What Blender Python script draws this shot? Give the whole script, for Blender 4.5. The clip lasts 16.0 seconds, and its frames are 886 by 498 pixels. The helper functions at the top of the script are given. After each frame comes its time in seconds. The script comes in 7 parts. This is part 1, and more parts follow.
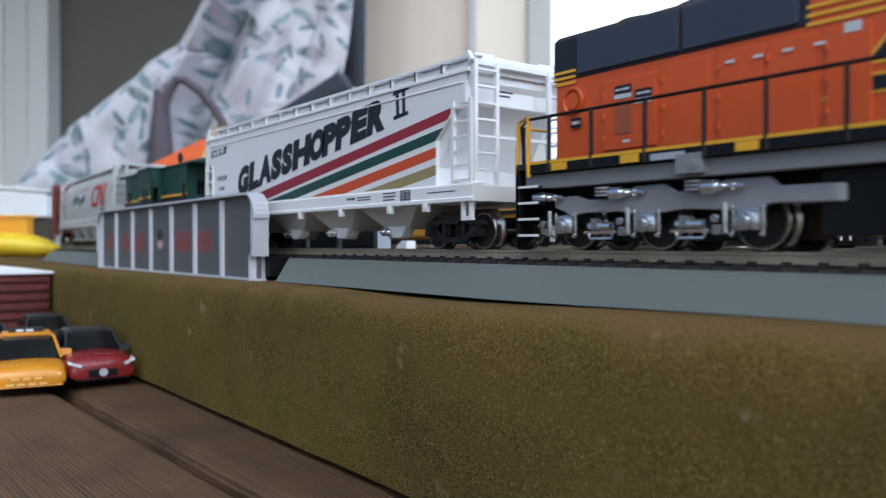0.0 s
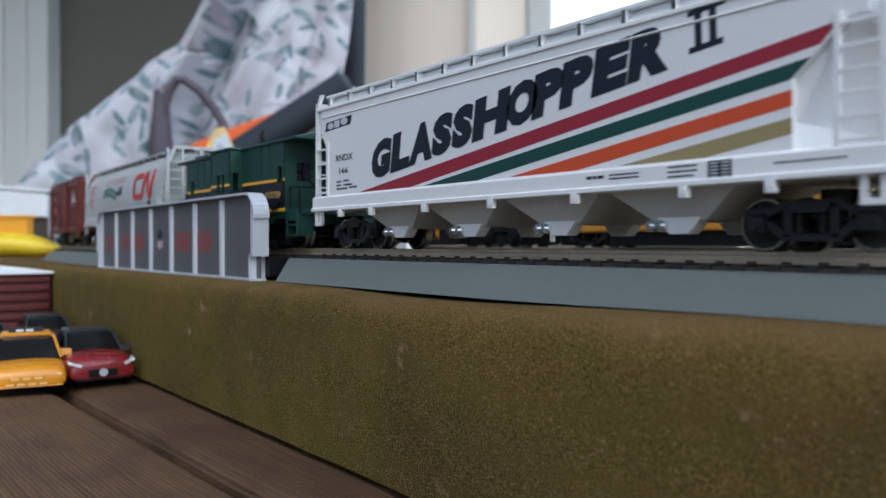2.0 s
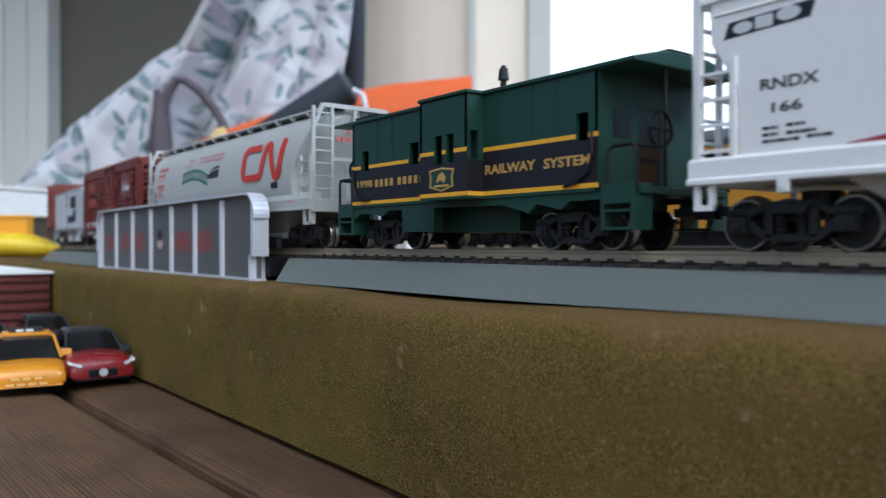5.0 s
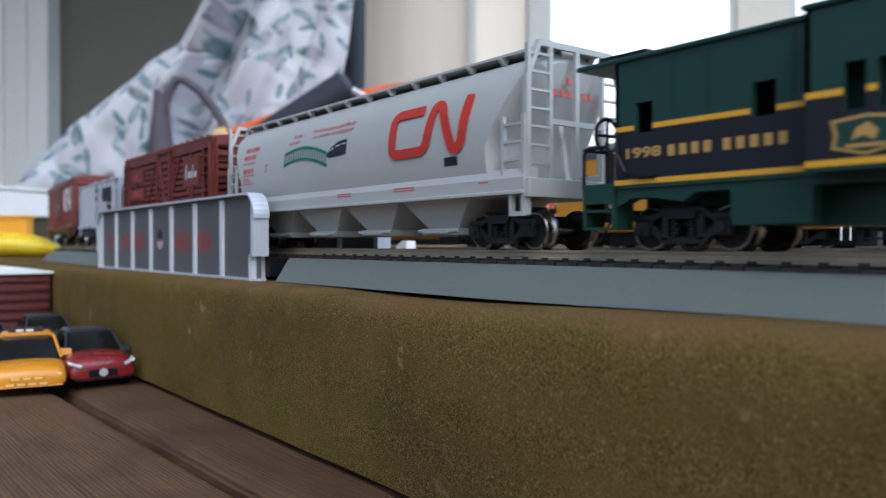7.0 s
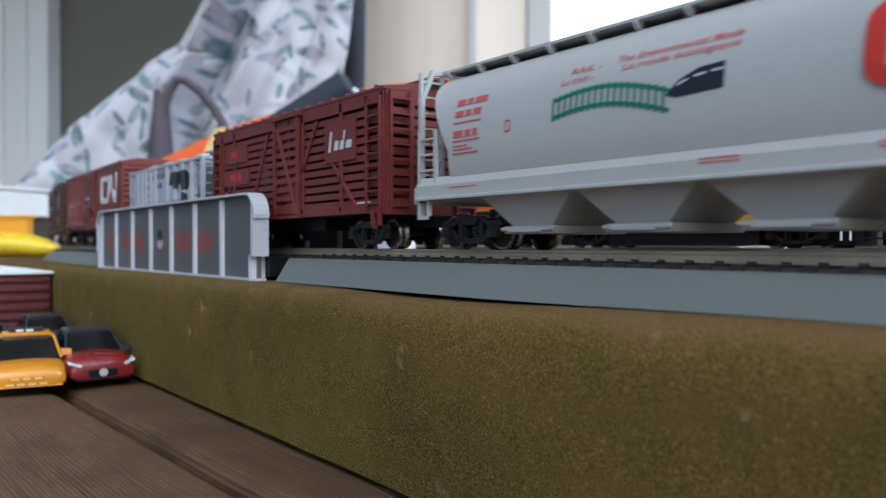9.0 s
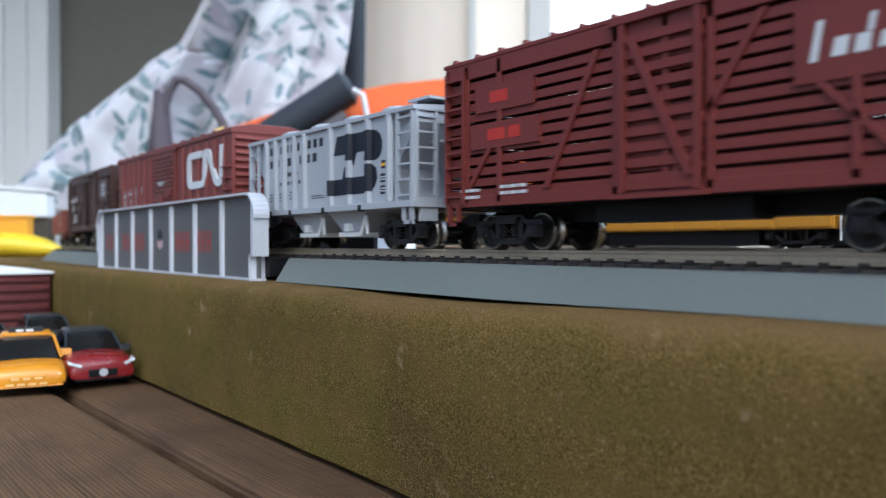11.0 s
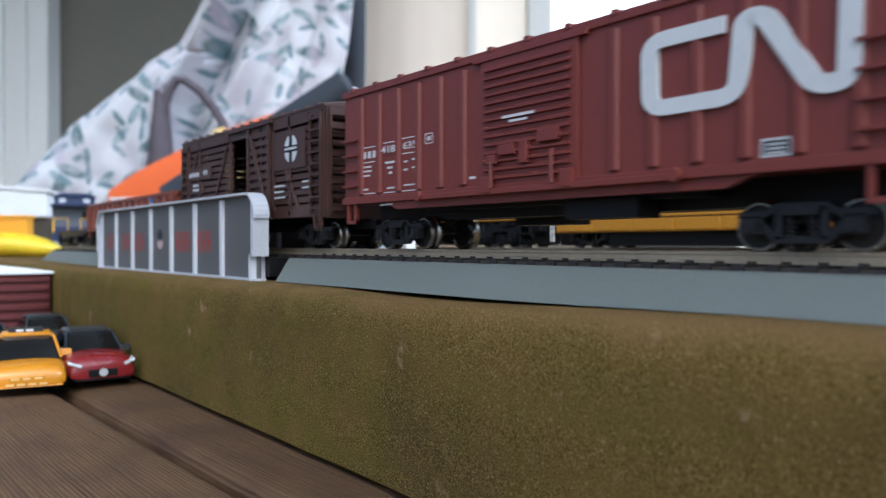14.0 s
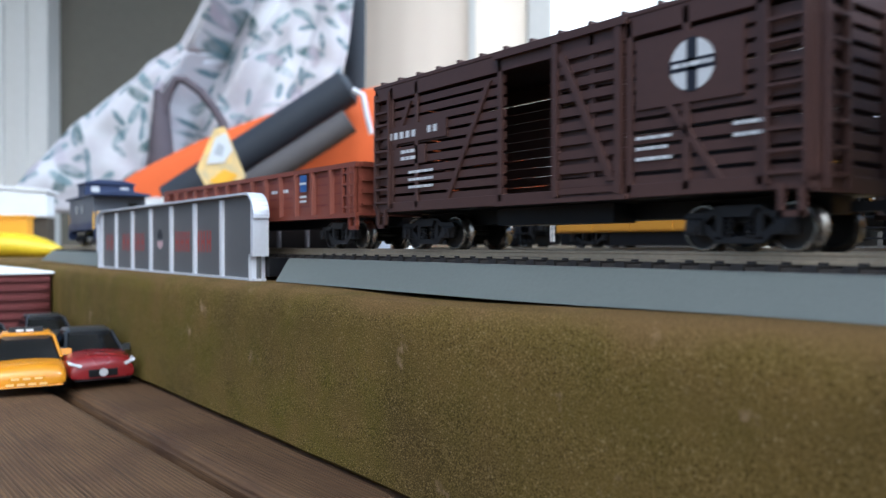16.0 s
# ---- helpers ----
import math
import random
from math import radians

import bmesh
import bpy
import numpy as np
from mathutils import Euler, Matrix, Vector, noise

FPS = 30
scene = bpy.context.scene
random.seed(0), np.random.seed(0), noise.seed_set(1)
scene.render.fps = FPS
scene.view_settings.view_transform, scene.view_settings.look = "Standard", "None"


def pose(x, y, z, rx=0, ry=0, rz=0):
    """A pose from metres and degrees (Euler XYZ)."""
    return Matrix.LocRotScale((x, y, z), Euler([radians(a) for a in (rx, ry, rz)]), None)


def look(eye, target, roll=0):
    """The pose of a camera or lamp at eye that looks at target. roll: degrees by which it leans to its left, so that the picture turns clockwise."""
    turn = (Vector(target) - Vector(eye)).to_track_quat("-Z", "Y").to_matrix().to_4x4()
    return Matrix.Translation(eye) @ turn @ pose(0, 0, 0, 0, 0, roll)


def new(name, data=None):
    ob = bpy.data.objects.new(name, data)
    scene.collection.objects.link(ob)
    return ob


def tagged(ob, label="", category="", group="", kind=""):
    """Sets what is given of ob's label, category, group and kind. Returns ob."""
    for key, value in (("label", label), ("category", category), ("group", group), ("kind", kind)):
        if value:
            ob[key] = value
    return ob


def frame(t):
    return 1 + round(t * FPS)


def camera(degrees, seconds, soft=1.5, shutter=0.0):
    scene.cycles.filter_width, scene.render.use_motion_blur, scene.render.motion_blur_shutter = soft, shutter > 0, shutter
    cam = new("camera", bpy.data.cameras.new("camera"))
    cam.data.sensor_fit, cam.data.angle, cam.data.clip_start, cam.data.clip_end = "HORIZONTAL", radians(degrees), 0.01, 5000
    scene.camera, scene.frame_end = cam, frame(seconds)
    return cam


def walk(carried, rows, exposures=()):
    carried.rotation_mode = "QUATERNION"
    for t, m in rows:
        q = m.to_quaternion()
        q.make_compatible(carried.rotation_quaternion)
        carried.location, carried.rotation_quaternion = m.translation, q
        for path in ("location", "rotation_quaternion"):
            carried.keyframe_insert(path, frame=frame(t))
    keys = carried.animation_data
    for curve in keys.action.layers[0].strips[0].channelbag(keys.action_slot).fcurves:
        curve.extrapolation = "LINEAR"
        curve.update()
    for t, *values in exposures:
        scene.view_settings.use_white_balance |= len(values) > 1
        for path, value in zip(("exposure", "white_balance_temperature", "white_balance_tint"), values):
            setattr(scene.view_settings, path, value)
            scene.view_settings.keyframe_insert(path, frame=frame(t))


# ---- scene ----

# Sizes are in millimetres and turned into metres by MM.
MM = 0.001
EYE = Vector((0.0, 0.0, 64.5)) * MM
YAW, PITCH = radians(52.531), radians(-0.313)
AHEAD = Vector((-math.sin(YAW) * math.cos(PITCH), math.cos(YAW) * math.cos(PITCH), math.sin(PITCH)))
cam = camera(58.5, 16.0, soft=1.2, shutter=0.5)
cam.data.dof.use_dof = True
cam.data.dof.focus_distance = 0.222
cam.data.dof.aperture_fstop = 19.0
STAND = look(EYE, EYE + AHEAD)
walk(cam, [(0.0, STAND), (16.0, STAND)], exposures=[(t, e - 0.21, 5050, 3) for t, e in ((0.0, 0.05), (1.5, -0.08), (3.5, 0.03), (7.0, 0.06), (9.0, 0.1), (10.3, 0.36), (11.3, 0.47), (12.0, 0.36), (12.5, 0.27), (13.0, 0.24), (14.0, 0.40), (15.0, 0.50), (16.0, 0.53))])

# ---- light ----
world = bpy.data.worlds.new("overcast_sky")
scene.world = world
world.use_nodes = True
wn = world.node_tree.nodes
sky = wn.new("ShaderNodeTexSky")
sky.sky_type, sky.sun_disc = "NISHITA", False
sky.sun_elevation, sky.sun_rotation = radians(48), radians(120)
sky.air_density, sky.dust_density, sky.ozone_density = 1.0, 7.0, 0.5
wn["Background"].inputs["Strength"].default_value = 0.15
world.node_tree.links.new(sky.outputs[0], wn["Background"].inputs["Color"])
sun = new("sun", bpy.data.lights.new("sun", "SUN"))
sun.data.energy, sun.data.angle, sun.data.color = 1.8, radians(20), (1.0, 0.98, 0.95)
sun.matrix_world = look((3, 1.9, 3.0), (0, 0.2, 0))

glow = new("window_light", bpy.data.lights.new("window_light", "AREA"))
glow.data.shape, glow.data.size, glow.data.size_y, glow.data.energy = "RECTANGLE", 1.5, 1.6, 34.0
glow.matrix_world = look(Vector((0.62 * math.cos(YAW) - 2.52 * math.sin(YAW), 0.62 * math.sin(YAW) + 2.52 * math.cos(YAW), 1.06)), Vector((0.62 * math.cos(YAW), 0.62 * math.sin(YAW), 1.0)))


# ---- materials ----
def material(name, color, rough=0.5, metal=0.0, var=0.12, grain=600.0, bump=0.05, coarse=40.0, stretch=(1, 1, 1), second=None, coat=0.0, spec=0.5):
    """A painted or raw surface with variation at two scales and fine relief."""
    m = bpy.data.materials.new(name)
    m.use_nodes = True
    nt = m.node_tree
    n, l = nt.nodes, nt.links
    b = n["Principled BSDF"]
    b.inputs["Metallic"].default_value = metal
    b.inputs["Specular IOR Level"].default_value = spec
    b.inputs["Coat Weight"].default_value = coat
    tc = n.new("ShaderNodeTexCoord")
    mp = n.new("ShaderNodeMapping")
    mp.inputs["Scale"].default_value = stretch
    l.new(tc.outputs["Object"], mp.inputs["Vector"])
    fine, big = n.new("ShaderNodeTexNoise"), n.new("ShaderNodeTexNoise")
    fine.inputs["Scale"].default_value, fine.inputs["Detail"].default_value = grain, 5
    big.inputs["Scale"].default_value, big.inputs["Detail"].default_value = coarse, 3
    for t in (fine, big):
        l.new(mp.outputs[0], t.inputs["Vector"])
    add = n.new("ShaderNodeMath")
    add.operation = "ADD"
    l.new(fine.outputs[0], add.inputs[0])
    l.new(big.outputs[0], add.inputs[1])
    rng = n.new("ShaderNodeMapRange")
    rng.inputs["From Min"].default_value, rng.inputs["From Max"].default_value = 0.6, 1.4
    l.new(add.outputs[0], rng.inputs["Value"])
    mix = n.new("ShaderNodeMix")
    mix.data_type = "RGBA"
    lo = [c * (1 - var) for c in color]
    hi = [min(1, c * (1 + var)) for c in (second or color)]
    mix.inputs[6].default_value, mix.inputs[7].default_value = (*lo, 1), (*hi, 1)
    l.new(rng.outputs[0], mix.inputs[0])
    l.new(mix.outputs[2], b.inputs["Base Color"])
    rr = n.new("ShaderNodeMapRange")
    rr.inputs["To Min"].default_value, rr.inputs["To Max"].default_value = max(0.03, rough - 0.08), min(1, rough + 0.1)
    l.new(big.outputs[0], rr.inputs["Value"])
    l.new(rr.outputs[0], b.inputs["Roughness"])
    if bump:
        bp = n.new("ShaderNodeBump")
        bp.inputs["Strength"].default_value, bp.inputs["Distance"].default_value = bump, 0.0004
        l.new(fine.outputs[0], bp.inputs["Height"])
        l.new(bp.outputs[0], b.inputs["Normal"])
    return m


WHITE = material("white_plastic", (0.83, 0.84, 0.85), 0.38, var=0.03, bump=0.02)
CREAM_GREY = material("pale_grey_plastic", (0.4550, 0.4640, 0.4580), 0.42, var=0.04, bump=0.02)
PALE_BLUE_GREY = material("light_blue_grey_plastic", (0.40, 0.43, 0.48), 0.45, var=0.05, bump=0.02)
# white plastic of the hopper bays, with their underside shade mixed into the colour
SHADED_WHITE = material("shaded_white_plastic", (0.52, 0.52, 0.50), 0.5, var=0.05)
BOX_RED = material("oxide_red_plastic", (0.165, 0.036, 0.028), 0.42, var=0.08, bump=0.03)
STOCK_RED = material("maroon_plastic", (0.15, 0.028, 0.022), 0.48, var=0.1, bump=0.03)
STOCK_BROWN = material("dark_brown_plastic", (0.060, 0.029, 0.024), 0.48, var=0.1, bump=0.03)
GON_RED = material("red_brown_plastic", (0.19, 0.05, 0.03), 0.5, var=0.1, bump=0.03)
GREEN = material("dark_green_plastic", (0.0135, 0.0488, 0.0360), 0.42, var=0.07, bump=0.02)
BLACK = material("black_plastic", (0.0065, 0.007, 0.009), 0.42, var=0.2, spec=0.3)
CAST = material("cast_black_plastic", (0.014, 0.014, 0.016), 0.38, var=0.25, bump=0.06, spec=0.5)
INK = material("black_ink", (0.010, 0.012, 0.022), 0.45, var=0.05, bump=0)
NAVY_BAND = material("navy_black_paint", (0.010, 0.010, 0.015), 0.45, var=0.05, bump=0)
ORANGE = material("orange_plastic", (0.6336, 0.1012, 0.0158), 0.36, var=0.05, bump=0.02)
YELLOW = material("yellow_paint", (0.78, 0.42, 0.02), 0.4, var=0.04, bump=0.01)
ARMOUR = material("armour_yellow_plastic", (0.50, 0.235, 0.015), 0.42, var=0.06, bump=0.02)
SILVER = material("silver_painted_plastic", (0.74, 0.76, 0.80), 0.16, 0.9, var=0.06, bump=0.03)
SILVER_PAINT = material("silver_grey_paint", (0.64, 0.67, 0.74), 0.36, 0.2, var=0.06, bump=0.03)
LOW_WALL = material("dark_low_wall", (0.035, 0.032, 0.028), 0.8, var=0.2, grain=60, coarse=4)
SLATE = material("slate_blue_plastic", (0.045, 0.055, 0.085), 0.5, var=0.08, bump=0.04)
GREY_TANK = material("grey_plastic", (0.2400, 0.2480, 0.2640), 0.36, var=0.05)
STEEL = material("polished_wheel_steel", (0.42, 0.40, 0.37), 0.24, 1.0, var=0.08, bump=0.02)
RAIL_STEEL = material("tarnished_rail_steel", (0.40, 0.34, 0.25), 0.5, 0.35, var=0.15, bump=0.04)
WHEEL_DARK = material("blackened_metal", (0.02, 0.02, 0.02), 0.45, 0.3, var=0.2)
TIE = material("tie_black_plastic", (0.018, 0.016, 0.016), 0.6, var=0.3, bump=0.1)
BALLAST = material("dark_ballast_plastic", (0.030, 0.025, 0.021), 0.75, var=0.35, grain=1400, bump=0.4)
ROADBED = material("grey_roadbed_plastic", (0.142, 0.160, 0.152), 0.55, var=0.08, grain=900, bump=0.12)
GIRDER_GREY = material("dark_grey_plastic", (0.11, 0.113, 0.118), 0.5, var=0.06, bump=0.03)
RED_INK = material("red_ink", (0.52, 0.034, 0.018), 0.5, var=0.06, bump=0)
STRIPE_RED = material("crimson_stripe", (0.30, 0.022, 0.04), 0.42, var=0.03, bump=0)
STRIPE_GREEN = material("green_stripe", (0.016, 0.065, 0.055), 0.42, var=0.03, bump=0)
STRIPE_ORANGE = material("orange_stripe", (0.60, 0.085, 0.022), 0.42, var=0.03, bump=0)
STRIPE_KHAKI = material("khaki_stripe", (0.34, 0.28, 0.13), 0.42, var=0.03, bump=0)
BRIGHT_RED = material("bright_red_ink", (0.42, 0.03, 0.02), 0.5, var=0.08, bump=0)
WHITE_INK = material("white_ink", (0.62, 0.65, 0.68), 0.5, var=0.06, bump=0)
FADED_RED = material("faded_red_ink", (0.30, 0.040, 0.032), 0.5, var=0.1, bump=0)
BROWN_CARD = material("brown_card", (0.055, 0.045, 0.032), 0.8, var=0.15, grain=80, coarse=8)
CARTON = material("white_card", (0.74, 0.76, 0.78), 0.7, var=0.04, grain=80, coarse=6)
TRUCK_GREY = material("satin_grey_plastic", (0.36, 0.36, 0.38), 0.3, 0.35, var=0.08, bump=0.03)
TAXI_BARS = material("pale_yellow_ink", (0.75, 0.48, 0.16), 0.4, var=0.1, bump=0)
PINK_INK = material("pale_pink_ink", (0.52, 0.36, 0.38), 0.5, var=0.06, bump=0)
GOLD_INK = material("gold_ink", (0.50, 0.32, 0.08), 0.45, var=0.08, bump=0)
GREEN_INK = material("green_ink", (0.02, 0.17, 0.10), 0.5, var=0.05, bump=0)
BLUE_INK = material("blue_ink", (0.03, 0.10, 0.32), 0.5, var=0.05, bump=0)
DARK_GLASS = material("dark_window", (0.006, 0.007, 0.009), 0.12, var=0.05, bump=0)
WALL_WHITE = material("white_wall_paint", (0.5760, 0.5760, 0.5600), 0.6, var=0.04, grain=60, coarse=2)
WALL_CREAM = material("cream_wall_paint", (0.66, 0.62, 0.54), 0.6, var=0.04, grain=60, coarse=2)
PANEL_DARK = material("dark_grey_brown_panel", (0.1105, 0.1037, 0.0850), 0.7, var=0.08, grain=60, coarse=2)
CEILING = material("ceiling_paint", (0.7, 0.69, 0.66), 0.7, var=0.03, grain=40, coarse=2)
ORANGE_CLOTH = material("orange_fabric", (0.6240, 0.1120, 0.0176), 0.7, var=0.1, grain=300, coarse=9, bump=0.2)
TUBE_DARK = material("dark_navy_fabric", (0.022, 0.028, 0.040), 0.75, var=0.15, grain=300, coarse=12, bump=0.2)
TUBE_GREY = material("grey_fabric", (0.085, 0.08, 0.085), 0.75, var=0.1, grain=300, coarse=12, bump=0.2)
TOY_YELLOW = material("bright_yellow_plastic", (0.6800, 0.4930, 0.0085), 0.4, var=0.05)
TOY_AMBER = material("amber_yellow_plastic", (0.6800, 0.3230, 0.0170), 0.4, var=0.05)
CAR_YELLOW = material("taxi_yellow_enamel", (0.6000, 0.2450, 0.0060), 0.22, var=0.04, bump=0, coat=0.4)
CAR_RED = material("dark_red_enamel", (0.2050, 0.0120, 0.0150), 0.26, var=0.05, bump=0, coat=0.4)
CAR_BLUE = material("blue_enamel", (0.02, 0.07, 0.22), 0.25, var=0.05, bump=0)
CAR_GREY = material("charcoal_enamel", (0.03, 0.033, 0.036), 0.3, var=0.05, bump=0)
LAMP_CLEAR = material("clear_lamp_plastic", (0.5, 0.52, 0.55), 0.2, var=0.03, bump=0)
TRAILER_RED = material("barn_red_plastic", (0.10, 0.022, 0.021), 0.5, var=0.1)
CABOOSE_BLUE = material("dark_blue_plastic", (0.018, 0.03, 0.085), 0.45, var=0.1)
CABOOSE_SLATE = material("blue_grey_plastic", (0.10, 0.11, 0.135), 0.5, var=0.1)
CARD = material("picture_card", (0.62, 0.55, 0.36), 0.5, var=0.3, grain=60, coarse=25, second=(0.75, 0.50, 0.14))
GRASS = material("lawn", (0.05, 0.09, 0.03), 0.9, var=0.4, grain=30, coarse=2)
LILAC = material("mauve_strap", (0.095, 0.08, 0.098), 0.8, var=0.15, grain=200, coarse=20)


def ramp(n, l, source, lo, hi):
    r = n.new("ShaderNodeMapRange")
    r.inputs["From Min"].default_value, r.inputs["From Max"].default_value = lo, hi
    l.new(source, r.inputs["Value"])
    return r.outputs[0]


def blend(n, l, fac, a, b):
    m = n.new("ShaderNodeMix")
    m.data_type = "RGBA"
    for k, c in ((6, a), (7, b)):
        if isinstance(c, tuple):
            m.inputs[k].default_value = (*c, 1)
        else:
            l.new(c, m.inputs[k])
    if isinstance(fac, float):
        m.inputs[0].default_value = fac
    else:
        l.new(fac, m.inputs[0])
    return m.outputs[2]


def spots(n, l, vec, scale, detail=2.0, rough=0.5):
    t = n.new("ShaderNodeTexNoise")
    t.inputs["Scale"].default_value, t.inputs["Detail"].default_value, t.inputs["Roughness"].default_value = scale, detail, rough
    l.new(vec, t.inputs["Vector"])
    return t.outputs[0]


def floral():
    """White cloth printed with sprays of grey-green and blue leaves."""
    m = bpy.data.materials.new("floral_fabric")
    m.use_nodes = True
    n, l = m.node_tree.nodes, m.node_tree.links
    b = n["Principled BSDF"]
    b.inputs["Roughness"].default_value = 0.85
    uv = n.new("ShaderNodeTexCoord").outputs["UV"]

    def maths(op, p, q=None):
        o = n.new("ShaderNodeVectorMath")
        o.operation = op
        l.new(p, o.inputs[0])
        if isinstance(q, tuple):
            o.inputs[1].default_value = q
        elif q is not None:
            l.new(q, o.inputs[1])
        return o
    col = blend(n, l, ramp(n, l, spots(n, l, uv, 1.3, 3), 0.35, 0.7), (0.60, 0.61, 0.65), (0.48, 0.46, 0.51))
    for scale, shift, slim, size, tint, keep in ((1.25, (0.3, 0.9, 0), (1, 2.6, 0), 0.34, (0.08, 0.14, 0.15), 0.62), (1.7, (5.1, 2.2, 0), (1, 2.8, 0), 0.40, (0.20, 0.29, 0.33), 0.6), (2.4, (9.4, 7.7, 0), (1, 3.2, 0), 0.44, (0.12, 0.20, 0.24), 0.78), (1.5, (2.4, 6.1, 0), (1, 1.8, 0), 0.33, (0.40, 0.37, 0.44), 0.5)):
        at = maths("ADD", maths("MULTIPLY", uv, (scale, scale, scale)).outputs[0], shift).outputs[0]
        v = n.new("ShaderNodeTexVoronoi")
        v.voronoi_dimensions = "2D"
        v.inputs["Scale"].default_value = 1.0
        l.new(at, v.inputs["Vector"])
        off = maths("SUBTRACT", at, v.outputs["Position"]).outputs[0]
        rgb = n.new("ShaderNodeSeparateColor")
        l.new(v.outputs["Color"], rgb.inputs[0])
        turn = n.new("ShaderNodeVectorRotate")
        turn.rotation_type = "Z_AXIS"
        angle = n.new("ShaderNodeMath")
        angle.operation = "MULTIPLY"
        l.new(rgb.outputs[0], angle.inputs[0])
        angle.inputs[1].default_value = 6.28
        l.new(off, turn.inputs["Vector"])
        l.new(angle.outputs[0], turn.inputs["Angle"])
        far = maths("LENGTH", maths("MULTIPLY", turn.outputs[0], slim).outputs[0]).outputs["Value"]
        leaf = n.new("ShaderNodeMath")
        leaf.operation = "MULTIPLY"
        l.new(ramp(n, l, far, size + 0.04, size - 0.08), leaf.inputs[0])
        l.new(ramp(n, l, rgb.outputs[1], keep + 0.1, keep - 0.1), leaf.inputs[1])
        wash = n.new("ShaderNodeMath")
        wash.operation = "MULTIPLY"
        l.new(leaf.outputs[0], wash.inputs[0])
        l.new(ramp(n, l, spots(n, l, at, 4.0, 3), 0.15, 0.6), wash.inputs[1])
        col = blend(n, l, wash.outputs[0], col, tint)
    l.new(col, b.inputs["Base Color"])
    return m


FLORAL = floral()


def grainy_board():
    """Flocked fibre board: coarse sawdust grain, olive and brown patches, pale scuffs, a top edge paled by wear and
    painted light.
    """
    m = bpy.data.materials.new("flocked_board")
    m.use_nodes = True
    n, l = m.node_tree.nodes, m.node_tree.links
    b = n["Principled BSDF"]
    b.inputs["Roughness"].default_value, b.inputs["Specular IOR Level"].default_value = 0.95, 0.15
    vec = n.new("ShaderNodeTexCoord").outputs["Object"]
    grain, tiny, patch, tint = spots(n, l, vec, 3000, 4, 0.8), spots(n, l, vec, 1700, 1), spots(n, l, vec, 55, 4), spots(n, l, vec, 14, 3)
    xyz = n.new("ShaderNodeSeparateXYZ")
    l.new(vec, xyz.inputs[0])
    side = n.new("ShaderNodeMath")
    side.operation = "MULTIPLY_ADD"
    l.new(tint, side.inputs[0])
    side.inputs[1].default_value = -0.45
    l.new(xyz.outputs["X"], side.inputs[2])
    paint = blend(n, l, ramp(n, l, side.outputs[0], -0.46, -0.12), (0.0980, 0.0820, 0.0075), (0.1190, 0.0750, 0.0205))
    paint = blend(n, l, ramp(n, l, patch, 0.35, 0.75), paint, (0.1520, 0.0970, 0.0260))
    paint = blend(n, l, ramp(n, l, spots(n, l, vec, 16, 4, 0.6), 0.48, 0.72), paint, (0.0700, 0.0480, 0.0120))
    dark = blend(n, l, ramp(n, l, grain, 0.40, 0.49), (0.0330, 0.0215, 0.0066), paint)
    pale = blend(n, l, ramp(n, l, grain, 0.53, 0.63), dark, (0.2900, 0.2050, 0.0780))
    fleck = blend(n, l, ramp(n, l, tiny, 0.67, 0.74), pale, (0.2700, 0.2000, 0.0900))
    scuff = n.new("ShaderNodeMath")
    scuff.operation = "MULTIPLY"
    l.new(ramp(n, l, spots(n, l, vec, 60, 5, 0.7), 0.63, 0.72), scuff.inputs[0])
    scuff.inputs[1].default_value = 0.7
    # paler towards the top: wear and light from above, both in the colour
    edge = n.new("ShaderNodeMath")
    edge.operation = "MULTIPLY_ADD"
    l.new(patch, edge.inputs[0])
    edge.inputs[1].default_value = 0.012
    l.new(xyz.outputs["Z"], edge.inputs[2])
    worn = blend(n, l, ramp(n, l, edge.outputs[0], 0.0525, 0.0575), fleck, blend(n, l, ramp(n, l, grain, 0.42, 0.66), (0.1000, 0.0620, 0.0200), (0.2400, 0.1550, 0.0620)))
    l.new(blend(n, l, scuff.outputs[0], worn, (0.3000, 0.2050, 0.1250)), b.inputs["Base Color"])
    bp = n.new("ShaderNodeBump")
    bp.inputs["Strength"].default_value, bp.inputs["Distance"].default_value = 0.45, 0.0005
    l.new(grain, bp.inputs["Height"])
    l.new(bp.outputs[0], b.inputs["Normal"])
    return m


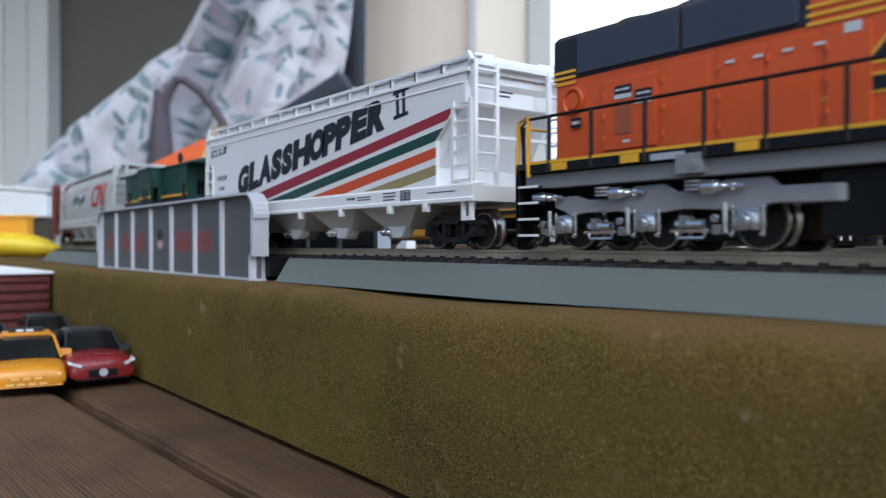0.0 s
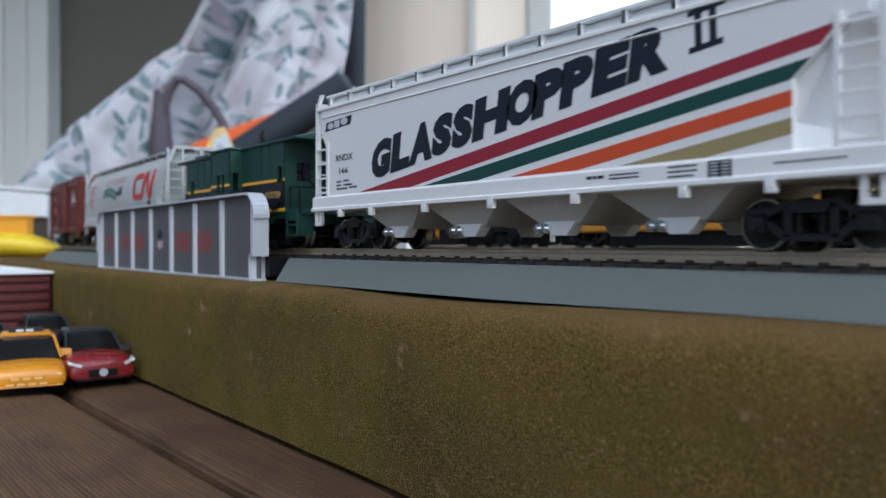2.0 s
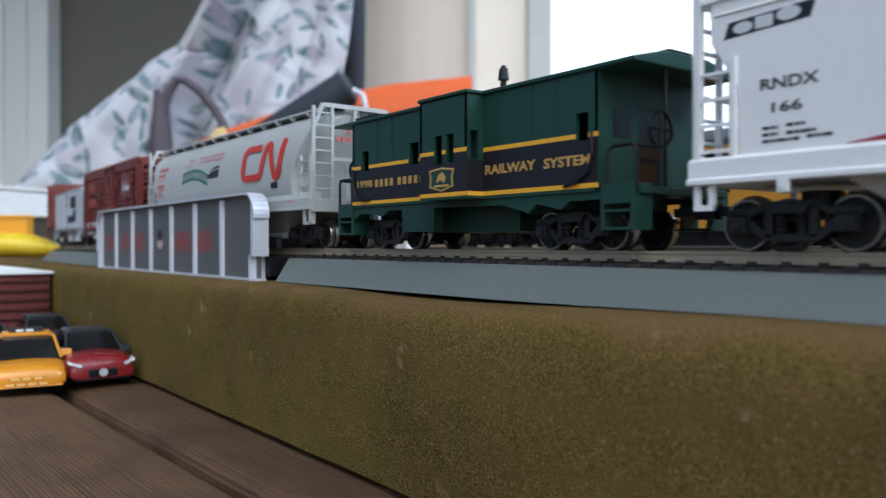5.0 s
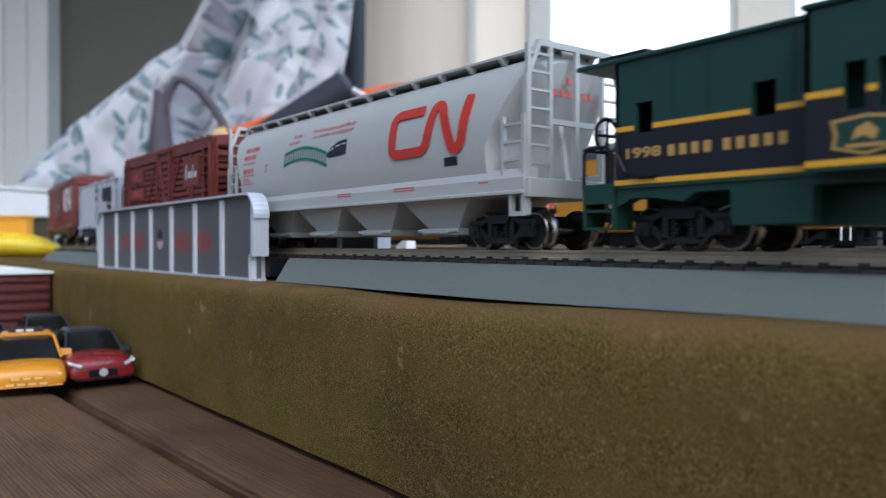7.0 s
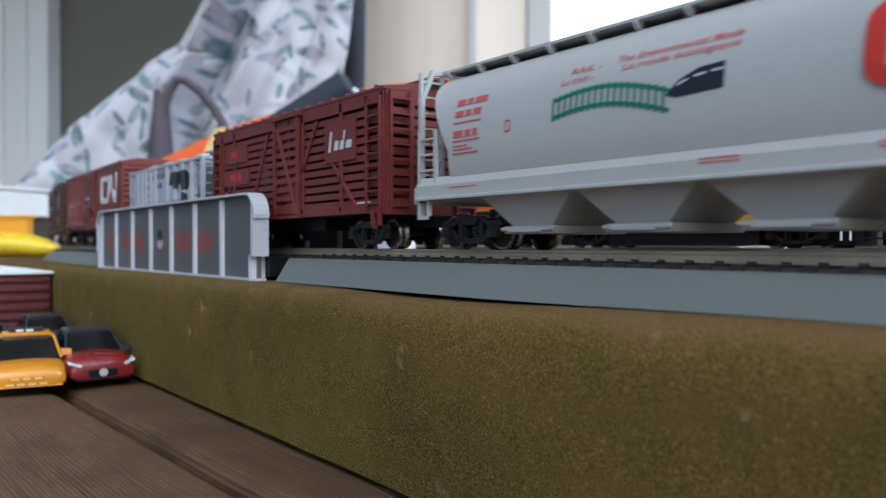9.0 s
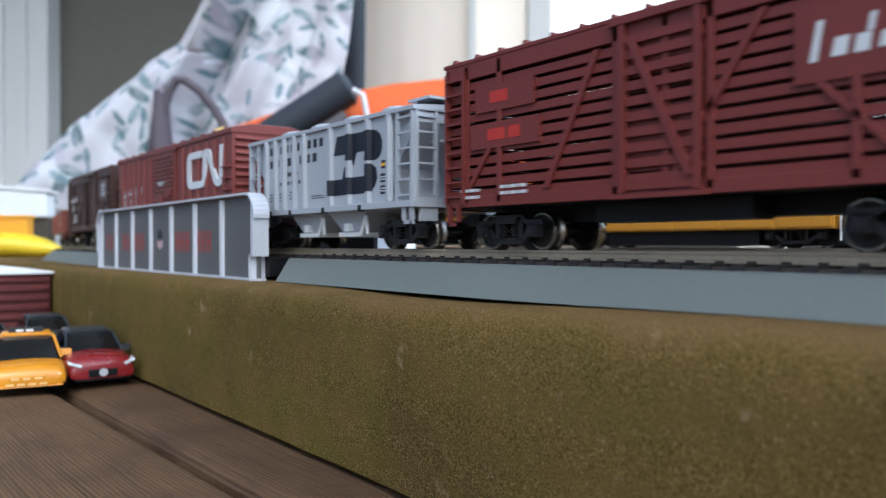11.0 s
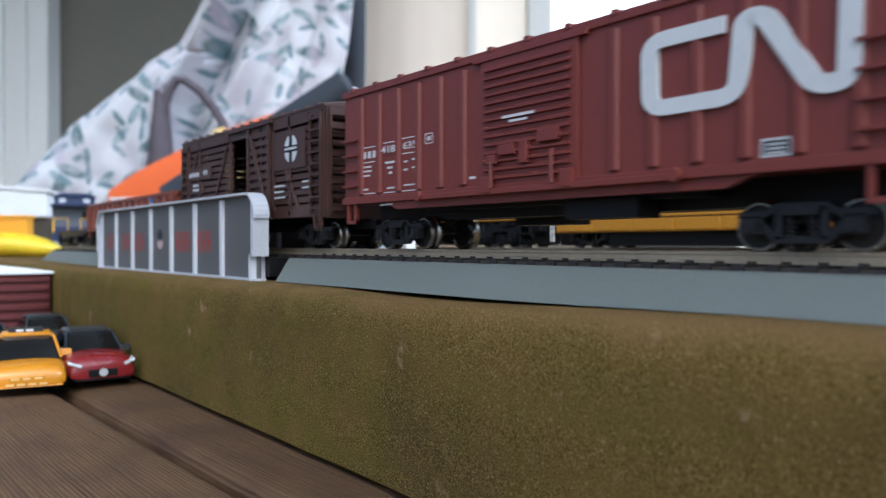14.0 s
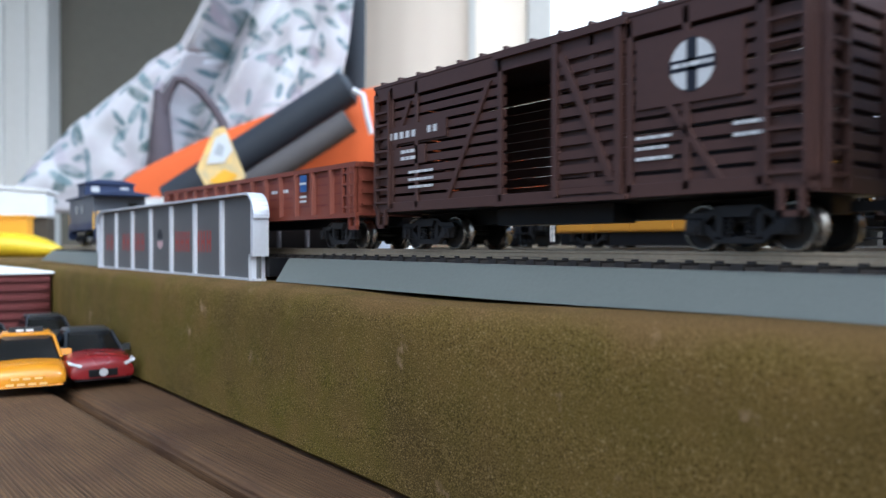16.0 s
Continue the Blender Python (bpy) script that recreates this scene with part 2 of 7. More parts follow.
def deck_wood():
    """Weathered softwood: bowed growth rings, fibres, stains."""
    m = bpy.data.materials.new("deck_wood")
    m.use_nodes = True
    n, l = m.node_tree.nodes, m.node_tree.links
    b = n["Principled BSDF"]
    b.inputs["Roughness"].default_value = 0.72
    vec = n.new("ShaderNodeTexCoord").outputs["Object"]
    info = n.new("ShaderNodeObjectInfo")
    mp = n.new("ShaderNodeMapping")
    mp.inputs["Scale"].default_value = (0.5, 7, 7)
    l.new(vec, mp.inputs["Vector"])
    shift = n.new("ShaderNodeCombineXYZ")
    l.new(info.outputs["Random"], shift.inputs[0])
    l.new(info.outputs["Random"], shift.inputs[1])
    l.new(shift.outputs[0], mp.inputs["Location"])
    w = n.new("ShaderNodeTexWave")
    w.bands_direction = "Y"
    w.inputs["Scale"].default_value, w.inputs["Distortion"].default_value, w.inputs["Detail"].default_value, w.inputs["Detail Scale"].default_value = 34.0, 5.0, 3.0, 0.7
    l.new(mp.outputs[0], w.inputs["Vector"])
    fib = n.new("ShaderNodeMapping")
    fib.inputs["Scale"].default_value = (0.05, 1, 1)
    l.new(vec, fib.inputs["Vector"])
    fibre, stain, blot = spots(n, l, fib.outputs[0], 900, 4, 0.7), spots(n, l, mp.outputs[0], 1.6, 4), spots(n, l, vec, 18, 4)
    c = blend(n, l, ramp(n, l, w.outputs["Fac"], -0.45, 0.9), (0.0440, 0.0225, 0.0090), (0.1350, 0.0740, 0.0310))
    c = blend(n, l, ramp(n, l, stain, 0.42, 0.78), c, (0.0900, 0.0480, 0.0200))
    c = blend(n, l, ramp(n, l, fibre, 0.52, 0.72), c, (0.1500, 0.0840, 0.0340))
    c = blend(n, l, ramp(n, l, blot, 0.50, 0.68), c, (0.0620, 0.0300, 0.0125))
    lines = n.new("ShaderNodeMapping")
    lines.inputs["Scale"].default_value = (0.012, 1, 1)
    l.new(vec, lines.inputs["Vector"])
    c = blend(n, l, ramp(n, l, spots(n, l, lines.outputs[0], 1300, 4, 0.75), 0.54, 0.66), c, (0.0300, 0.0150, 0.0065))
    l.new(c, b.inputs["Base Color"])
    bp = n.new("ShaderNodeBump")
    bp.inputs["Strength"].default_value, bp.inputs["Distance"].default_value = 0.5, 0.0006
    s = n.new("ShaderNodeMath")
    s.operation = "ADD"
    l.new(w.outputs["Fac"], s.inputs[0])
    l.new(fibre, s.inputs[1])
    l.new(s.outputs[0], bp.inputs["Height"])
    l.new(bp.outputs[0], b.inputs["Normal"])
    return m


FOAM, DECK = grainy_board(), deck_wood()
BRIGHT_DAY = bpy.data.materials.new("bright_overcast_daylight")
BRIGHT_DAY.use_nodes = True
_b = BRIGHT_DAY.node_tree.nodes["Principled BSDF"]
_b.inputs["Base Color"].default_value = (0.8, 0.8, 0.8, 1)
_b.inputs["Emission Color"].default_value, _b.inputs["Emission Strength"].default_value = (1.0, 0.97, 0.93, 1), 0.86


# ---- mesh helpers ----
class Shape:
    """Gathers solids, in millimetres, for one mesh."""

    def __init__(self):
        self.v, self.f = [], []

    def add(self, vs, fs):
        k = len(self.v)
        self.v += [tuple(p) for p in vs]
        self.f += [tuple(i + k for i in q) for q in fs]
        return self

    def box(self, x0, x1, y0, y1, z0, z1):
        vs = [(x, y, z) for x in (x0, x1) for y in (y0, y1) for z in (z0, z1)]
        return self.add(vs, [(0, 1, 3, 2), (4, 6, 7, 5), (0, 4, 5, 1), (2, 3, 7, 6), (0, 2, 6, 4), (1, 5, 7, 3)])

    def prism(self, poly, a0, a1, axis="y"):
        """A polygon drawn out along an axis; it lies in the other two, in their order."""
        n = len(poly)

        def at(p, a):
            return {"y": (p[0], a, p[1]), "x": (a, p[0], p[1]), "z": (p[0], p[1], a)}[axis]
        vs = [at(p, a0) for p in poly] + [at(p, a1) for p in poly]
        fs = [tuple(range(n)), tuple(range(2 * n - 1, n - 1, -1))] + [(i, (i + 1) % n, n + (i + 1) % n, n + i) for i in range(n)]
        return self.add(vs, fs)

    def loft(self, rings):
        """Closed rings of equal count, joined, with capped ends."""
        n = len(rings[0])
        vs = [p for r in rings for p in r]
        fs = [(k * n + i, k * n + (i + 1) % n, (k + 1) * n + (i + 1) % n, (k + 1) * n + i) for k in range(len(rings) - 1) for i in range(n)]
        fs += [tuple(range(n)), tuple(range(len(vs) - 1, len(vs) - n - 1, -1))]
        return self.add(vs, fs)

    def plate(self, xs, zs, y0, y1, holes):
        """A flat wall with openings, cut along the lines of xs and zs."""
        for a, b in zip(xs, xs[1:]):
            for c, d in zip(zs, zs[1:]):
                if not any(h[0] <= a and b <= h[1] and h[2] <= c and d <= h[3] for h in holes):
                    self.box(a, b, y0, y1, c, d)
        return self

    def rod(self, p, q, r, n=8, r2=None):
        p, q = Vector(p), Vector(q)
        z = (q - p).normalized()
        x = z.orthogonal().normalized()
        y = z.cross(x)
        rings = []
        for c, rad in ((p, r), (q, r if r2 is None else r2)):
            rings.append([c + (x * math.cos(a) + y * math.sin(a)) * rad for a in (2 * math.pi * i / n for i in range(n))])
        return self.loft(rings)

    def path(self, pts, r, n=6):
        """A tube along a line of points."""
        pts = [Vector(q) for q in pts]
        rings, x = [], None
        for i, q in enumerate(pts):
            z = (pts[min(i + 1, len(pts) - 1)] - pts[max(i - 1, 0)]).normalized()
            x = z.orthogonal() if x is None else x - z * x.dot(z)
            x = x.normalized()
            y = z.cross(x)
            rings.append([q + (x * math.cos(a) + y * math.sin(a)) * r for a in (2 * math.pi * k / n for k in range(n))])
        return self.loft(rings)

    def turned(self, profile, n=24):
        """A profile of (radius, y) turned round the y axis."""
        return self.loft([[(r * math.cos(2 * math.pi * i / n), y, r * math.sin(2 * math.pi * i / n)) for i in range(n)] for r, y in profile])


def part(name, shape, mat, parent=None, label="", at=(0, 0, 0), bevel=0.0, smooth=False, weld=False):
    """One mesh object from a Shape, under a thing or part."""
    me = bpy.data.meshes.new(name)
    me.from_pydata([(x * MM, y * MM, z * MM) for x, y, z in shape.v], [], shape.f)
    bm = bmesh.new()
    bm.from_mesh(me)
    if weld:
        bmesh.ops.remove_doubles(bm, verts=bm.verts, dist=1e-6)
    bmesh.ops.recalc_face_normals(bm, faces=bm.faces)
    bm.to_mesh(me)
    bm.free()
    me.materials.append(mat)
    if smooth:
        me.polygons.foreach_set("use_smooth", [True] * len(me.polygons))
        me.set_sharp_from_angle(angle=radians(40))
    ob = new(name, me)
    ob.parent = parent
    ob.location = Vector(at) * MM
    if bevel:
        b = ob.modifiers.new("bevel", "BEVEL")
        b.width, b.segments, b.limit_method = bevel * MM, 2, "ANGLE"
    if label:
        tagged(ob, label)
    return ob


def thing(name, label, category, at=(0, 0, 0), turn=0.0, group="", kind=""):
    ob = new(name)
    ob.empty_display_size = 0.01
    ob.matrix_basis = pose(at[0] * MM, at[1] * MM, at[2] * MM, 0, 0, turn)
    return tagged(ob, label, category, group, kind)


def lettering(name, words, mat, parent, x0, x1, z0, z1, y, slant=0.0, climb=0.0, weight=0.0, label=""):
    """Words in the built-in font, fitted into a box on a side that faces -y. slant leans, climb lifts towards the right."""
    cu = bpy.data.curves.new(name, "FONT")
    cu.body, cu.offset, cu.resolution_u = words, weight, 3
    tmp = new(name, cu)
    me = bpy.data.meshes.new_from_object(tmp.evaluated_get(bpy.context.evaluated_depsgraph_get()))
    bpy.data.objects.remove(tmp)
    co = np.empty(len(me.vertices) * 3)
    me.vertices.foreach_get("co", co)
    co = co.reshape(-1, 3)
    lo, hi = co.min(0), co.max(0)
    u, v = (co[:, 0] - lo[0]) / (hi[0] - lo[0]), (co[:, 1] - lo[1]) / (hi[1] - lo[1])
    h = z1 - z0
    out = np.stack([x0 + u * (x1 - x0) + v * h * slant, np.full(len(u), y), z0 + v * h + u * climb], -1) * MM
    me.vertices.foreach_set("co", out.ravel())
    me.update()
    me.materials.clear()
    me.materials.append(mat)
    ob = new(name, me)
    ob.parent = parent
    if label:
        tagged(ob, label)
    return ob


def decal(name, polys, mat, parent, y, label="", thick=0.07):
    """Flat painted shapes on a side that faces -y; polygons of (x, z)."""
    s = Shape()
    for p in polys:
        s.prism(p, y - thick, y)
    return part(name, s, mat, parent, label, weld=True)


def rect(x0, x1, z0, z1):
    return [(x0, z0), (x1, z0), (x1, z1), (x0, z1)]


def bars(rows):
    """Rows of unreadable small writing as bars: (x0, x1, z, height)."""
    out = []
    for x0, x1, z, h in rows:
        x, k = x0, 0
        while x < x1 - 0.2:
            w = min((1.7, 1.1, 2.3, 0.8)[k % 4] * h * 1.3, x1 - x)
            out.append(rect(x, x + w, z, z + h))
            x += w + 0.45 * h
            k += 1
    return out


def letter_blocks(x0, x1, z0, z1, count, mat, name, parent, y, label):
    """A brand word as a row of plain blocks, each an object of its own."""
    w = (x1 - x0) / count
    for i in range(count):
        decal(name.replace("blocks", "block"), [rect(x0 + i * w, x0 + (i + 0.58) * w, z0, z1)], mat, parent, y, label)


def band(points, width):
    """Polygons of a strip of even width along a line of (x, z)."""
    out = []
    pts = [Vector((a, b)) for a, b in points]
    side = []
    for i, p in enumerate(pts):
        d = (pts[min(i + 1, len(pts) - 1)] - pts[max(i - 1, 0)]).normalized()
        side.append(Vector((-d.y, d.x)) * width / 2)
    for i in range(len(pts) - 1):
        out.append([tuple(pts[i] + side[i]), tuple(pts[i + 1] + side[i + 1]), tuple(pts[i + 1] - side[i + 1]), tuple(pts[i] - side[i])])
    return out


def bent(corners, r, steps=5):
    """A line through corners, each rounded with radius r."""
    pts = [Vector(c) for c in corners]
    out = [tuple(pts[0])]
    for a, b, c in zip(pts, pts[1:], pts[2:]):
        u, v = (a - b).normalized(), (c - b).normalized()
        k = min(r, (a - b).length * 0.48, (c - b).length * 0.48)
        p, q = b + u * k, b + v * k
        for i in range(steps + 1):
            t = i / steps
            out.append(tuple(p * (1 - t) ** 2 + b * 2 * t * (1 - t) + q * t * t))
    return out + [tuple(pts[-1])]


# ---- the track's line: straight, a slight bow, then a curve away at its far end ----
BEND_X, TRACK_Y, RADIUS, RAIL_Z = -736.0, 153.5, 381.0, 63.1
EASE_X, EASE_R = -380.0, 5000.0
BOARD_Z = 50.9


def along(s):
    """The place on the track's middle and its heading at the arc length s."""
    if s >= EASE_X:
        return s, TRACK_Y, 0.0
    a = (EASE_X - max(s, BEND_X)) / EASE_R
    x, y = EASE_X - EASE_R * math.sin(a), TRACK_Y + EASE_R * (1 - math.cos(a))
    if s >= BEND_X:
        return x, y, -a
    c = a + (BEND_X - s) / RADIUS
    return x - RADIUS * (math.sin(c) - math.sin(a)), y + RADIUS * (math.cos(a) - math.cos(c)), -c


WAY = ((0, 0.0), (0.5, 26.3), (1, 52.6), (1.5, 79.1), (2, 105.6), (2.5, 132.2), (3, 158.7), (3.5, 185.3), (4, 211.8), (4.2, 222.4),
       (5.3, 276.8), (6.3, 329.4), (6.5, 341.8), (7, 372.9), (7.5, 405.0), (8, 438.8), (8.5, 475.0), (9, 514.2), (9.2, 530.9), (10.2, 617.0),
       (11.3, 709.2), (11.5, 727.7), (12, 774.0), (12.5, 820.0), (13, 865.8), (13.5, 911.2), (14, 956.1), (14.5, 1000.6), (15, 1044.6), (15.5, 1087.9), (16, 1130.5))


def run(t):
    """How far the train has gone after t seconds."""
    ts, ss = [w[0] for w in WAY], [w[1] for w in WAY]
    k = max(0, min(len(ts) - 2, sum(x <= t for x in ts) - 1))

    def speed(i):
        a, b = max(i - 1, 0), min(i + 1, len(ts) - 1)
        return (ss[b] - ss[a]) / (ts[b] - ts[a])
    h = ts[k + 1] - ts[k]
    u = (t - ts[k]) / h
    return ((2 * u ** 3 - 3 * u ** 2 + 1) * ss[k] + (u ** 3 - 2 * u ** 2 + u) * h * speed(k) + (3 * u ** 2 - 2 * u ** 3) * ss[k + 1] + (u ** 3 - u ** 2) * h * speed(k + 1))


CARS, WHEELS = [], []


def rail_car(name, label, category, s, pivots):
    """A thing whose origin lies on the rails at its middle; it rides on two pivots."""
    ob = thing(name, label, category, group="cars of the moving train")
    CARS.append((ob, s, pivots))
    return ob


def wheelset(parent, x, r, z=0.0, roll=True):
    s = Shape()
    for k in (-1, 1):
        prof = [(0.8, 6.4), (r * 0.45, 6.6), (r * 0.78, 6.3), (r * 0.82, 6.0), (r * 1.12, 6.2), (r * 1.13, 6.9), (r, 7.4), (r * 0.985, 9.3), (r * 0.95, 9.5), (r * 0.88, 9.5), (r * 0.84, 8.8), (r * 0.5, 8.7), (r * 0.3, 9.2), (0.8, 9.2)]
        s.turned([(a, b * k) for a, b in prof], 28)
    s.rod((0, -11, 0), (0, 11, 0), 0.8, 8)
    # a small lug that shows the turning
    s.box(-0.4, 0.4, -9.3, -8.7, r * 0.55, r * 0.8)
    ob = part("wheelset", s, STEEL, parent, "dark wheels with steel treads on an axle", (x, 0, r + z), smooth=True)
    ob.data.materials.append(WHEEL_DARK)
    for p in ob.data.polygons:
        c = p.center
        rad = math.hypot(c.x, c.z) / MM
        if rad < r * 0.83:
            p.material_index = 1
    if roll:
        WHEELS.append((ob, r, (x, 0, r + z)))
    return ob


def freight_truck(parent, x, base=20.5, r=5.0, mat=None, roll=True):
    """A two-axle truck: open cast side frames with springs, a bolster, two wheelsets."""
    mat = mat or CAST
    h = base / 2
    s = Shape().box(-3.0, 3.0, -10.2, 10.2, r + 1.0, r + 3.6).rod((0, 0, r + 3.4), (0, 0, r + 6.6), 4, 12)
    t = part("truck", s, mat, parent, "cast black bolster between two side frames", (x, 0, 0))
    for k in (-1, 1):
        y0, y1 = sorted((k * 10.6, k * 12.2))
        yo = k * 12.2
        f = Shape()
        # top member, lower member, columns beside the springs
        f.prism([(-h - 3.2, r + 1.6), (-h - 2.4, r + 3.0), (-h + 3.0, r + 3.1), (-4.8, r + 4.4), (4.8, r + 4.4), (h - 3.0, r + 3.1), (h + 2.4, r + 3.0), (h + 3.2, r + 1.6), (h - 2.6, r + 1.5), (4.6, r + 2.9), (-4.6, r + 2.9), (-h + 2.6, r + 1.5)], y0, y1)
        f.prism([(-h + 1.4, r - 0.4), (-h + 2.8, r + 0.7), (-4.6, r - 1.9), (4.6, r - 1.9), (h - 2.8, r + 0.7), (h - 1.4, r - 0.4), (5.2, r - 3.3), (-5.2, r - 3.3)], y0, y1)
        for cx in (-4.4, 4.4):
            f.box(cx - 0.8, cx + 0.8, y0, y1, r - 2.6, r + 3.4)
        for cx in (-h, h):
            f.box(cx - 2.2, cx + 2.2, y0, y1, r - 1.6, r + 2.0)
            f.prism([(cx - 2.0, r - 1.5), (cx + 2.0, r - 1.5), (cx + 1.7, r + 1.5), (cx - 1.7, r + 1.5)], *sorted((yo, yo + k * 1.0)))
            f.rod((cx, yo + k * 0.8, r), (cx, yo + k * 1.5, r), 1.2, 10)
        part("side_frame", f, mat, t, "open cast side frame", bevel=0.12)
        for cx in (-2.2, 2.2):
            c = Shape().loft([[(cx + w * math.cos(q * math.pi / 4), k * 11.6 + w * math.sin(q * math.pi / 4), r - 2.0 + j * 0.42) for q in range(8)] for j, w in enumerate((1.15, 0.8) * 5 + (1.15,))])
            part("spring", c, mat, t, "coil spring")
        part("spring_cap", Shape().prism([(-4.2, r + 3.7), (4.2, r + 3.7), (3.2, r + 2.0), (-3.2, r + 2.0)], *sorted((yo, yo + 0.8 * k))), mat, t)
        part("brake_beam", Shape().box(k * (h - 7.4) - 0.8, k * (h - 7.4) + 0.8, -8.5, 8.5, r - 2.2, r - 0.8), mat, t)
    for cx in (-h, h):
        wheelset(t, cx, r, roll=roll)
    return t


def coupler(parent, x, out, z=8.6, mat=None):
    s = Shape()
    a, b = sorted((x, x + out * 8.0))
    s.box(a, b, -1.2, 1.2, z - 1, z + 1)
    c = x + out * 8.6
    s.prism([(c - 2.4, -2.2), (c + 1.6, -2.4), (c + 2.0, -0.4), (c + 0.4, 0.2), (c + 0.6, 2.3), (c - 2.4, 1.6)], z - 1.7, z + 1.7, "z")
    s.rod((c, -0.4, z - 1.5), (c + out * 0.4, -2.6, z - 6.2), 0.3, 6)
    return part("coupler", s, mat or BLACK, parent, "black knuckle coupler with a bent steel pin")


def ladder(name, parent, mat, x0, x1, y, z0, z1, rungs, along_x=True, rail=0.55):
    """A ladder of two stiles and rungs, in the plane of a side (along_x) or of an end."""
    s = Shape()
    if along_x:
        for x in (x0, x1):
            s.box(x - rail, x + rail, y - rail, y + rail, z0, z1)
        for i in range(rungs):
            z = z0 + (i + 0.5) * (z1 - z0) / rungs
            s.box(x0, x1, y - 0.45, y + 0.45, z - 0.3, z + 0.3)
    else:
        for yy in (x0, x1):
            s.box(y - rail, y + rail, yy - rail, yy + rail, z0, z1)
        for i in range(rungs):
            z = z0 + (i + 0.5) * (z1 - z0) / rungs
            s.box(y - 0.45, y + 0.45, x0, x1, z - 0.3, z + 0.3)
    return part(name, s, mat, parent)


def stirrup(parent, mat, x, y, z0, z1, w=4.4):
    s = Shape()
    s.box(x - w / 2, x - w / 2 + 1.1, y - 0.6, y + 0.6, z0, z1)
    s.box(x + w / 2 - 1.1, x + w / 2, y - 0.6, y + 0.6, z0, z1)
    s.box(x - w / 2, x + w / 2, y - 0.6, y + 0.6, z0, z0 + 1.1)
    return part("stirrup_step", s, mat, parent)


def sheer(name, tint, share):
    """Thin cloth that lets daylight through."""
    m = bpy.data.materials.new(name)
    m.use_nodes = True
    n, l = m.node_tree.nodes, m.node_tree.links
    t = n.new("ShaderNodeBsdfTranslucent")
    t.inputs["Color"].default_value = (*tint, 1)
    n["Principled BSDF"].inputs["Base Color"].default_value = (*tint, 1)
    n["Principled BSDF"].inputs["Roughness"].default_value = 0.9
    mix = n.new("ShaderNodeMixShader")
    mix.inputs[0].default_value = share
    l.new(n["Principled BSDF"].outputs[0], mix.inputs[1])
    l.new(t.outputs[0], mix.inputs[2])
    l.new(mix.outputs[0], n["Material Output"].inputs["Surface"])
    return m


BLIND, CURTAIN = sheer("translucent_blind", (0.76, 0.70, 0.63), 0.36), sheer("cream_curtain_cloth", (0.57, 0.51, 0.45), 0.55)


# ---- the setting ----
def rise(x):
    """The board swells a little towards its near end."""
    u = max(0.0, min(1.0, (x + 150) / 90))
    return 1.05 * u * u * (3 - 2 * u)


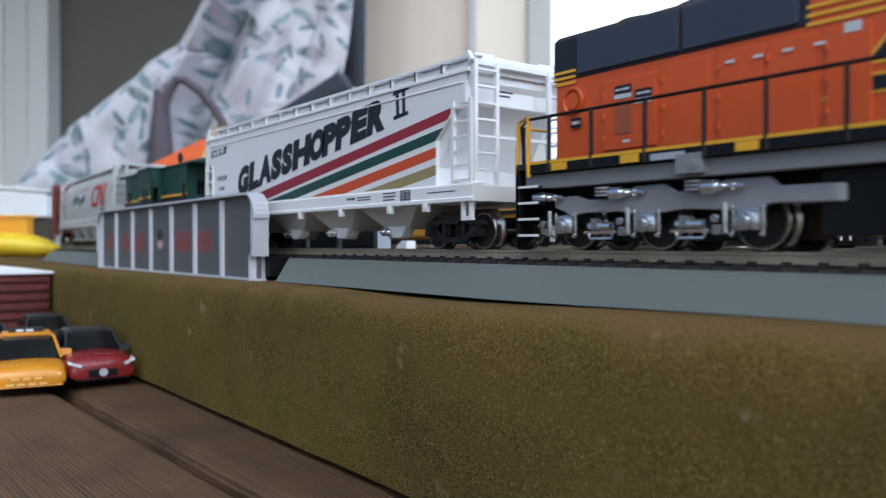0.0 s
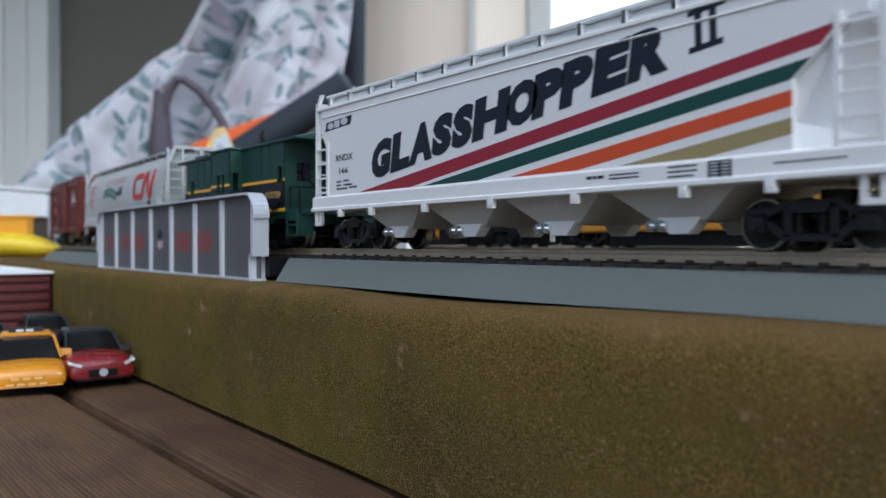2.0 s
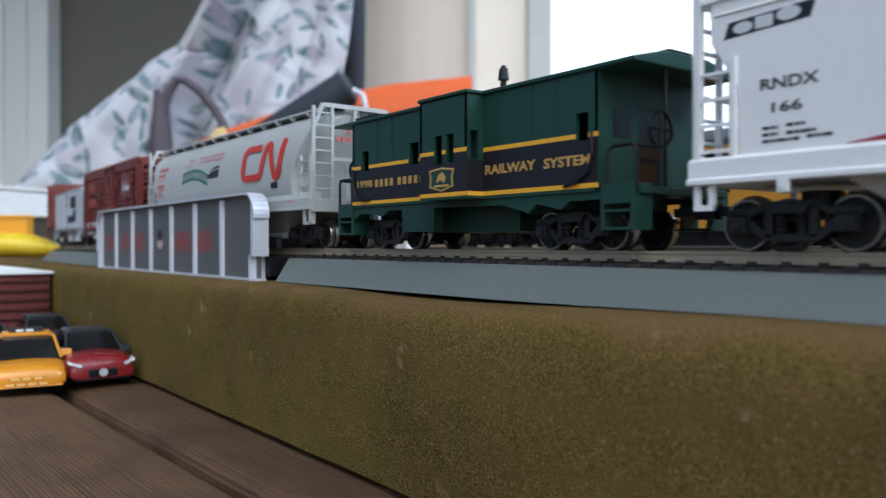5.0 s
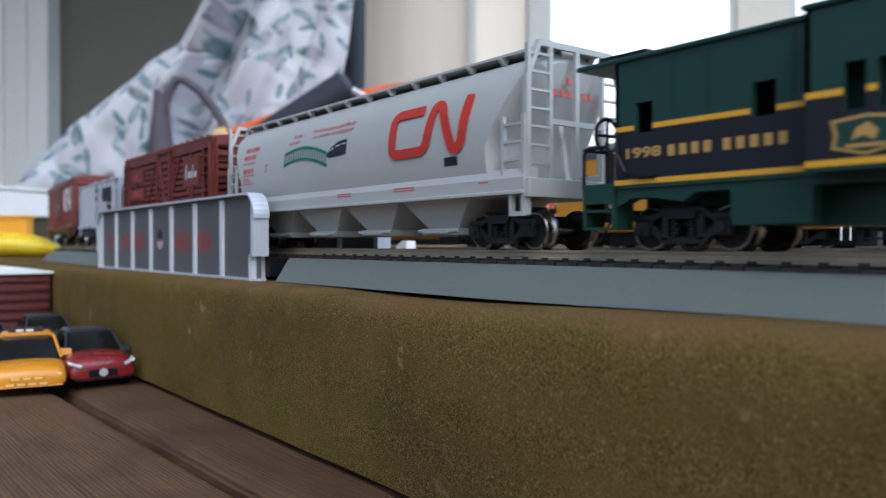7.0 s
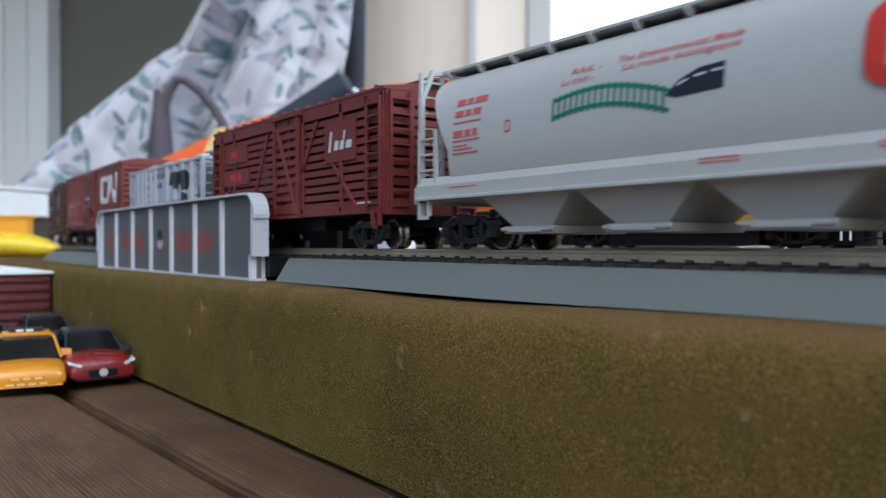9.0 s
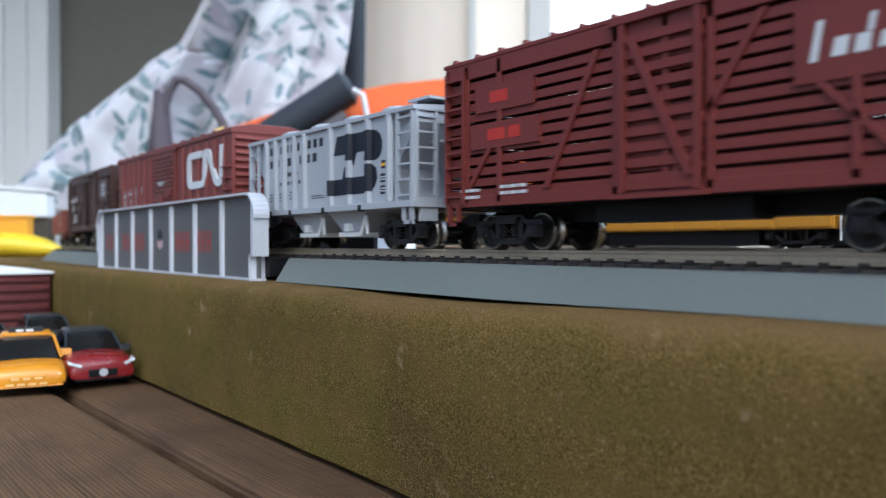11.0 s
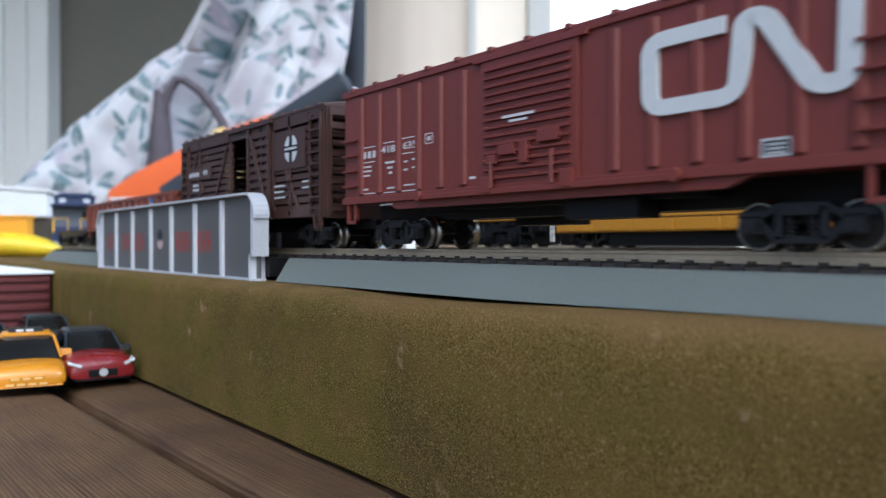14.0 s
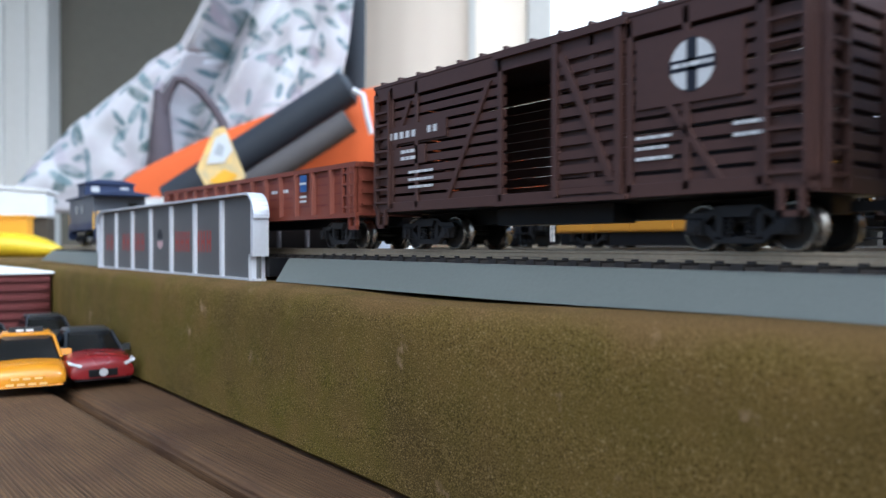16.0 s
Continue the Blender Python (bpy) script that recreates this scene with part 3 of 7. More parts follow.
def setting():
    ground = Shape().box(-60000, 60000, -60000, 60000, -1300, -1200)
    tagged(part("ground", ground, GRASS), "lawn outside the covered porch", "ground", kind="structure")
    # deck of long planks with open gaps
    deck = thing("floor", "weathered brown wooden deck of long planks", "floor", kind="structure")
    beam = Shape()
    for x in range(-2600, 2601, 650):
        beam.box(x - 20, x + 20, -1500, 3400, -130, -27)
    part("joist", beam, DECK, deck)
    shared = None
    for i in range(-10, 24):
        mid = 101.0 + 69.7 + i * 151.5
        if shared is None:
            s = Shape()
            prof = [(-76.6, -26), (69.6, -26), (69.6, -3.4), (68.4, -1.0), (65.8, 0), (-71.6, 0), (-74.6, -1.2), (-76.2, -3.6), (-76.6, -6)]
            s.prism(prof, -2700, 2700, "x")
            shared = part("plank", s, DECK, deck, at=(0, mid, 0))
        else:
            ob = new("plank", shared.data)
            ob.parent, ob.location = deck, (0, mid * MM, 0)
            ob.rotation_euler = (0, 0, radians(0.02 * (i % 3 - 1)))
    deck.rotation_euler = (0, 0, radians(1.85))

    # rounded, slightly uneven board that carries the railway
    s = Shape()
    top, y0 = BOARD_Z, 112.6
    rings = []
    for i in range(141):
        x = -1500 + i * 17.86
        w = noise.noise(Vector((x * 0.011, 1.3, 0))) * 0.7
        e = noise.noise(Vector((x * 0.05, 7.3, 0))) * 0.5
        dip = -1.1 * math.exp(-((x + 172) / 42) ** 2) + rise(x)
        rings.append([(x, 1340, 0.5), (x, y0 + 1.5, 0.7 + max(0, e)), (x, y0 - 0.4 + e * 0.6, 2.4 + e), (x, y0 + 0.2, 24), (x, y0 + w * 0.5, 42), (x, y0 + 1.2, top - 3.6 + 0.6 * rise(x)), (x, y0 + 3.2, top - 1.2 + 0.7 * rise(x)), (x, y0 + 6.5, top - 0.3 + dip * 0.7), (x, y0 + 11, top + w * 0.2 + dip), (x, y0 + 34, top + dip), (x, y0 + 60, top + rise(x)), (x, y0 + 90, top), (x, 1340, top)])
    s.loft(rings)
    tagged(part("board", s, FOAM, smooth=True), "thick olive-brown board with a grainy worn edge, top light painted in", "board", kind="structure")

    # porch: back wall with windows, posts, and an added ceiling out of view
    back = thing("wall_back", "back wall of the porch with white frames", "wall", at=(-2400 * math.sin(YAW), 2400 * math.cos(YAW), 0), turn=math.degrees(YAW), kind="structure")
    s = Shape()
    s.box(893, 1050, 0, 90, -200, 2300)
    s.box(79, 893, 0, 90, 1900, 2300).box(1050, 5200, 0, 90, 1900, 2300)
    s.box(-247, 79, 0, 90, 1900, 2300)
    part("low_wall", Shape().box(-247, 5200, 0, 90, -200, 190), LOW_WALL, back, "dark lower wall")
    part("wall_panel", s, WALL_CREAM, back, "cream painted wall")
    part("dark_panel", Shape().box(-1300, -240, 60, 110, -200, 2300), PANEL_DARK, back, "dark grey-brown screen panel")
    s = Shape()
    s.box(-2400, -1188, -20, 58, -200, 2300)
    for u in (-1330, -1262):
        s.box(u - 14, u + 14, -30, -20, -200, 2300)
    part("white_post", s, WALL_WHITE, back, "white post with grooves")
    s = Shape()
    s.box(259, 327, -10, 80, 40, 1900)
    s.box(79, 100, 10, 80, 40, 1900).box(870, 893, 10, 80, 40, 1900).box(1050, 1075, 10, 80, 40, 1900)
    s.box(100, 870, 10, 80, 190, 215)
    part("window_frame", s, WALL_WHITE, back, "white window frame")
    part("curtain", Shape().prism([(-250 + i * 5.5, 22 + 1.0 * math.sin(i * 0.45)) for i in range(61)] + [(80, 27), (-250, 27)], 185, 1900, "z"), CURTAIN, back, "cream translucent curtain")
    part("blind", Shape().box(100, 259, 70, 72, 60, 1900), BLIND, back, "pale translucent blind")
    day = Shape().box(-400, 5200, 700, 720, -900, 2700)
    tagged(part("backdrop", day, BRIGHT_DAY, None, at=(back.location.x / MM, back.location.y / MM, 0)), "bright white overcast daylight outside the windows", "sky", kind="structure").rotation_euler = (0, 0, YAW)
    # unseen slab, sized to hold off top light yet let the sun reach the cloth
    ceil = Shape().box(-3200, -900, -600, 3200, 2150, 2250)
    tagged(part("ceiling", ceil, CEILING), "pale unseen ceiling, added to block light from above", "ceiling", kind="structure")


def track(name, y, label, x0, x1, curve=False):
    """Sectional track: grey sloped roadbed, black ties, two rails."""
    t = thing(name, label, "track", kind="structure")

    def line(s0, s1, step):
        n = max(1, math.ceil(abs(s1 - s0) / step))
        return [s0 + (s1 - s0) * i / n for i in range(n + 1)]

    def at(s, off):
        px, py, a = along(s)
        py += y - TRACK_Y
        return px - math.sin(a) * off, py + math.cos(a) * off
    z0, z1 = BOARD_Z + 0.2, RAIL_Z - 3.7
    bed = Shape()
    pieces = [(-266, x1), (x0, -506)] if curve else [(x0, x1)]
    for a, b in pieces:
        stations = line(a, b, 25)
        rings = []
        for i, s in enumerate(stations):
            lead = -8.0 if (curve and ((a == -266 and i == 0) or (b == -506 and i == len(stations) - 1))) else 0.0
            sgn = 1 if i == 0 else -1
            zf = z0 + (rise(s) if y == TRACK_Y else 0)
            rings.append([(*at(s, -26.5), zf), (*at(s + lead * sgn, -17.5), z1 - 0.4), (*at(s + lead * sgn, -16.6), z1), (*at(s + lead * sgn, 16.6), z1), (*at(s + lead * sgn, 17.5), z1 - 0.4), (*at(s, 26.5), z0)])
        bed.loft(rings)
    part("roadbed", bed, ROADBED, t, "grey moulded plastic roadbed")
    strip = Shape()
    strip.loft([[(*at(s, -14.7), z1 - 0.5), (*at(s, -14.3), z1 + 0.75), (*at(s, 14.3), z1 + 0.75), (*at(s, 14.7), z1 - 0.5)] for s in line(x0, x1, 25)])
    part("ballast_strip", strip, BALLAST, t, "dark brown moulded ballast between the ties")
    shared = None
    count, s = 0, x1 - 3.0
    rest = Shape()
    while s > x0 + 3:
        px, py, a = along(s)
        py += y - TRACK_Y
        if count < 95 and curve:
            if shared is None:
                shared = part("tie", Shape().box(-1.35, 1.35, -15.2, 15.2, -1.6, 0).box(-0.9, 0.9, -10.2, -6.6, 0, 0.5).box(-0.9, 0.9, 6.6, 10.2, 0, 0.5), TIE, t, at=(px, py, RAIL_Z - 2.4))
                ob = shared
            else:
                ob = new("tie", shared.data)
                ob.parent, ob.location = t, (px * MM, py * MM, (RAIL_Z - 2.4) * MM)
            ob.rotation_euler = (0, 0, a)
        else:
            c, d = math.cos(a), math.sin(a)
            vs = [(px + c * u - d * w, py + d * u + c * w, z) for u in (-1.35, 1.35) for w in (-15.2, 15.2) for z in (RAIL_Z - 4, RAIL_Z - 2.4)]
            rest.add(vs, [(0, 1, 3, 2), (4, 6, 7, 5), (0, 4, 5, 1), (2, 3, 7, 6), (0, 2, 6, 4), (1, 5, 7, 3)])
        count += 1
        s -= 7.2 if s > BEND_X else 7.6
    tagged(part("far_ties", rest, TIE, t), kind="stuff")
    for k in (-1, 1):
        rail = Shape()
        rings = []
        g = k * 8.6
        for s in line(x0, x1, 20):
            rings.append([(*at(s, g + o), RAIL_Z + h) for o, h in ((-1.1, -2.4), (-1.1, -2.0), (-0.3, -1.7), (-0.3, -0.8), (-0.55, -0.6), (-0.55, -0.1), (-0.4, 0), (0.4, 0), (0.55, -0.1), (0.55, -0.6), (0.3, -0.8), (0.3, -1.7), (1.1, -2.0), (1.1, -2.4))])
        rail.loft(rings)
        part("rail", rail, RAIL_STEEL, t, "tarnished steel rail")
    return t


def girder_bridge():
    """Through plate girder bridge: two silver-ribbed grey girders and a black deck."""
    b = thing("girder_bridge", "silver and dark grey plastic plate girder bridge under the track", "bridge", at=(-388, TRACK_Y, BOARD_Z))
    L, H = 111.5, 33.6
    part("bridge_floor", Shape().box(-L, L, -24, 24, 1.5, 8.6).box(L, L + 7, -15, 15, 0, 7.2).box(-L - 7, -L, -15, 15, 0, 7.2), BLACK, b, "black plastic deck", bevel=0.3)
    for k in (-1, 1):
        y = k * 27.5
        g = thing_part("girder", b, (0, y, 0))
        face = [(-L, 0.6), (-L, H - 10)] + [(-L + 8 - 8 * math.cos(a), H - 10 + 9 * math.sin(a)) for a in (0.12, 0.3, 0.5, 0.7, 0.9, 1.1, 1.3, 1.48)] + [(L - 8 + 8 * math.cos(a), H - 10 + 9 * math.sin(a)) for a in (1.48, 1.3, 1.1, 0.9, 0.7, 0.5, 0.3, 0.12)] + [(L, H - 10), (L, 0.6)]
        part("web_plate", Shape().prism([(x * 0.992, z) for x, z in face], -0.6, 0.6), GIRDER_GREY, g, "dark grey web plate")
        rim = Shape()
        edge = [(x, z) for x, z in face[1:-1]]
        for p, q in zip(edge, edge[1:]):
            d = Vector((q[0] - p[0], q[1] - p[1])).normalized()
            nx, nz = -d.y * 0.9, d.x * 0.9
            rim.add([(p[0], -3.2, p[1]), (p[0], 3.2, p[1]), (q[0], 3.2, q[1]), (q[0], -3.2, q[1]), (p[0] + nx, -3.2, p[1] + nz), (p[0] + nx, 3.2, p[1] + nz), (q[0] + nx, 3.2, q[1] + nz), (q[0] + nx, -3.2, q[1] + nz)], [(0, 1, 2, 3), (4, 7, 6, 5), (0, 4, 5, 1), (3, 2, 6, 7), (0, 3, 7, 4), (1, 5, 6, 2)])
        rim.box(-L, L, -2.2, 2.2, 0, 0.9)
        for e in (-1, 1):
            a, c = sorted((e * L, e * (L - 0.9)))
            rim.box(a, c, -3.2, 3.2, 10, H - 10)
            a, c = sorted((e * (L - 3.2), e * (L - 4.1)))
            rim.box(a, c, -3.2, 3.2, 0, 10)
            a, c = sorted((e * (L - 4.1), e * L))
            rim.box(a, c, -3.2, 3.2, 9.2, 10)
        part("flange", rim, SILVER_PAINT, g, "silver painted flange")
        for i in range(8):
            x = -L + 4 + i * (2 * L - 8) / 7
            s = Shape()
            for f in (-1, 1):
                s.prism([(x - 1.5, -0.3), (x + 1.5, -0.3), (x + 1.1, f * 1.9 if f > 0 else -1.9), (x - 1.1, f * 1.9 if f > 0 else -1.9)] if f < 0 else [(x - 1.5, 0.3), (x + 1.5, 0.3), (x + 1.1, 1.9), (x - 1.1, 1.9)], 0.9, H - 2.0, "z")
            part("stiffener", s, SILVER_PAINT, g)
        if k < 0:
            for x in (-99.0, -91.0, -66.5, -59.0, -48.0, -40.5, -33.0, 19.4, 26.0, 32.6, 45.0, 51.6, 58.6):
                decal("letter_block", [rect(x, x + 1.5, 10.4, 19.6), rect(x + 3.4, x + 4.9, 10.4, 19.6), rect(x + 1.5, x + 3.4, 14.0, 15.6)], FADED_RED, g, -0.6, "faded red letter as a plain block")
            decal("shield_top", [rect(-6.6, 0.8, 16.4, 19.2), rect(-5.0, -0.8, 19.2, 21.0)], INK, g, -0.6, "dark shield top")
            decal("shield", [[(-6.8, 15.4), (1.0, 15.4), (1.0, 13.0), (-2.9, 11.2), (-6.8, 13.0)]], PINK_INK, g, -0.6, "pale pink shield")
    return b


def thing_part(name, parent, at):
    ob = new(name)
    ob.empty_display_size = 0.005
    ob.parent, ob.location = parent, Vector(at) * MM
    return ob


# ---- cars of the train ----
HW = 18.2


def covered_hopper():
    c = rail_car("covered_hopper", "glossy white covered hopper with red, green, orange and khaki stripes", "freight car", -259.6, 80)
    L = 97.5
    body = Shape()
    # the side sheet slopes inwards at both ends, above the trucks
    prof = [(-93, 49), (-93, 40.5), (-87, 31), (-87, 17.6), (80, 17.6), (80, 31), (90, 40), (93, 40), (93, 49)]
    body.prism(prof, -HW, HW)
    part("body", body, WHITE, c, "white ribless side sheets", bevel=0.3)
    part("slope_sheet", Shape().prism([(-94, 46), (-74, 13.5), (74, 13.5), (94, 46), (94, 49), (-94, 49)], -HW + 1.2, HW - 1.2), WHITE, c, "sloping end sheets", bevel=0.2)
    part("roof", Shape().prism([(-HW - 0.5, 48.2), (HW + 0.5, 48.2), (HW + 0.4, 49.2), (14.6, 50.6), (13.2, 53.0), (-13.2, 53.0), (-14.6, 50.6), (-HW - 0.4, 49.2)], -95, 95, "x"), WHITE, c, "white roof", bevel=0.2)
    part("side_ledge", Shape().prism([(-HW - 0.35, 45.6), (-HW, 45.2), (-HW, 46.0)], -92, 92, "x").prism([(HW + 0.35, 45.6), (HW, 45.2), (HW, 46.0)], -92, 92, "x"), WHITE, c)
    walk_ = Shape()
    for i in range(15):
        x = -92 + i * 13.14
        walk_.prism([(x - 0.6, 50.0), (x + 0.6, 50.0), (x + 0.6, 53.2), (x - 0.6, 53.2)], -15.5, -14.4)
        walk_.prism([(-15.5, 49.4), (-9, 52), (-9, 53.4), (-15.5, 53.4)], x - 0.5, x + 0.5, "x")
        walk_.prism([(15.5, 49.4), (9, 52), (9, 53.4), (15.5, 53.4)], x - 0.5, x + 0.5, "x")
    walk_.box(-94, 94, -15.6, -8.6, 53.2, 53.9).box(-94, 94, 8.6, 15.6, 53.2, 53.9)
    part("running_board", walk_, WHITE, c, "white roof walks on brackets")
    hatch = Shape()
    for i in range(6):
        x = -75 + i * 30
        hatch.box(x - 13, x + 13, -5.5, 5.5, 52, 54.2)
    part("roof_hatch", hatch, WHITE, c, bevel=0.4)
    for k in (-1, 1):
        w = k * HW
        part("side_sill", Shape().prism([(w + k * 1.6, 13.0), (w + k * 1.6, 14.1), (w + k * 1.0, 14.3), (w + k * 1.0, 17.7), (w, 18.4), (w - k * 3, 18.4), (w - k * 3, 13.0)], -L, L, "x"), WHITE, c, "white side sill", bevel=0.2)
        part("end_sill", Shape().prism([(k * L, 13.1), (k * L, 17.5), (k * (L - 2.2), 17.5), (k * (L - 2.2), 14), (k * 74, 14), (k * 74, 13.1)], -HW, HW), WHITE, c, "white end sill and platform", bevel=0.2)
    for x in (-77.3, -58.2, -29.7, -0.6, 28.6, 58.0, 76.5):
        tabs = Shape().box(x - 1.0, x + 1.0, -HW - 1.7, -HW - 0.3, 10.8, 14.0)
        tabs.rod((x, -HW - 1.9, 12.2), (x, -HW - 0.8, 12.2), 0.9, 8)
        part("jacking_tab", tabs, WHITE, c)
    for i, x in enumerate((-52, -17.3, 17.3, 52)):
        s = Shape()
        s.loft([[(x - 17.2, -17, 14), (x + 17.2, -17, 14), (x + 17.2, 17, 14), (x - 17.2, 17, 14)], [(x - 6.5, -12.5, 6.5), (x + 6.5, -12.5, 6.5), (x + 6.5, 12.5, 6.5), (x - 6.5, 12.5, 6.5)]])
        # white bay; the shade under the car is painted in as grey
        bay = part("hopper_bay", s, SHADED_WHITE, c, "white funnel-shaped discharge bay, greyed with painted shade")
        g = Shape().prism([(x - 6.8, 8.6), (x + 6.8, 8.6), (x + 2.4, 3.6), (x - 2.4, 3.6)], -12.9, -9)
        g.prism([(x - 6.8, 8.6), (x + 6.8, 8.6), (x + 2.4, 3.6), (x - 2.4, 3.6)], 9, 12.9)
        part("discharge_gate", g, WHITE, bay, "pale gate", bevel=0.2)
        k = Shape()
        for d in (-2.6, 0.2):
            k.rod((x + d - 4, -13.8, 5.4), (x + d - 4, -12.6, 5.4), 1.3, 10).rod((x + d - 4, -14.6, 5.4), (x + d - 4, -13.8, 5.4), 0.6, 8)
        part("gate_crank", k, SILVER, bay, "silver crank sockets")
    for e in (-1, 1):
        x = e * (L - 1.0)
        for k in (-1, 1):
            y = k * HW
            part("corner_post", Shape().box(min(x, x - e * 1.2), max(x, x - e * 1.2), min(y, y - k * 1.4), max(y, y - k * 1.4), 14, 50).prism([(x, 50), (x - e * 1.2, 50), (x - e * 4, 54), (x - e * 2.6, 54)], min(y, y - k * 1.2), max(y, y - k * 1.2)), WHITE, c)
            a, b = sorted((x - e * 1.0, x - e * 8.6))
            ladder("side_ladder", c, WHITE, a, b, y, 17, 41 if e > 0 else 37, 6 if e > 0 else 4)
            a, b = sorted((y - k * 0.6, y - k * 8.2))
            ladder("end_ladder", c, WHITE, a, b, x, 15, 51, 8, along_x=False)
            stirrup(c, WHITE, x - e * 2.4, y, 8.0, 14)
        s = Shape().box(min(x, x - e), max(x, x - e), -HW + 8, HW - 8, 30.4, 31.4).box(min(x, x - e), max(x, x - e), -HW, HW, 50.0, 51.4)
        part("end_rail", s, WHITE, c)
        coupler(c, e * (L - 2), e)
        freight_truck(c, e * 80, 21, 5.3)
    y = -HW
    decal("crimson_stripe", [[(-67.2, 18.5), (-38.8, 18.5), (85.0, 36.2), (88.0, 39.5)]], STRIPE_RED, c, y, "crimson diagonal stripe")
    decal("green_stripe", [[(-31.8, 18.5), (-7.6, 18.5), (79.5, 30.9), (83.3, 34.3)]], STRIPE_GREEN, c, y, "dark green diagonal stripe")
    decal("orange_stripe", [[(5.3, 18.5), (28.3, 18.5), (79.8, 26.2), (79.8, 29.1)]], STRIPE_ORANGE, c, y, "orange diagonal stripe")
    decal("khaki_stripe", [[(40.6, 18.5), (62.0, 18.5), (79.8, 21.2), (79.8, 24.1)]], STRIPE_KHAKI, c, y, "khaki diagonal stripe")
    for char, a, b in (("G", -60.6, -49.6), ("L", -49.1, -39.2), ("A", -39.6, -27.6), ("S", -28.2, -19.0), ("S", -18.9, -10.0), ("H", -9.8, 4.2), ("O", 3.4, 14.6), ("P", 13.0, 23.0), ("P", 22.4, 32.2), ("E", 32.4, 42.4), ("R", 42.6, 53.4)):
        low, top = 21.8 + 0.137 * (a + 60), 33.7 + 0.123 * (a + 60)
        lettering("letter", char, INK, c, a, b, low, top, y - 0.12, slant=0.15, climb=0.13 * (b - a), weight=0.075, label="bold black slanted letter")
    decal("roman_two", [[(58.3, 39.4), (66.0, 40.2), (66.0, 41.4), (58.3, 40.6)], [(57.9, 46.8), (66.4, 47.7), (66.4, 48.9), (57.9, 48.0)], [(59.7, 40.7), (61.3, 40.9), (61.1, 47.2), (59.5, 47.0)], [(63.0, 41.0), (64.6, 41.2), (64.4, 47.6), (62.8, 47.4)]], INK, c, y, "black numeral two")
    lettering("lettering", "RNDX", INK, c, -82.4, -71.4, 29.7, 31.8, y - 0.1, weight=0.02)
    lettering("lettering", "166", INK, c, -80.2, -74.4, 25.4, 27.3, y - 0.1, weight=0.02)
    decal("badge", [[(-90, 40.6), (-89, 43.6), (-72, 44.4), (-73, 41.4)]], INK, c, y, "black badge")
    decal("badge_oval", [[(-77 + 2.3 * math.cos(a), 42.9 + 1.25 * math.sin(a)) for a in (i * math.pi / 8 for i in range(16))], [(-86 + 2.0 * math.cos(a), 42.2 + 1.1 * math.sin(a)) for a in (i * math.pi / 8 for i in range(16))], rect(-83.5, -80, 41.3, 43.6)], WHITE_INK, c, y - 0.08)
    decal("small_writing", bars([(-82, -79, 22.4, 0.6), (-77.4, -74, 22.6, 0.6), (-82, -79, 21.2, 0.6), (-77.4, -72, 21.2, 0.6), (-82, -75, 20.0, 0.6), (-73.6, -69, 20.2, 0.6)]), INK, c, y)
    decal("sill_writing", bars([(32, 37, 16.0, 0.7), (38.6, 47, 16.4, 0.35), (38.6, 47, 15.6, 0.35), (54, 61, 16.9, 0.4), (54, 61, 15.9, 0.4), (54, 60, 14.9, 0.4), (77, 90, 16.0, 0.3)]), INK, c, y - 1.0)
    decal("data_plate", [rect(63.3, 68.5, 13.9, 17.6)], INK, c, y - 1.0, "black data plate")
    decal("data_lines", [rect(x, x + 1.7, 14.4 + i * 0.65, 14.65 + i * 0.65) for i in range(5) for x in (63.9, 66.3)], WHITE_INK, c, y - 1.08)
    s = Shape()
    for z, w in ((46.5, 7.5), (45.3, 6.2), (44.1, 6.6), (42.9, 4)):
        s.box(92.9, 93.1, -4 - w / 2, -4 + w / 2, z, z + 0.45)
    s.box(92.9, 93.1, 5.5, 9.5, 46.2, 47.4)
    part("end_writing", s, INK, c)
    return c


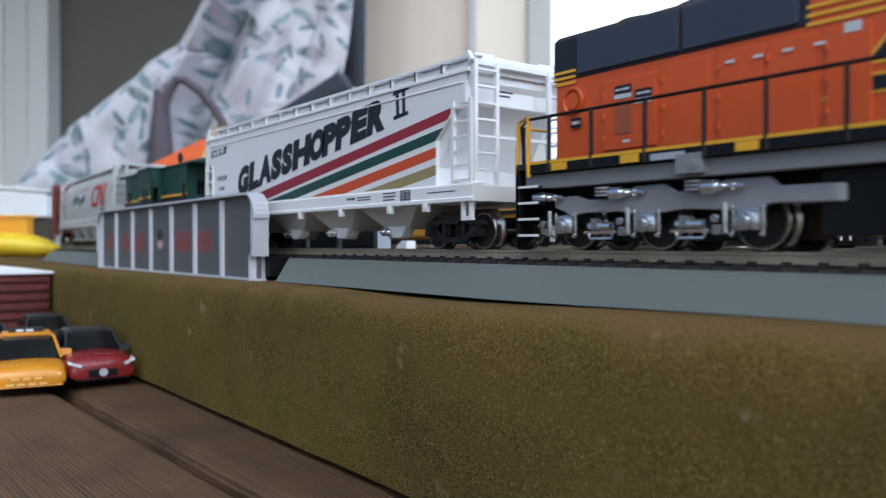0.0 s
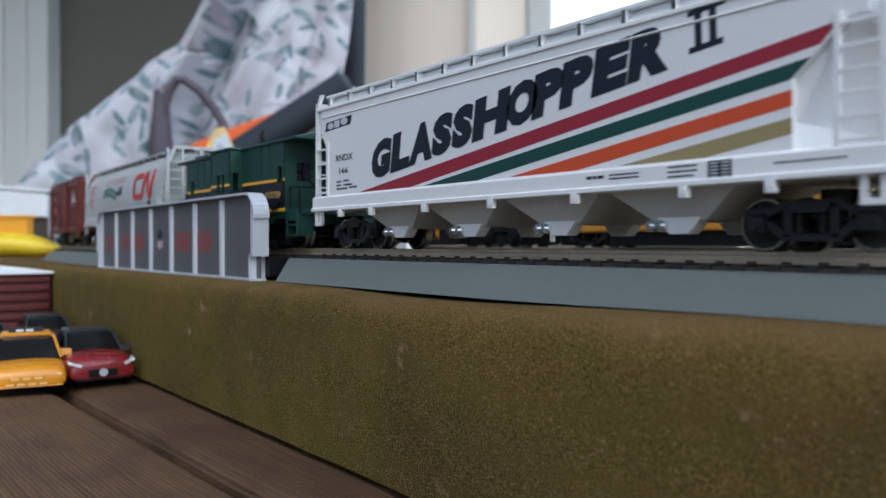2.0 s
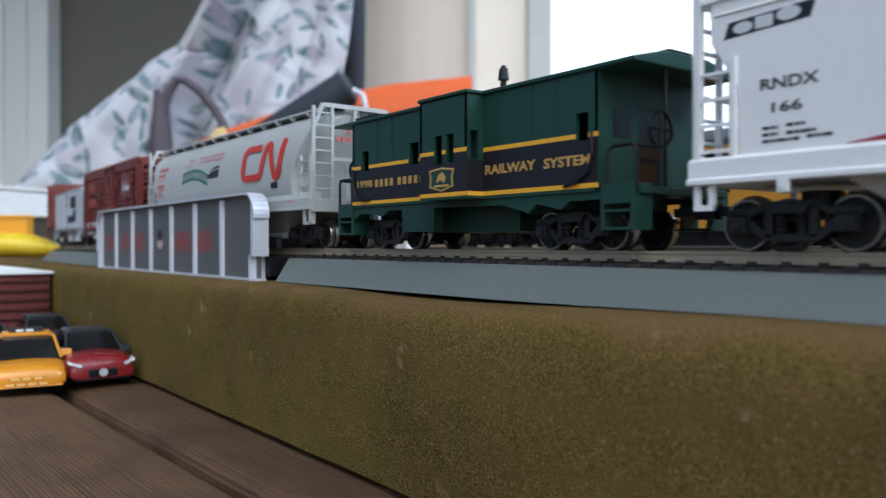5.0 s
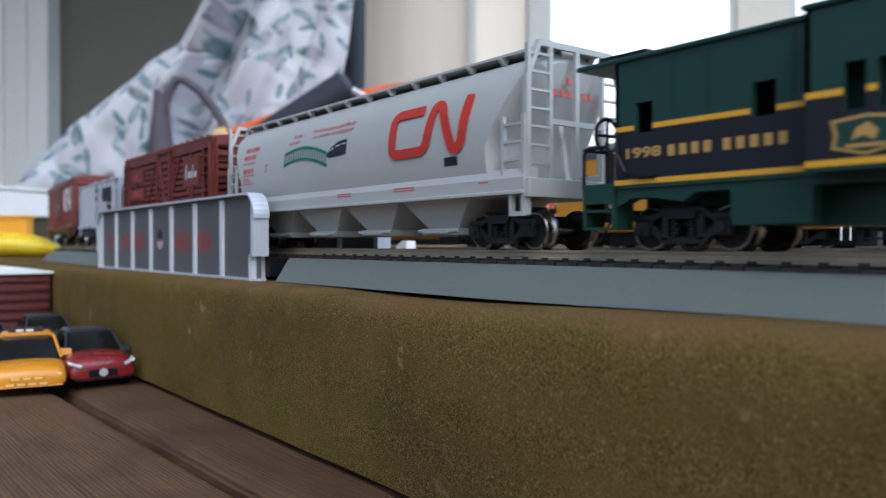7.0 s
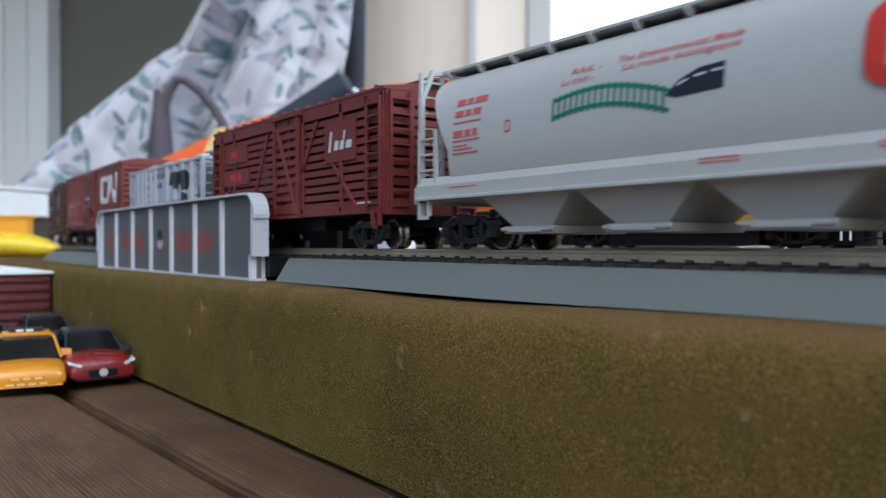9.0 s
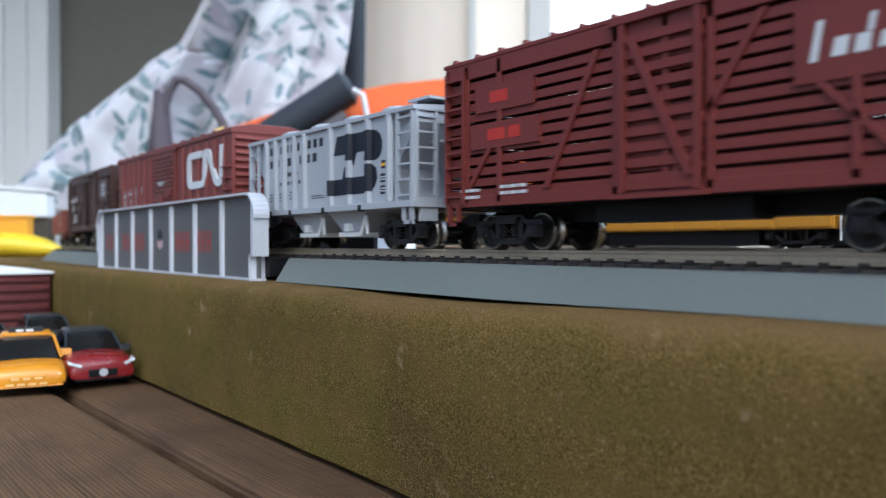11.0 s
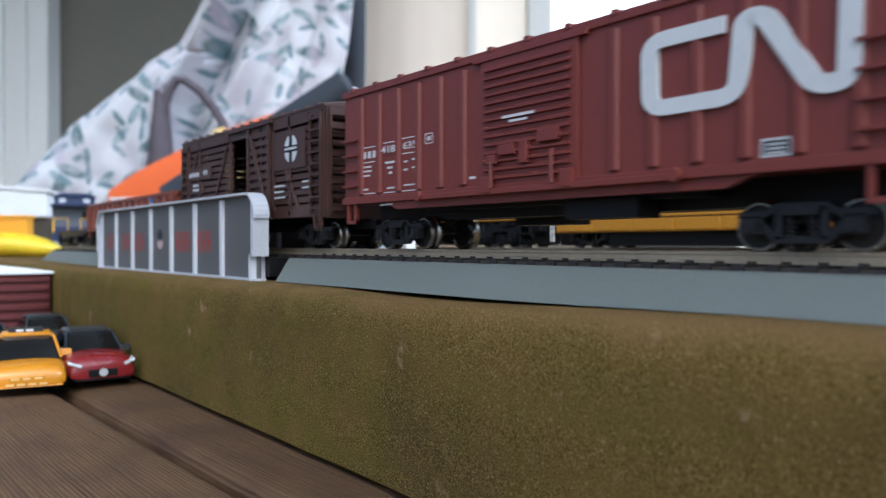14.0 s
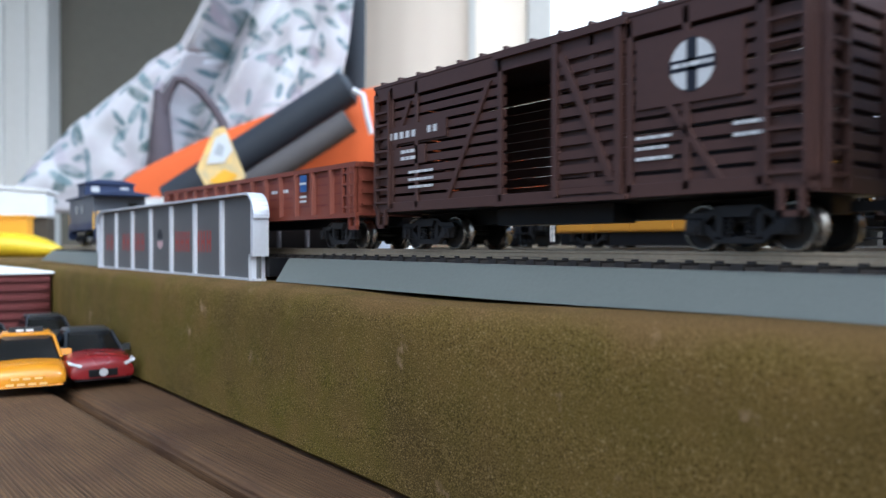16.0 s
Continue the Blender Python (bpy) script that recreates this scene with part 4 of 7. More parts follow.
def bay_caboose():
    c = rail_car("bay_window_caboose", "dark green caboose with black band and yellow stripes", "caboose", -434.5, 44)
    H = 18.0
    L, DEEP = 53.2, 5.5
    def wall(k):
        y0, y1 = (H - 1.2, H) if k > 0 else (-H, -H + 1.2)
        wins = [(-47.5, -43.2), (-20.4, -15.8), (46.4, 50.2)]
        return Shape().plate([-L] + [v for w in wins for v in w] + [L], [13.5, 25.2, 31.6, 41], y0, y1, [(a, b, 25.2, 31.6) for a, b in wins])
    for k in (-1, 1):
        part("side_wall", wall(k), GREEN, c, "dark green side with window openings", weld=True)
        y0, y1 = (H, H + DEEP) if k > 0 else (-H - DEEP, -H)
        b = Shape()
        yo, yi = (y1 - 1, y1) if k > 0 else (y0, y0 + 1)
        xs = [-7.5, -0.9, 2.6, 4.4, 7.7, 13.4]
        b.plate(xs, [14.2, 23.2, 31, 41], yo, yi, [(-0.9, 2.6, 23.2, 31), (4.4, 7.7, 23.2, 31)])
        b.box(-7.5, -6.5, y0, y1, 14.2, 41)
        m0, m1 = (y0 + 1.6, y1 - 1.2) if k > 0 else (y0 + 1.2, y1 - 1.6)
        b.box(12.4, 13.4, y0, y1, 14.2, 23.8).box(12.4, 13.4, y0, y1, 31.4, 41).box(12.4, 13.4, y0, m0, 23.8, 31.4).box(12.4, 13.4, m1, y1, 23.8, 31.4)
        b.box(-7.5, 13.4, y0, y1, 13.6, 14.3).box(-7.5, 13.4, y0, y1, 40.6, 41.4)
        part("bay_window", b, GREEN, c, "projecting bay with narrow windows", weld=True)
    s = Shape().prism([(-H - 0.8, 40.8), (H + 0.8, 40.8), (H + 0.8, 41.8), (8, 44.4), (-8, 44.4), (-H - 0.8, 41.8)], -64, 64, "x")
    s.box(-8.1, 14.0, -H - DEEP - 0.6, H + DEEP + 0.6, 40.9, 41.9)
    part("roof", s, GREEN, c, "dark green roof over both platforms", bevel=0.3)
    s = Shape()
    for i in range(12):
        s.box(-58 + i * 10.5, -56.6 + i * 10.5, -6, 6, 44, 45.3)
    s.box(-62, 62, -4.2, 4.2, 45.0, 45.7)
    s.box(-66, -52, -9, 9, 43.6, 45.6)
    part("roof_walk", s, BLACK, c, "black roof walk")
    part("air_hose", Shape().path([(51.5, -18.4, 27), (51.9, -18.6, 22), (50.6, -18.6, 18), (47, -18.6, 15.6), (43, -18.5, 15.0)], 0.35), BLACK, c, "thin black hose")
    part("air_hose", Shape().path([(-52.6, -18.4, 26), (-52.2, -18.6, 21), (-50, -18.6, 17), (-46, -18.6, 15.6), (-42, -18.5, 15.6)], 0.35), BLACK, c, "thin black hose")
    for x in (-38, -30, -12.5, 20, 32, 40):
        part("batten", Shape().box(x - 0.25, x + 0.25, -18.25, -18, 28.4, 40.8), GREEN, c)
    part("chimney", Shape().rod((8, -6, 43), (8, -6, 47.5), 0.9, 10).rod((8, -6, 47.2), (8, -6, 50.4), 1.6, 10, 1.2).rod((8, -6, 50.4), (8, -6, 51.2), 0.7, 8), BLACK, c, "black smoke stack")
    for e in (-1, 1):
        x = e * L
        a, b = sorted((x, x - e * 1.2))
        s = Shape().box(a, b, -H, -4, 13.5, 41).box(a, b, 4, H, 13.5, 41).box(a, b, -4, 4, 33, 41)
        end = part("end_wall", s, GREEN, c, "end wall", bevel=0.15)
        part("end_window", Shape().box(a - 0.1, b + 0.1, -13, -7, 26, 33), DARK_GLASS, end)
        part("end_door", Shape().box(a + 0.2, b - 0.2, -4, 4, 14, 33), DARK_GLASS, c, "dark end door")
        p = Shape().box(min(x, x + e * 10.5), max(x, x + e * 10.5), -16, 16, 12.6, 14.2)
        for k in (-1, 1):
            y0, y1 = sorted((k * 11, k * 17.8))
            q0, q1 = sorted((x + e * 0.4, x + e * 9.6))
            part("step_side", Shape().box(q0, q0 + 0.9, y0, y1, 4.6, 15.0), GREEN, c, bevel=0.15)
            part("step_side", Shape().box(q1 - 0.9, q1, y0, y1, 4.6, 15.0), GREEN, c, bevel=0.15)
            part("step", Shape().box(q0 + 0.1, q1 - 0.1, y0, y1, 4.7, 5.3), GREEN, c)
            part("step", Shape().box(q0 + 0.1, q1 - 0.1, y0, y1, 8.6, 9.2), GREEN, c)
            part("step_fascia", Shape().box(q0 + 0.1, q1 - 0.1, min(k * 17.0, k * 17.9), max(k * 17.0, k * 17.9), 10.5, 14.9), GREEN, c)
        part("platform", p, GREEN, c, "green end platform", bevel=0.15)
        r = Shape()
        xe = x + e * 10
        for k in (-1, 1):
            r.path([(x + e * 2.0, k * 17, 14), (x + e * 2.0, k * 17, 22), (x + e * 3.2, k * 17, 23.2), (x + e * 9, k * 17, 23.2), (xe, k * 17, 22), (xe, k * 17, 14)], 0.45)
            r.rod((xe, k * 7, 14), (xe, k * 7, 23), 0.4, 6)
            r.rod((xe, k * 17, 23), (xe, k * 7, 23), 0.4, 6)
            r.rod((xe - e * 1.0, k * 6, 14), (xe - e * 1.0, k * 6, 41), 0.4, 6)
        part("handrail", r, BLACK, c, "thin dark handrail")
        w = Shape()
        ring = [(xe, -9 + 4 * math.cos(i * math.pi / 8), 27 + 4 * math.sin(i * math.pi / 8)) for i in range(17)]
        w.path(ring, 0.5).rod((xe, -13, 27), (xe, -5, 27), 0.4, 6).rod((xe, -9, 23), (xe, -9, 31), 0.4, 6).rod((xe, -9, 14), (xe, -9, 27), 0.5, 6)
        part("brake_wheel", w, BLACK, c, "black brake wheel")
        coupler(c, e * 61, e)
        freight_truck(c, e * 40, 20, 4.9)
    s = Shape().box(-L, L, -7, 7, 9.5, 13.6)
    for k in (-1, 1):
        y0, y1 = sorted((k * (H - 4), k * (H - 0.6)))
        poly = [(-L, 13.8), (L, 13.8), (L, 11.6), (44, 11.6), (41, 9.6), (33, 11.4), (30, 9.2), (20, 11.6), (-9, 12), (-9.4, 5.2), (-25, 5.2), (-25.4, 12), (-33, 12), (-36, 10.2), (-44, 11.4), (-49, 11.4), (-L, 9.6)]
        s.prism(poly, y0, y1)
    s.box(-22, 18, -9, 9, 5, 12)
    part("underframe", s, GREEN, c, "dark green underframe with boxes")
    y = -H
    z0, z1, z2, z3 = 14.3, 15.4, 25.8, 26.9
    for a, b, yy, cuts, sill in ((-L, -7.6, y, ((-48, -43.1), (-20.9, -15.7)), 25.2), (13.5, L, y, ((46.3, 50.3),), 25.2), (-7.4, 13.3, y - DEEP, ((-1.0, 2.7), (4.3, 7.8)), 23.1)):
        decal("lower_stripe", [rect(a, b, z0, z1)], YELLOW, c, yy, "yellow stripe")
        spans, x = [], a
        for p, q in (*cuts, (b, b)):
            spans.append((x, p))
            x = q
        decal("black_band", [rect(a, b, z1, sill)] + [rect(p, q, sill, z2) for p, q in spans], NAVY_BAND, c, yy, "black band")
        decal("upper_stripe", [rect(p, q, z2, z3) for p, q in spans], YELLOW, c, yy, "yellow stripe")
    part("bay_end_band", Shape().box(13.4, 13.48, y - DEEP, y, z1, 23.7), NAVY_BAND, c, "black band")
    part("bay_end_stripe", Shape().box(13.4, 13.48, y - DEEP, y, z0, z1), YELLOW, c, "yellow stripe")
    lettering("lettering", "1998", GOLD_INK, c, -50.0, -40.9, 19.8, 22.1, y - 0.12, weight=0.03, label="gold serif lettering")
    letter_blocks(-39.2, -28.0, 19.6, 21.9, 4, GOLD_INK, "name_blocks", c, y - 0.1, "gold name as plain blocks")
    letter_blocks(-26.5, -12.3, 19.6, 21.9, 5, GOLD_INK, "name_blocks", c, y - 0.1, "gold name as plain blocks")
    lettering("lettering", "RAILWAY", GOLD_INK, c, 14.4, 33.2, 19.7, 22.2, y - 0.12, weight=0.03, label="gold serif lettering")
    lettering("lettering", "SYSTEM", GOLD_INK, c, 36.0, 51.0, 19.6, 22.1, y - 0.12, weight=0.03, label="gold serif lettering")
    shield = [(-3.1, 21.7), (2.6, 22.3), (8.1, 21.7), (7.4, 19.4), (7.8, 17.0), (2.6, 15.7), (-2.9, 17.0), (-2.5, 19.4)]
    front = y - DEEP
    decal("shield_edge", [shield], GOLD_INK, c, front - 0.07, "gold shield")
    decal("shield", [[(2.6 + (x - 2.6) * 0.86, 19.0 + (z - 19.0) * 0.84) for x, z in shield]], GREEN, c, front - 0.14)
    decal("shield_mark", [[(0.4, 18.2), (1.2, 20.2), (3.0, 21.0), (4.6, 19.6), (4.0, 18.0), (2.4, 18.9)], rect(-0.6, 5.8, 17.0, 17.6)], GOLD_INK, c, front - 0.21)
    return c


BULGE = 0.84


def cylinder_hopper():
    c = rail_car("cylindrical_hopper", "pale grey round-sided covered hopper with red emblem", "freight car", -609.0, 72)
    def ring(x, sx=1.0, dz=0.0):
        pts = []
        for i in range(24):
            a = -0.12 * math.pi + i * (1.24 * math.pi) / 23
            z = 28.5 + 23.2 * math.copysign(abs(math.sin(a)) ** BULGE, math.sin(a)) * sx + dz
            cut = min(11.5, max(0.0, 46 - z) * 0.62) if abs(x) > 85 else 0.0
            pts.append((x - math.copysign(cut, x), 19.0 * math.copysign(abs(math.cos(a)) ** BULGE, math.cos(a)) * sx, z))
        return pts
    body = Shape().loft([ring(-92.6, 0.5, 2.0), ring(-91.6, 0.85, 0.8), ring(-90), ring(-70), ring(70), ring(90), ring(91.6, 0.85, 0.8), ring(92.6, 0.5, 2.0)])
    part("tank_body", body, CREAM_GREY, c, "pale grey cylindrical tank body", smooth=True)
    for e in (-1, 1):
        part("end_slope", Shape().prism([(e * 88, 40), (e * 70, 14.5), (e * 60, 14.5), (e * 60, 40)], -14.5, 14.5), CREAM_GREY, c, "sloping end sheet")
    for k in (-1, 1):
        y0 = k * HW
        sill = Shape().prism([(y0 + k * 0.9, 14.2), (y0 + k * 0.9, 18.2), (y0 - k * 0.2, 20.6), (y0 - k * 4, 20.6), (y0 - k * 4, 14.2)], -93.5, 93.5, "x")
        sill.box(-93.5, 93.5, min(y0 + k * 0.8, y0 + k * 1.5), max(y0 + k * 0.8, y0 + k * 1.5), 14.0, 15.0)
        part("side_sill", sill, CREAM_GREY, c, "grey side sill", bevel=0.25)
    for e in (-1, 1):
        a, b = sorted((e * 95, e * 92))
        p, q = sorted((e * 94.9, e * 66))
        part("end_sill", Shape().box(a, b, -HW - 0.6, HW + 0.6, 13.2, 18).box(p, q, -HW, HW, 14.1, 15.1), CREAM_GREY, c, bevel=0.25)
    for x in (-52, -17.3, 17.3, 52):
        s = Shape().loft([[(x - 17, -16, 15), (x + 17, -16, 15), (x + 17, 16, 15), (x - 17, 16, 15)], [(x - 7, -12, 6), (x + 7, -12, 6), (x + 7, 12, 6), (x - 7, 12, 6)]])
        bay = part("hopper_bay", s, CREAM_GREY, c, "grey funnel-shaped bay")
        part("discharge_gate", Shape().box(x - 9, x + 9, -13.6, 13.6, 4.2, 6.2).box(x - 7, x + 5, -14.6, -13.4, 4.6, 5.8).rod((x - 9.5, -14, 5.4), (x + 9.5, -14, 5.4), 0.6, 6), CREAM_GREY, bay, "grey outlet gate", bevel=0.2)
    s = Shape().box(-92, 92, -10.6, -3.2, 51.9, 52.6).box(-92, 92, 3.2, 10.6, 51.9, 52.6)
    for i in range(14):
        x = -89 + i * 13.7
        for k in (-1, 1):
            s.prism([(k * 10.9, 51.4), (k * 8.4, 48.8), (k * 8.4, 52.2), (k * 10.9, 52.5)], x - 0.7, x + 0.7, "x")
    part("running_board", s, CREAM_GREY, c, "roof walk on brackets")
    part("roof_trough", Shape().box(-91, 91, -3.4, 3.4, 49, 52.3), CREAM_GREY, c, "long roof hatch", bevel=0.3)
    for e in (-1, 1):
        x = e * 93.6
        for k in (-1, 1):
            y = k * HW
            part("corner_post", Shape().box(min(x, x - e * 1.5), max(x, x - e * 1.5), min(y, y - k * 1.4), max(y, y - k * 1.4), 9.0, 43.5).prism([(y, 43.5), (y - k * 1.4, 43.5), (y - k * 5.4, 52.4), (y - k * 4.2, 52.9)], min(x, x - e * 1.5), max(x, x - e * 1.5), "x"), CREAM_GREY, c)
            a, b = sorted((y - k * 0.8, y - k * 8.4))
            ladder("end_ladder", c, CREAM_GREY, a, b, x - e * 0.4, 15, 51.5, 8, along_x=False)
            a, b = sorted((x - e * 1.0, x - e * 8.6))
            ladder("side_ladder", c, CREAM_GREY, a, b, y, 16, 34, 4)
            stirrup(c, CREAM_GREY, x - e * 3.2, y, 8.6, 15, 5.4)
        s = Shape().box(min(x, x - e), max(x, x - e), -HW + 5, HW - 5, 51.4, 53).box(min(x, x - e), max(x, x - e), -HW + 8, HW - 8, 32, 33.4).box(min(x, x - e), max(x, x - e), -0.7, 0.7, 15, 52)
        s.rod((x, -3, 16), (e * 88, -1, 34), 0.8, 6)
        part("end_frame", s, CREAM_GREY, c)
        coupler(c, e * 92, e)
        freight_truck(c, e * 77, 20.5, 5.0)
    def on_tank(z):
        s = min(1.0, abs(z - 28.5) / 23.2) ** (1 / BULGE)
        return -19.0 * math.sqrt(1 - s * s) ** BULGE
    def skin(name, polys, mat, label="", lift=0.12):
        s = Shape()
        for p in polys:
            pts = [Vector((q[0], 0, q[1])) for q in p]
            # cut into level strips so that the paint follows the round side
            fine = []
            for i, q in enumerate(pts):
                r = pts[(i + 1) % len(pts)]
                n = max(1, int(abs(r.z - q.z) / 1.2))
                fine += [q.lerp(r, j / n) for j in range(n)]
            s.add([(q.x, on_tank(q.z) - lift, q.z) for q in fine] + [(q.x, on_tank(q.z) + 0.3, q.z) for q in fine], [tuple(range(len(fine)))])
        return part(name, s, mat, c, label, weld=True)
    squeeze = 0.8
    line = bent([(x * squeeze, z) for x, z in ((50.5, 40.4), (35.6, 40.4), (35.2, 28.4), (52.2, 28.4), (55.6, 41.0), (58.8, 40.8), (65.4, 27.2), (68.8, 28.6), (70.8, 42.2))], 2.6)
    skin("emblem", [[(x / squeeze, z) for x, z in poly] for poly in band(line, 2.85)], RED_INK, "red looped band emblem", lift=0.5)
    skin("road_picture", [[(-3.5, 31.2), (7.4, 31.6), (7.4, 36.8), (1.5, 36.4), (-3, 34.6), (-6, 32)]], INK, "black road picture")
    skin("road_line", [[(-3.2, 33.4), (-0.8, 34.3), (-0.8, 34.7), (-3.2, 33.8)], [(0.6, 34.6), (3.4, 34.9), (3.4, 35.3), (0.6, 35.0)], [(4.6, 35.0), (7.2, 35.1), (7.2, 35.5), (4.6, 35.4)]], WHITE_INK, lift=0.2)
    arc = [(-38 + i * 3.0, 34.6 + 3.0 * math.sin((i + 1.0) / 12.5 * math.pi) - i * 0.20) for i in range(12)]
    skin("rail_picture", band(arc, 0.8) + band([(x, z - 4.0) for x, z in arc], 0.8), GREEN_INK, "green track picture")
    skin("rail_picture_ties", [[(x - 0.45, z - 4.9), (x + 0.35, z - 4.9), (x + 0.35, z + 0.8), (x - 0.45, z + 0.8)] for x, z in (((-38 + j * 1.85), 34.6 + 3.0 * math.sin((j * 0.617 + 1.0) / 12.5 * math.pi) - j * 0.617 * 0.2) for j in range(18))], material("faded_green_ink", (0.05, 0.17, 0.12), 0.5, var=0.05, bump=0), lift=0.09)
    red = material("thin_red_ink", (0.50, 0.10, 0.09), 0.5, var=0.05, bump=0)
    for words, a, b, z, h in (("RAIL -", -34, -24.6, 41.0, 1.5), ("The Environmental Mode", -20.5, 10.4, 41.3, 1.6), ("Le train -", -36.4, -26.4, 38.7, 1.5), ("Le mode \u00e9cologique", -18.5, 10.0, 38.9, 1.9)):
        ob = lettering("slogan", words, red, c, a, b, z, z + h, -17, slant=0.3, weight=0.004, label="thin red italic slogan")
        for v in ob.data.vertices:
            v.co.y = (on_tank(v.co.z / MM) - 0.15) * MM
    skin("owner_mark", bars([(-76, -63, 39.4, 1.7), (-76, -65, 36.2, 1.7), (-76, -66, 30.6, 1.8), (-76, -70, 28.0, 0.5), (-76, -68, 27.0, 0.5)]) + [rect(-76.4, -64.6, 34.4, 34.8), rect(-76.4, -65, 29.4, 29.8), rect(-76.4, -65.4, 26.0, 26.4)], red, "red owner lettering as bars")
    skin("small_mark", [rect(-55, -53, 30, 30.3), rect(-55, -53, 32.6, 32.9), rect(-55, -54.7, 30, 32.9), rect(-53.3, -53, 30, 32.9)], RED_INK)
    skin("data_plate", [rect(61.0, 67.0, 23.2, 25.6)], INK)
    decal("sill_marking", bars([(2, 11, 18.0, 0.4), (2, 11, 17.2, 0.4), (36, 47, 18.0, 0.4), (36, 47, 17.2, 0.4), (-78, -66, 17.0, 0.35), (76, 80, 17.4, 0.4)]), red, c, -HW - 0.9)
    s = Shape()
    for i, w in enumerate((2.2, 2.2)):
        s.box(92.5, 92.9, -3 + i * 2.6, -1.8 + i * 2.6, 42.8, 44.6)
    for i in range(6):
        s.box(92.5, 92.9, -8 + i * 2.6, -6.8 + i * 2.6, 39.4, 41.2)
    part("end_number_bars", s, red, c)
    return c


def stock_car(name, s0, mat, label, L, doorway, braces):
    """A slatted stock car: real slats on posts with diagonal braces."""
    c = rail_car(name, label, "freight car", s0, 50)
    z0, z1 = 12.4, 49.2
    for k in (-1, 1):
        y0, y1 = sorted((k * HW, k * (HW - 0.9)))
        yo0, yo1 = sorted((k * HW, k * (HW + 0.7)))
        d0, d1 = doorway
        side = thing_part("side_frame", c, (0, 0, 0))
        n = 11
        for i in range(n):
            z = z0 + 2.6 + i * (z1 - z0 - 8.0) / (n - 1)
            s = Shape()
            gaps = [(-L, d0), (d1, L)] if k < 0 else [(-L, L)]
            for a, b in gaps:
                s.box(a, b, y0, y1, z - (0.98 if k < 0 else 1.36), z + (0.98 if k < 0 else 1.36))
            part("slat", s, mat, side)
        fr = Shape()
        fr.box(-L, L, min(y0, yo0), max(y1, yo1), z1 - 3.6, z1 + 1.0).box(-L, L, min(y0, yo0), max(y1, yo1), z0 - 1.0, z0 + 1.8)
        for x in (-L + 0.8, -L + 9, -L + 22, d0 - 1, d1 + 1, d1 + 11.5, d1 + 22, L - 26, L - 10, L - 0.8):
            fr.box(x - 0.8, x + 0.8, yo0, yo1, z0, z1)
        for a, b in braces:
            fr.prism([(a[0] - 0.9, a[1]), (a[0] + 0.9, a[1]), (b[0] + 0.9, b[1]), (b[0] - 0.9, b[1])], yo0, yo1)
        part("post_frame", fr, mat, side, "posts, rails and diagonal braces", bevel=0.1)
        a = (d1, d1 + 20.5)
        dr = Shape().box(a[0], a[1], *sorted((k * (HW + 0.5), k * (HW + 1.3))), z0 + 0.6, z0 + 2.0)
        for x in (a[0] + 0.8, a[1] - 0.8):
            dr.box(x - 0.8, x + 0.8, *sorted((k * (HW + 0.5), k * (HW + 1.8))), z0, z1 + 1)
        dr.prism([(a[0] + 2, z1 - 4), (a[0] + 4, z1 - 4), (a[1] - 1.5, z0 + 3), (a[1] - 3.5, z0 + 3)], *sorted((k * (HW + 1.1), k * (HW + 1.8))))
        door = part("sliding_door", dr, mat, c, "slatted sliding door")
        first = None
        for i in range(10):
            if first is None:
                first = part("slat", Shape().box(a[0], a[1], *sorted((k * (HW + 0.5), k * (HW + 1.2))), -0.95, 0.95), mat, door, at=(0, 0, z0 + 3))
            else:
                ob = new("slat", first.data)
                ob.parent, ob.location = door, (0, 0, (z0 + 3 + i * 3.3) * MM)
        part("door_track", Shape().box(d0 - 2, d1 + 22, *sorted((k * (HW + 0.4), k * (HW + 2.0))), z1 - 0.6, z1 + 0.6), mat, c)
        part("door_track", Shape().box(d0 - 2, d1 + 22, *sorted((k * (HW + 0.4), k * (HW + 1.8))), z0 - 1.2, z0 - 0.2), mat, c)
    part("roof", Shape().prism([(-HW - 0.9, 49.8), (HW + 0.9, 49.8), (HW + 0.9, 50.9), (0, 53.6), (-HW - 0.9, 50.9)], -L - 0.8, L + 0.8, "x"), mat, c, "low-pitched roof", bevel=0.2)
    s = Shape().box(-L - 4, L + 4, -3.6, 3.6, 54.0, 54.8)
    for i in range(15):
        x = -L + 4 + i * (2 * L - 8) / 14
        s.box(x - 0.6, x + 0.6, -5, 5, 52.8, 54.1)
        s.box(x - 0.5, x + 0.5, -HW - 0.9, -HW + 2, 50.7, 51.7)
    part("roof_walk", s, mat, c, "narrow roof walk")
    part("floor_frame", Shape().box(-L, L, -HW + 0.9, HW - 0.9, 11.2, 12.5).box(-L + 4, L - 4, -4, 4, 7.2, 11).box(-20, 20, -12, -4, 6.5, 11), BLACK, c, "black underframe")
    for e in (-1, 1):
        x = e * L
        a, b = sorted((x, x - e * 0.9))
        s = Shape()
        a2, b2 = sorted((x, x + e * 0.7))
        for yy in (-17.4, -8, 8, 17.4):
            part("end_post", Shape().box(a2, b2, yy - 0.8, yy + 0.8, z0, z1), mat, c)
        half = 1.1 if e > 0 else 1.5
        s.prism([(-HW, z1 - 3.4), (HW, z1 - 3.4), (HW, z1 + 0.8), (0, 53.4), (-HW, z1 + 0.8)], min(a, a2), max(b, b2), "x")
        end = part("end_wall", s, mat, c, "slatted end with a gable board", bevel=0.1)
        part("end_sill", Shape().box(min(a, a2), max(b, b2), -HW, HW, z0 - 1.6, z0 + 1.6), mat, c, bevel=0.1)
        first = None
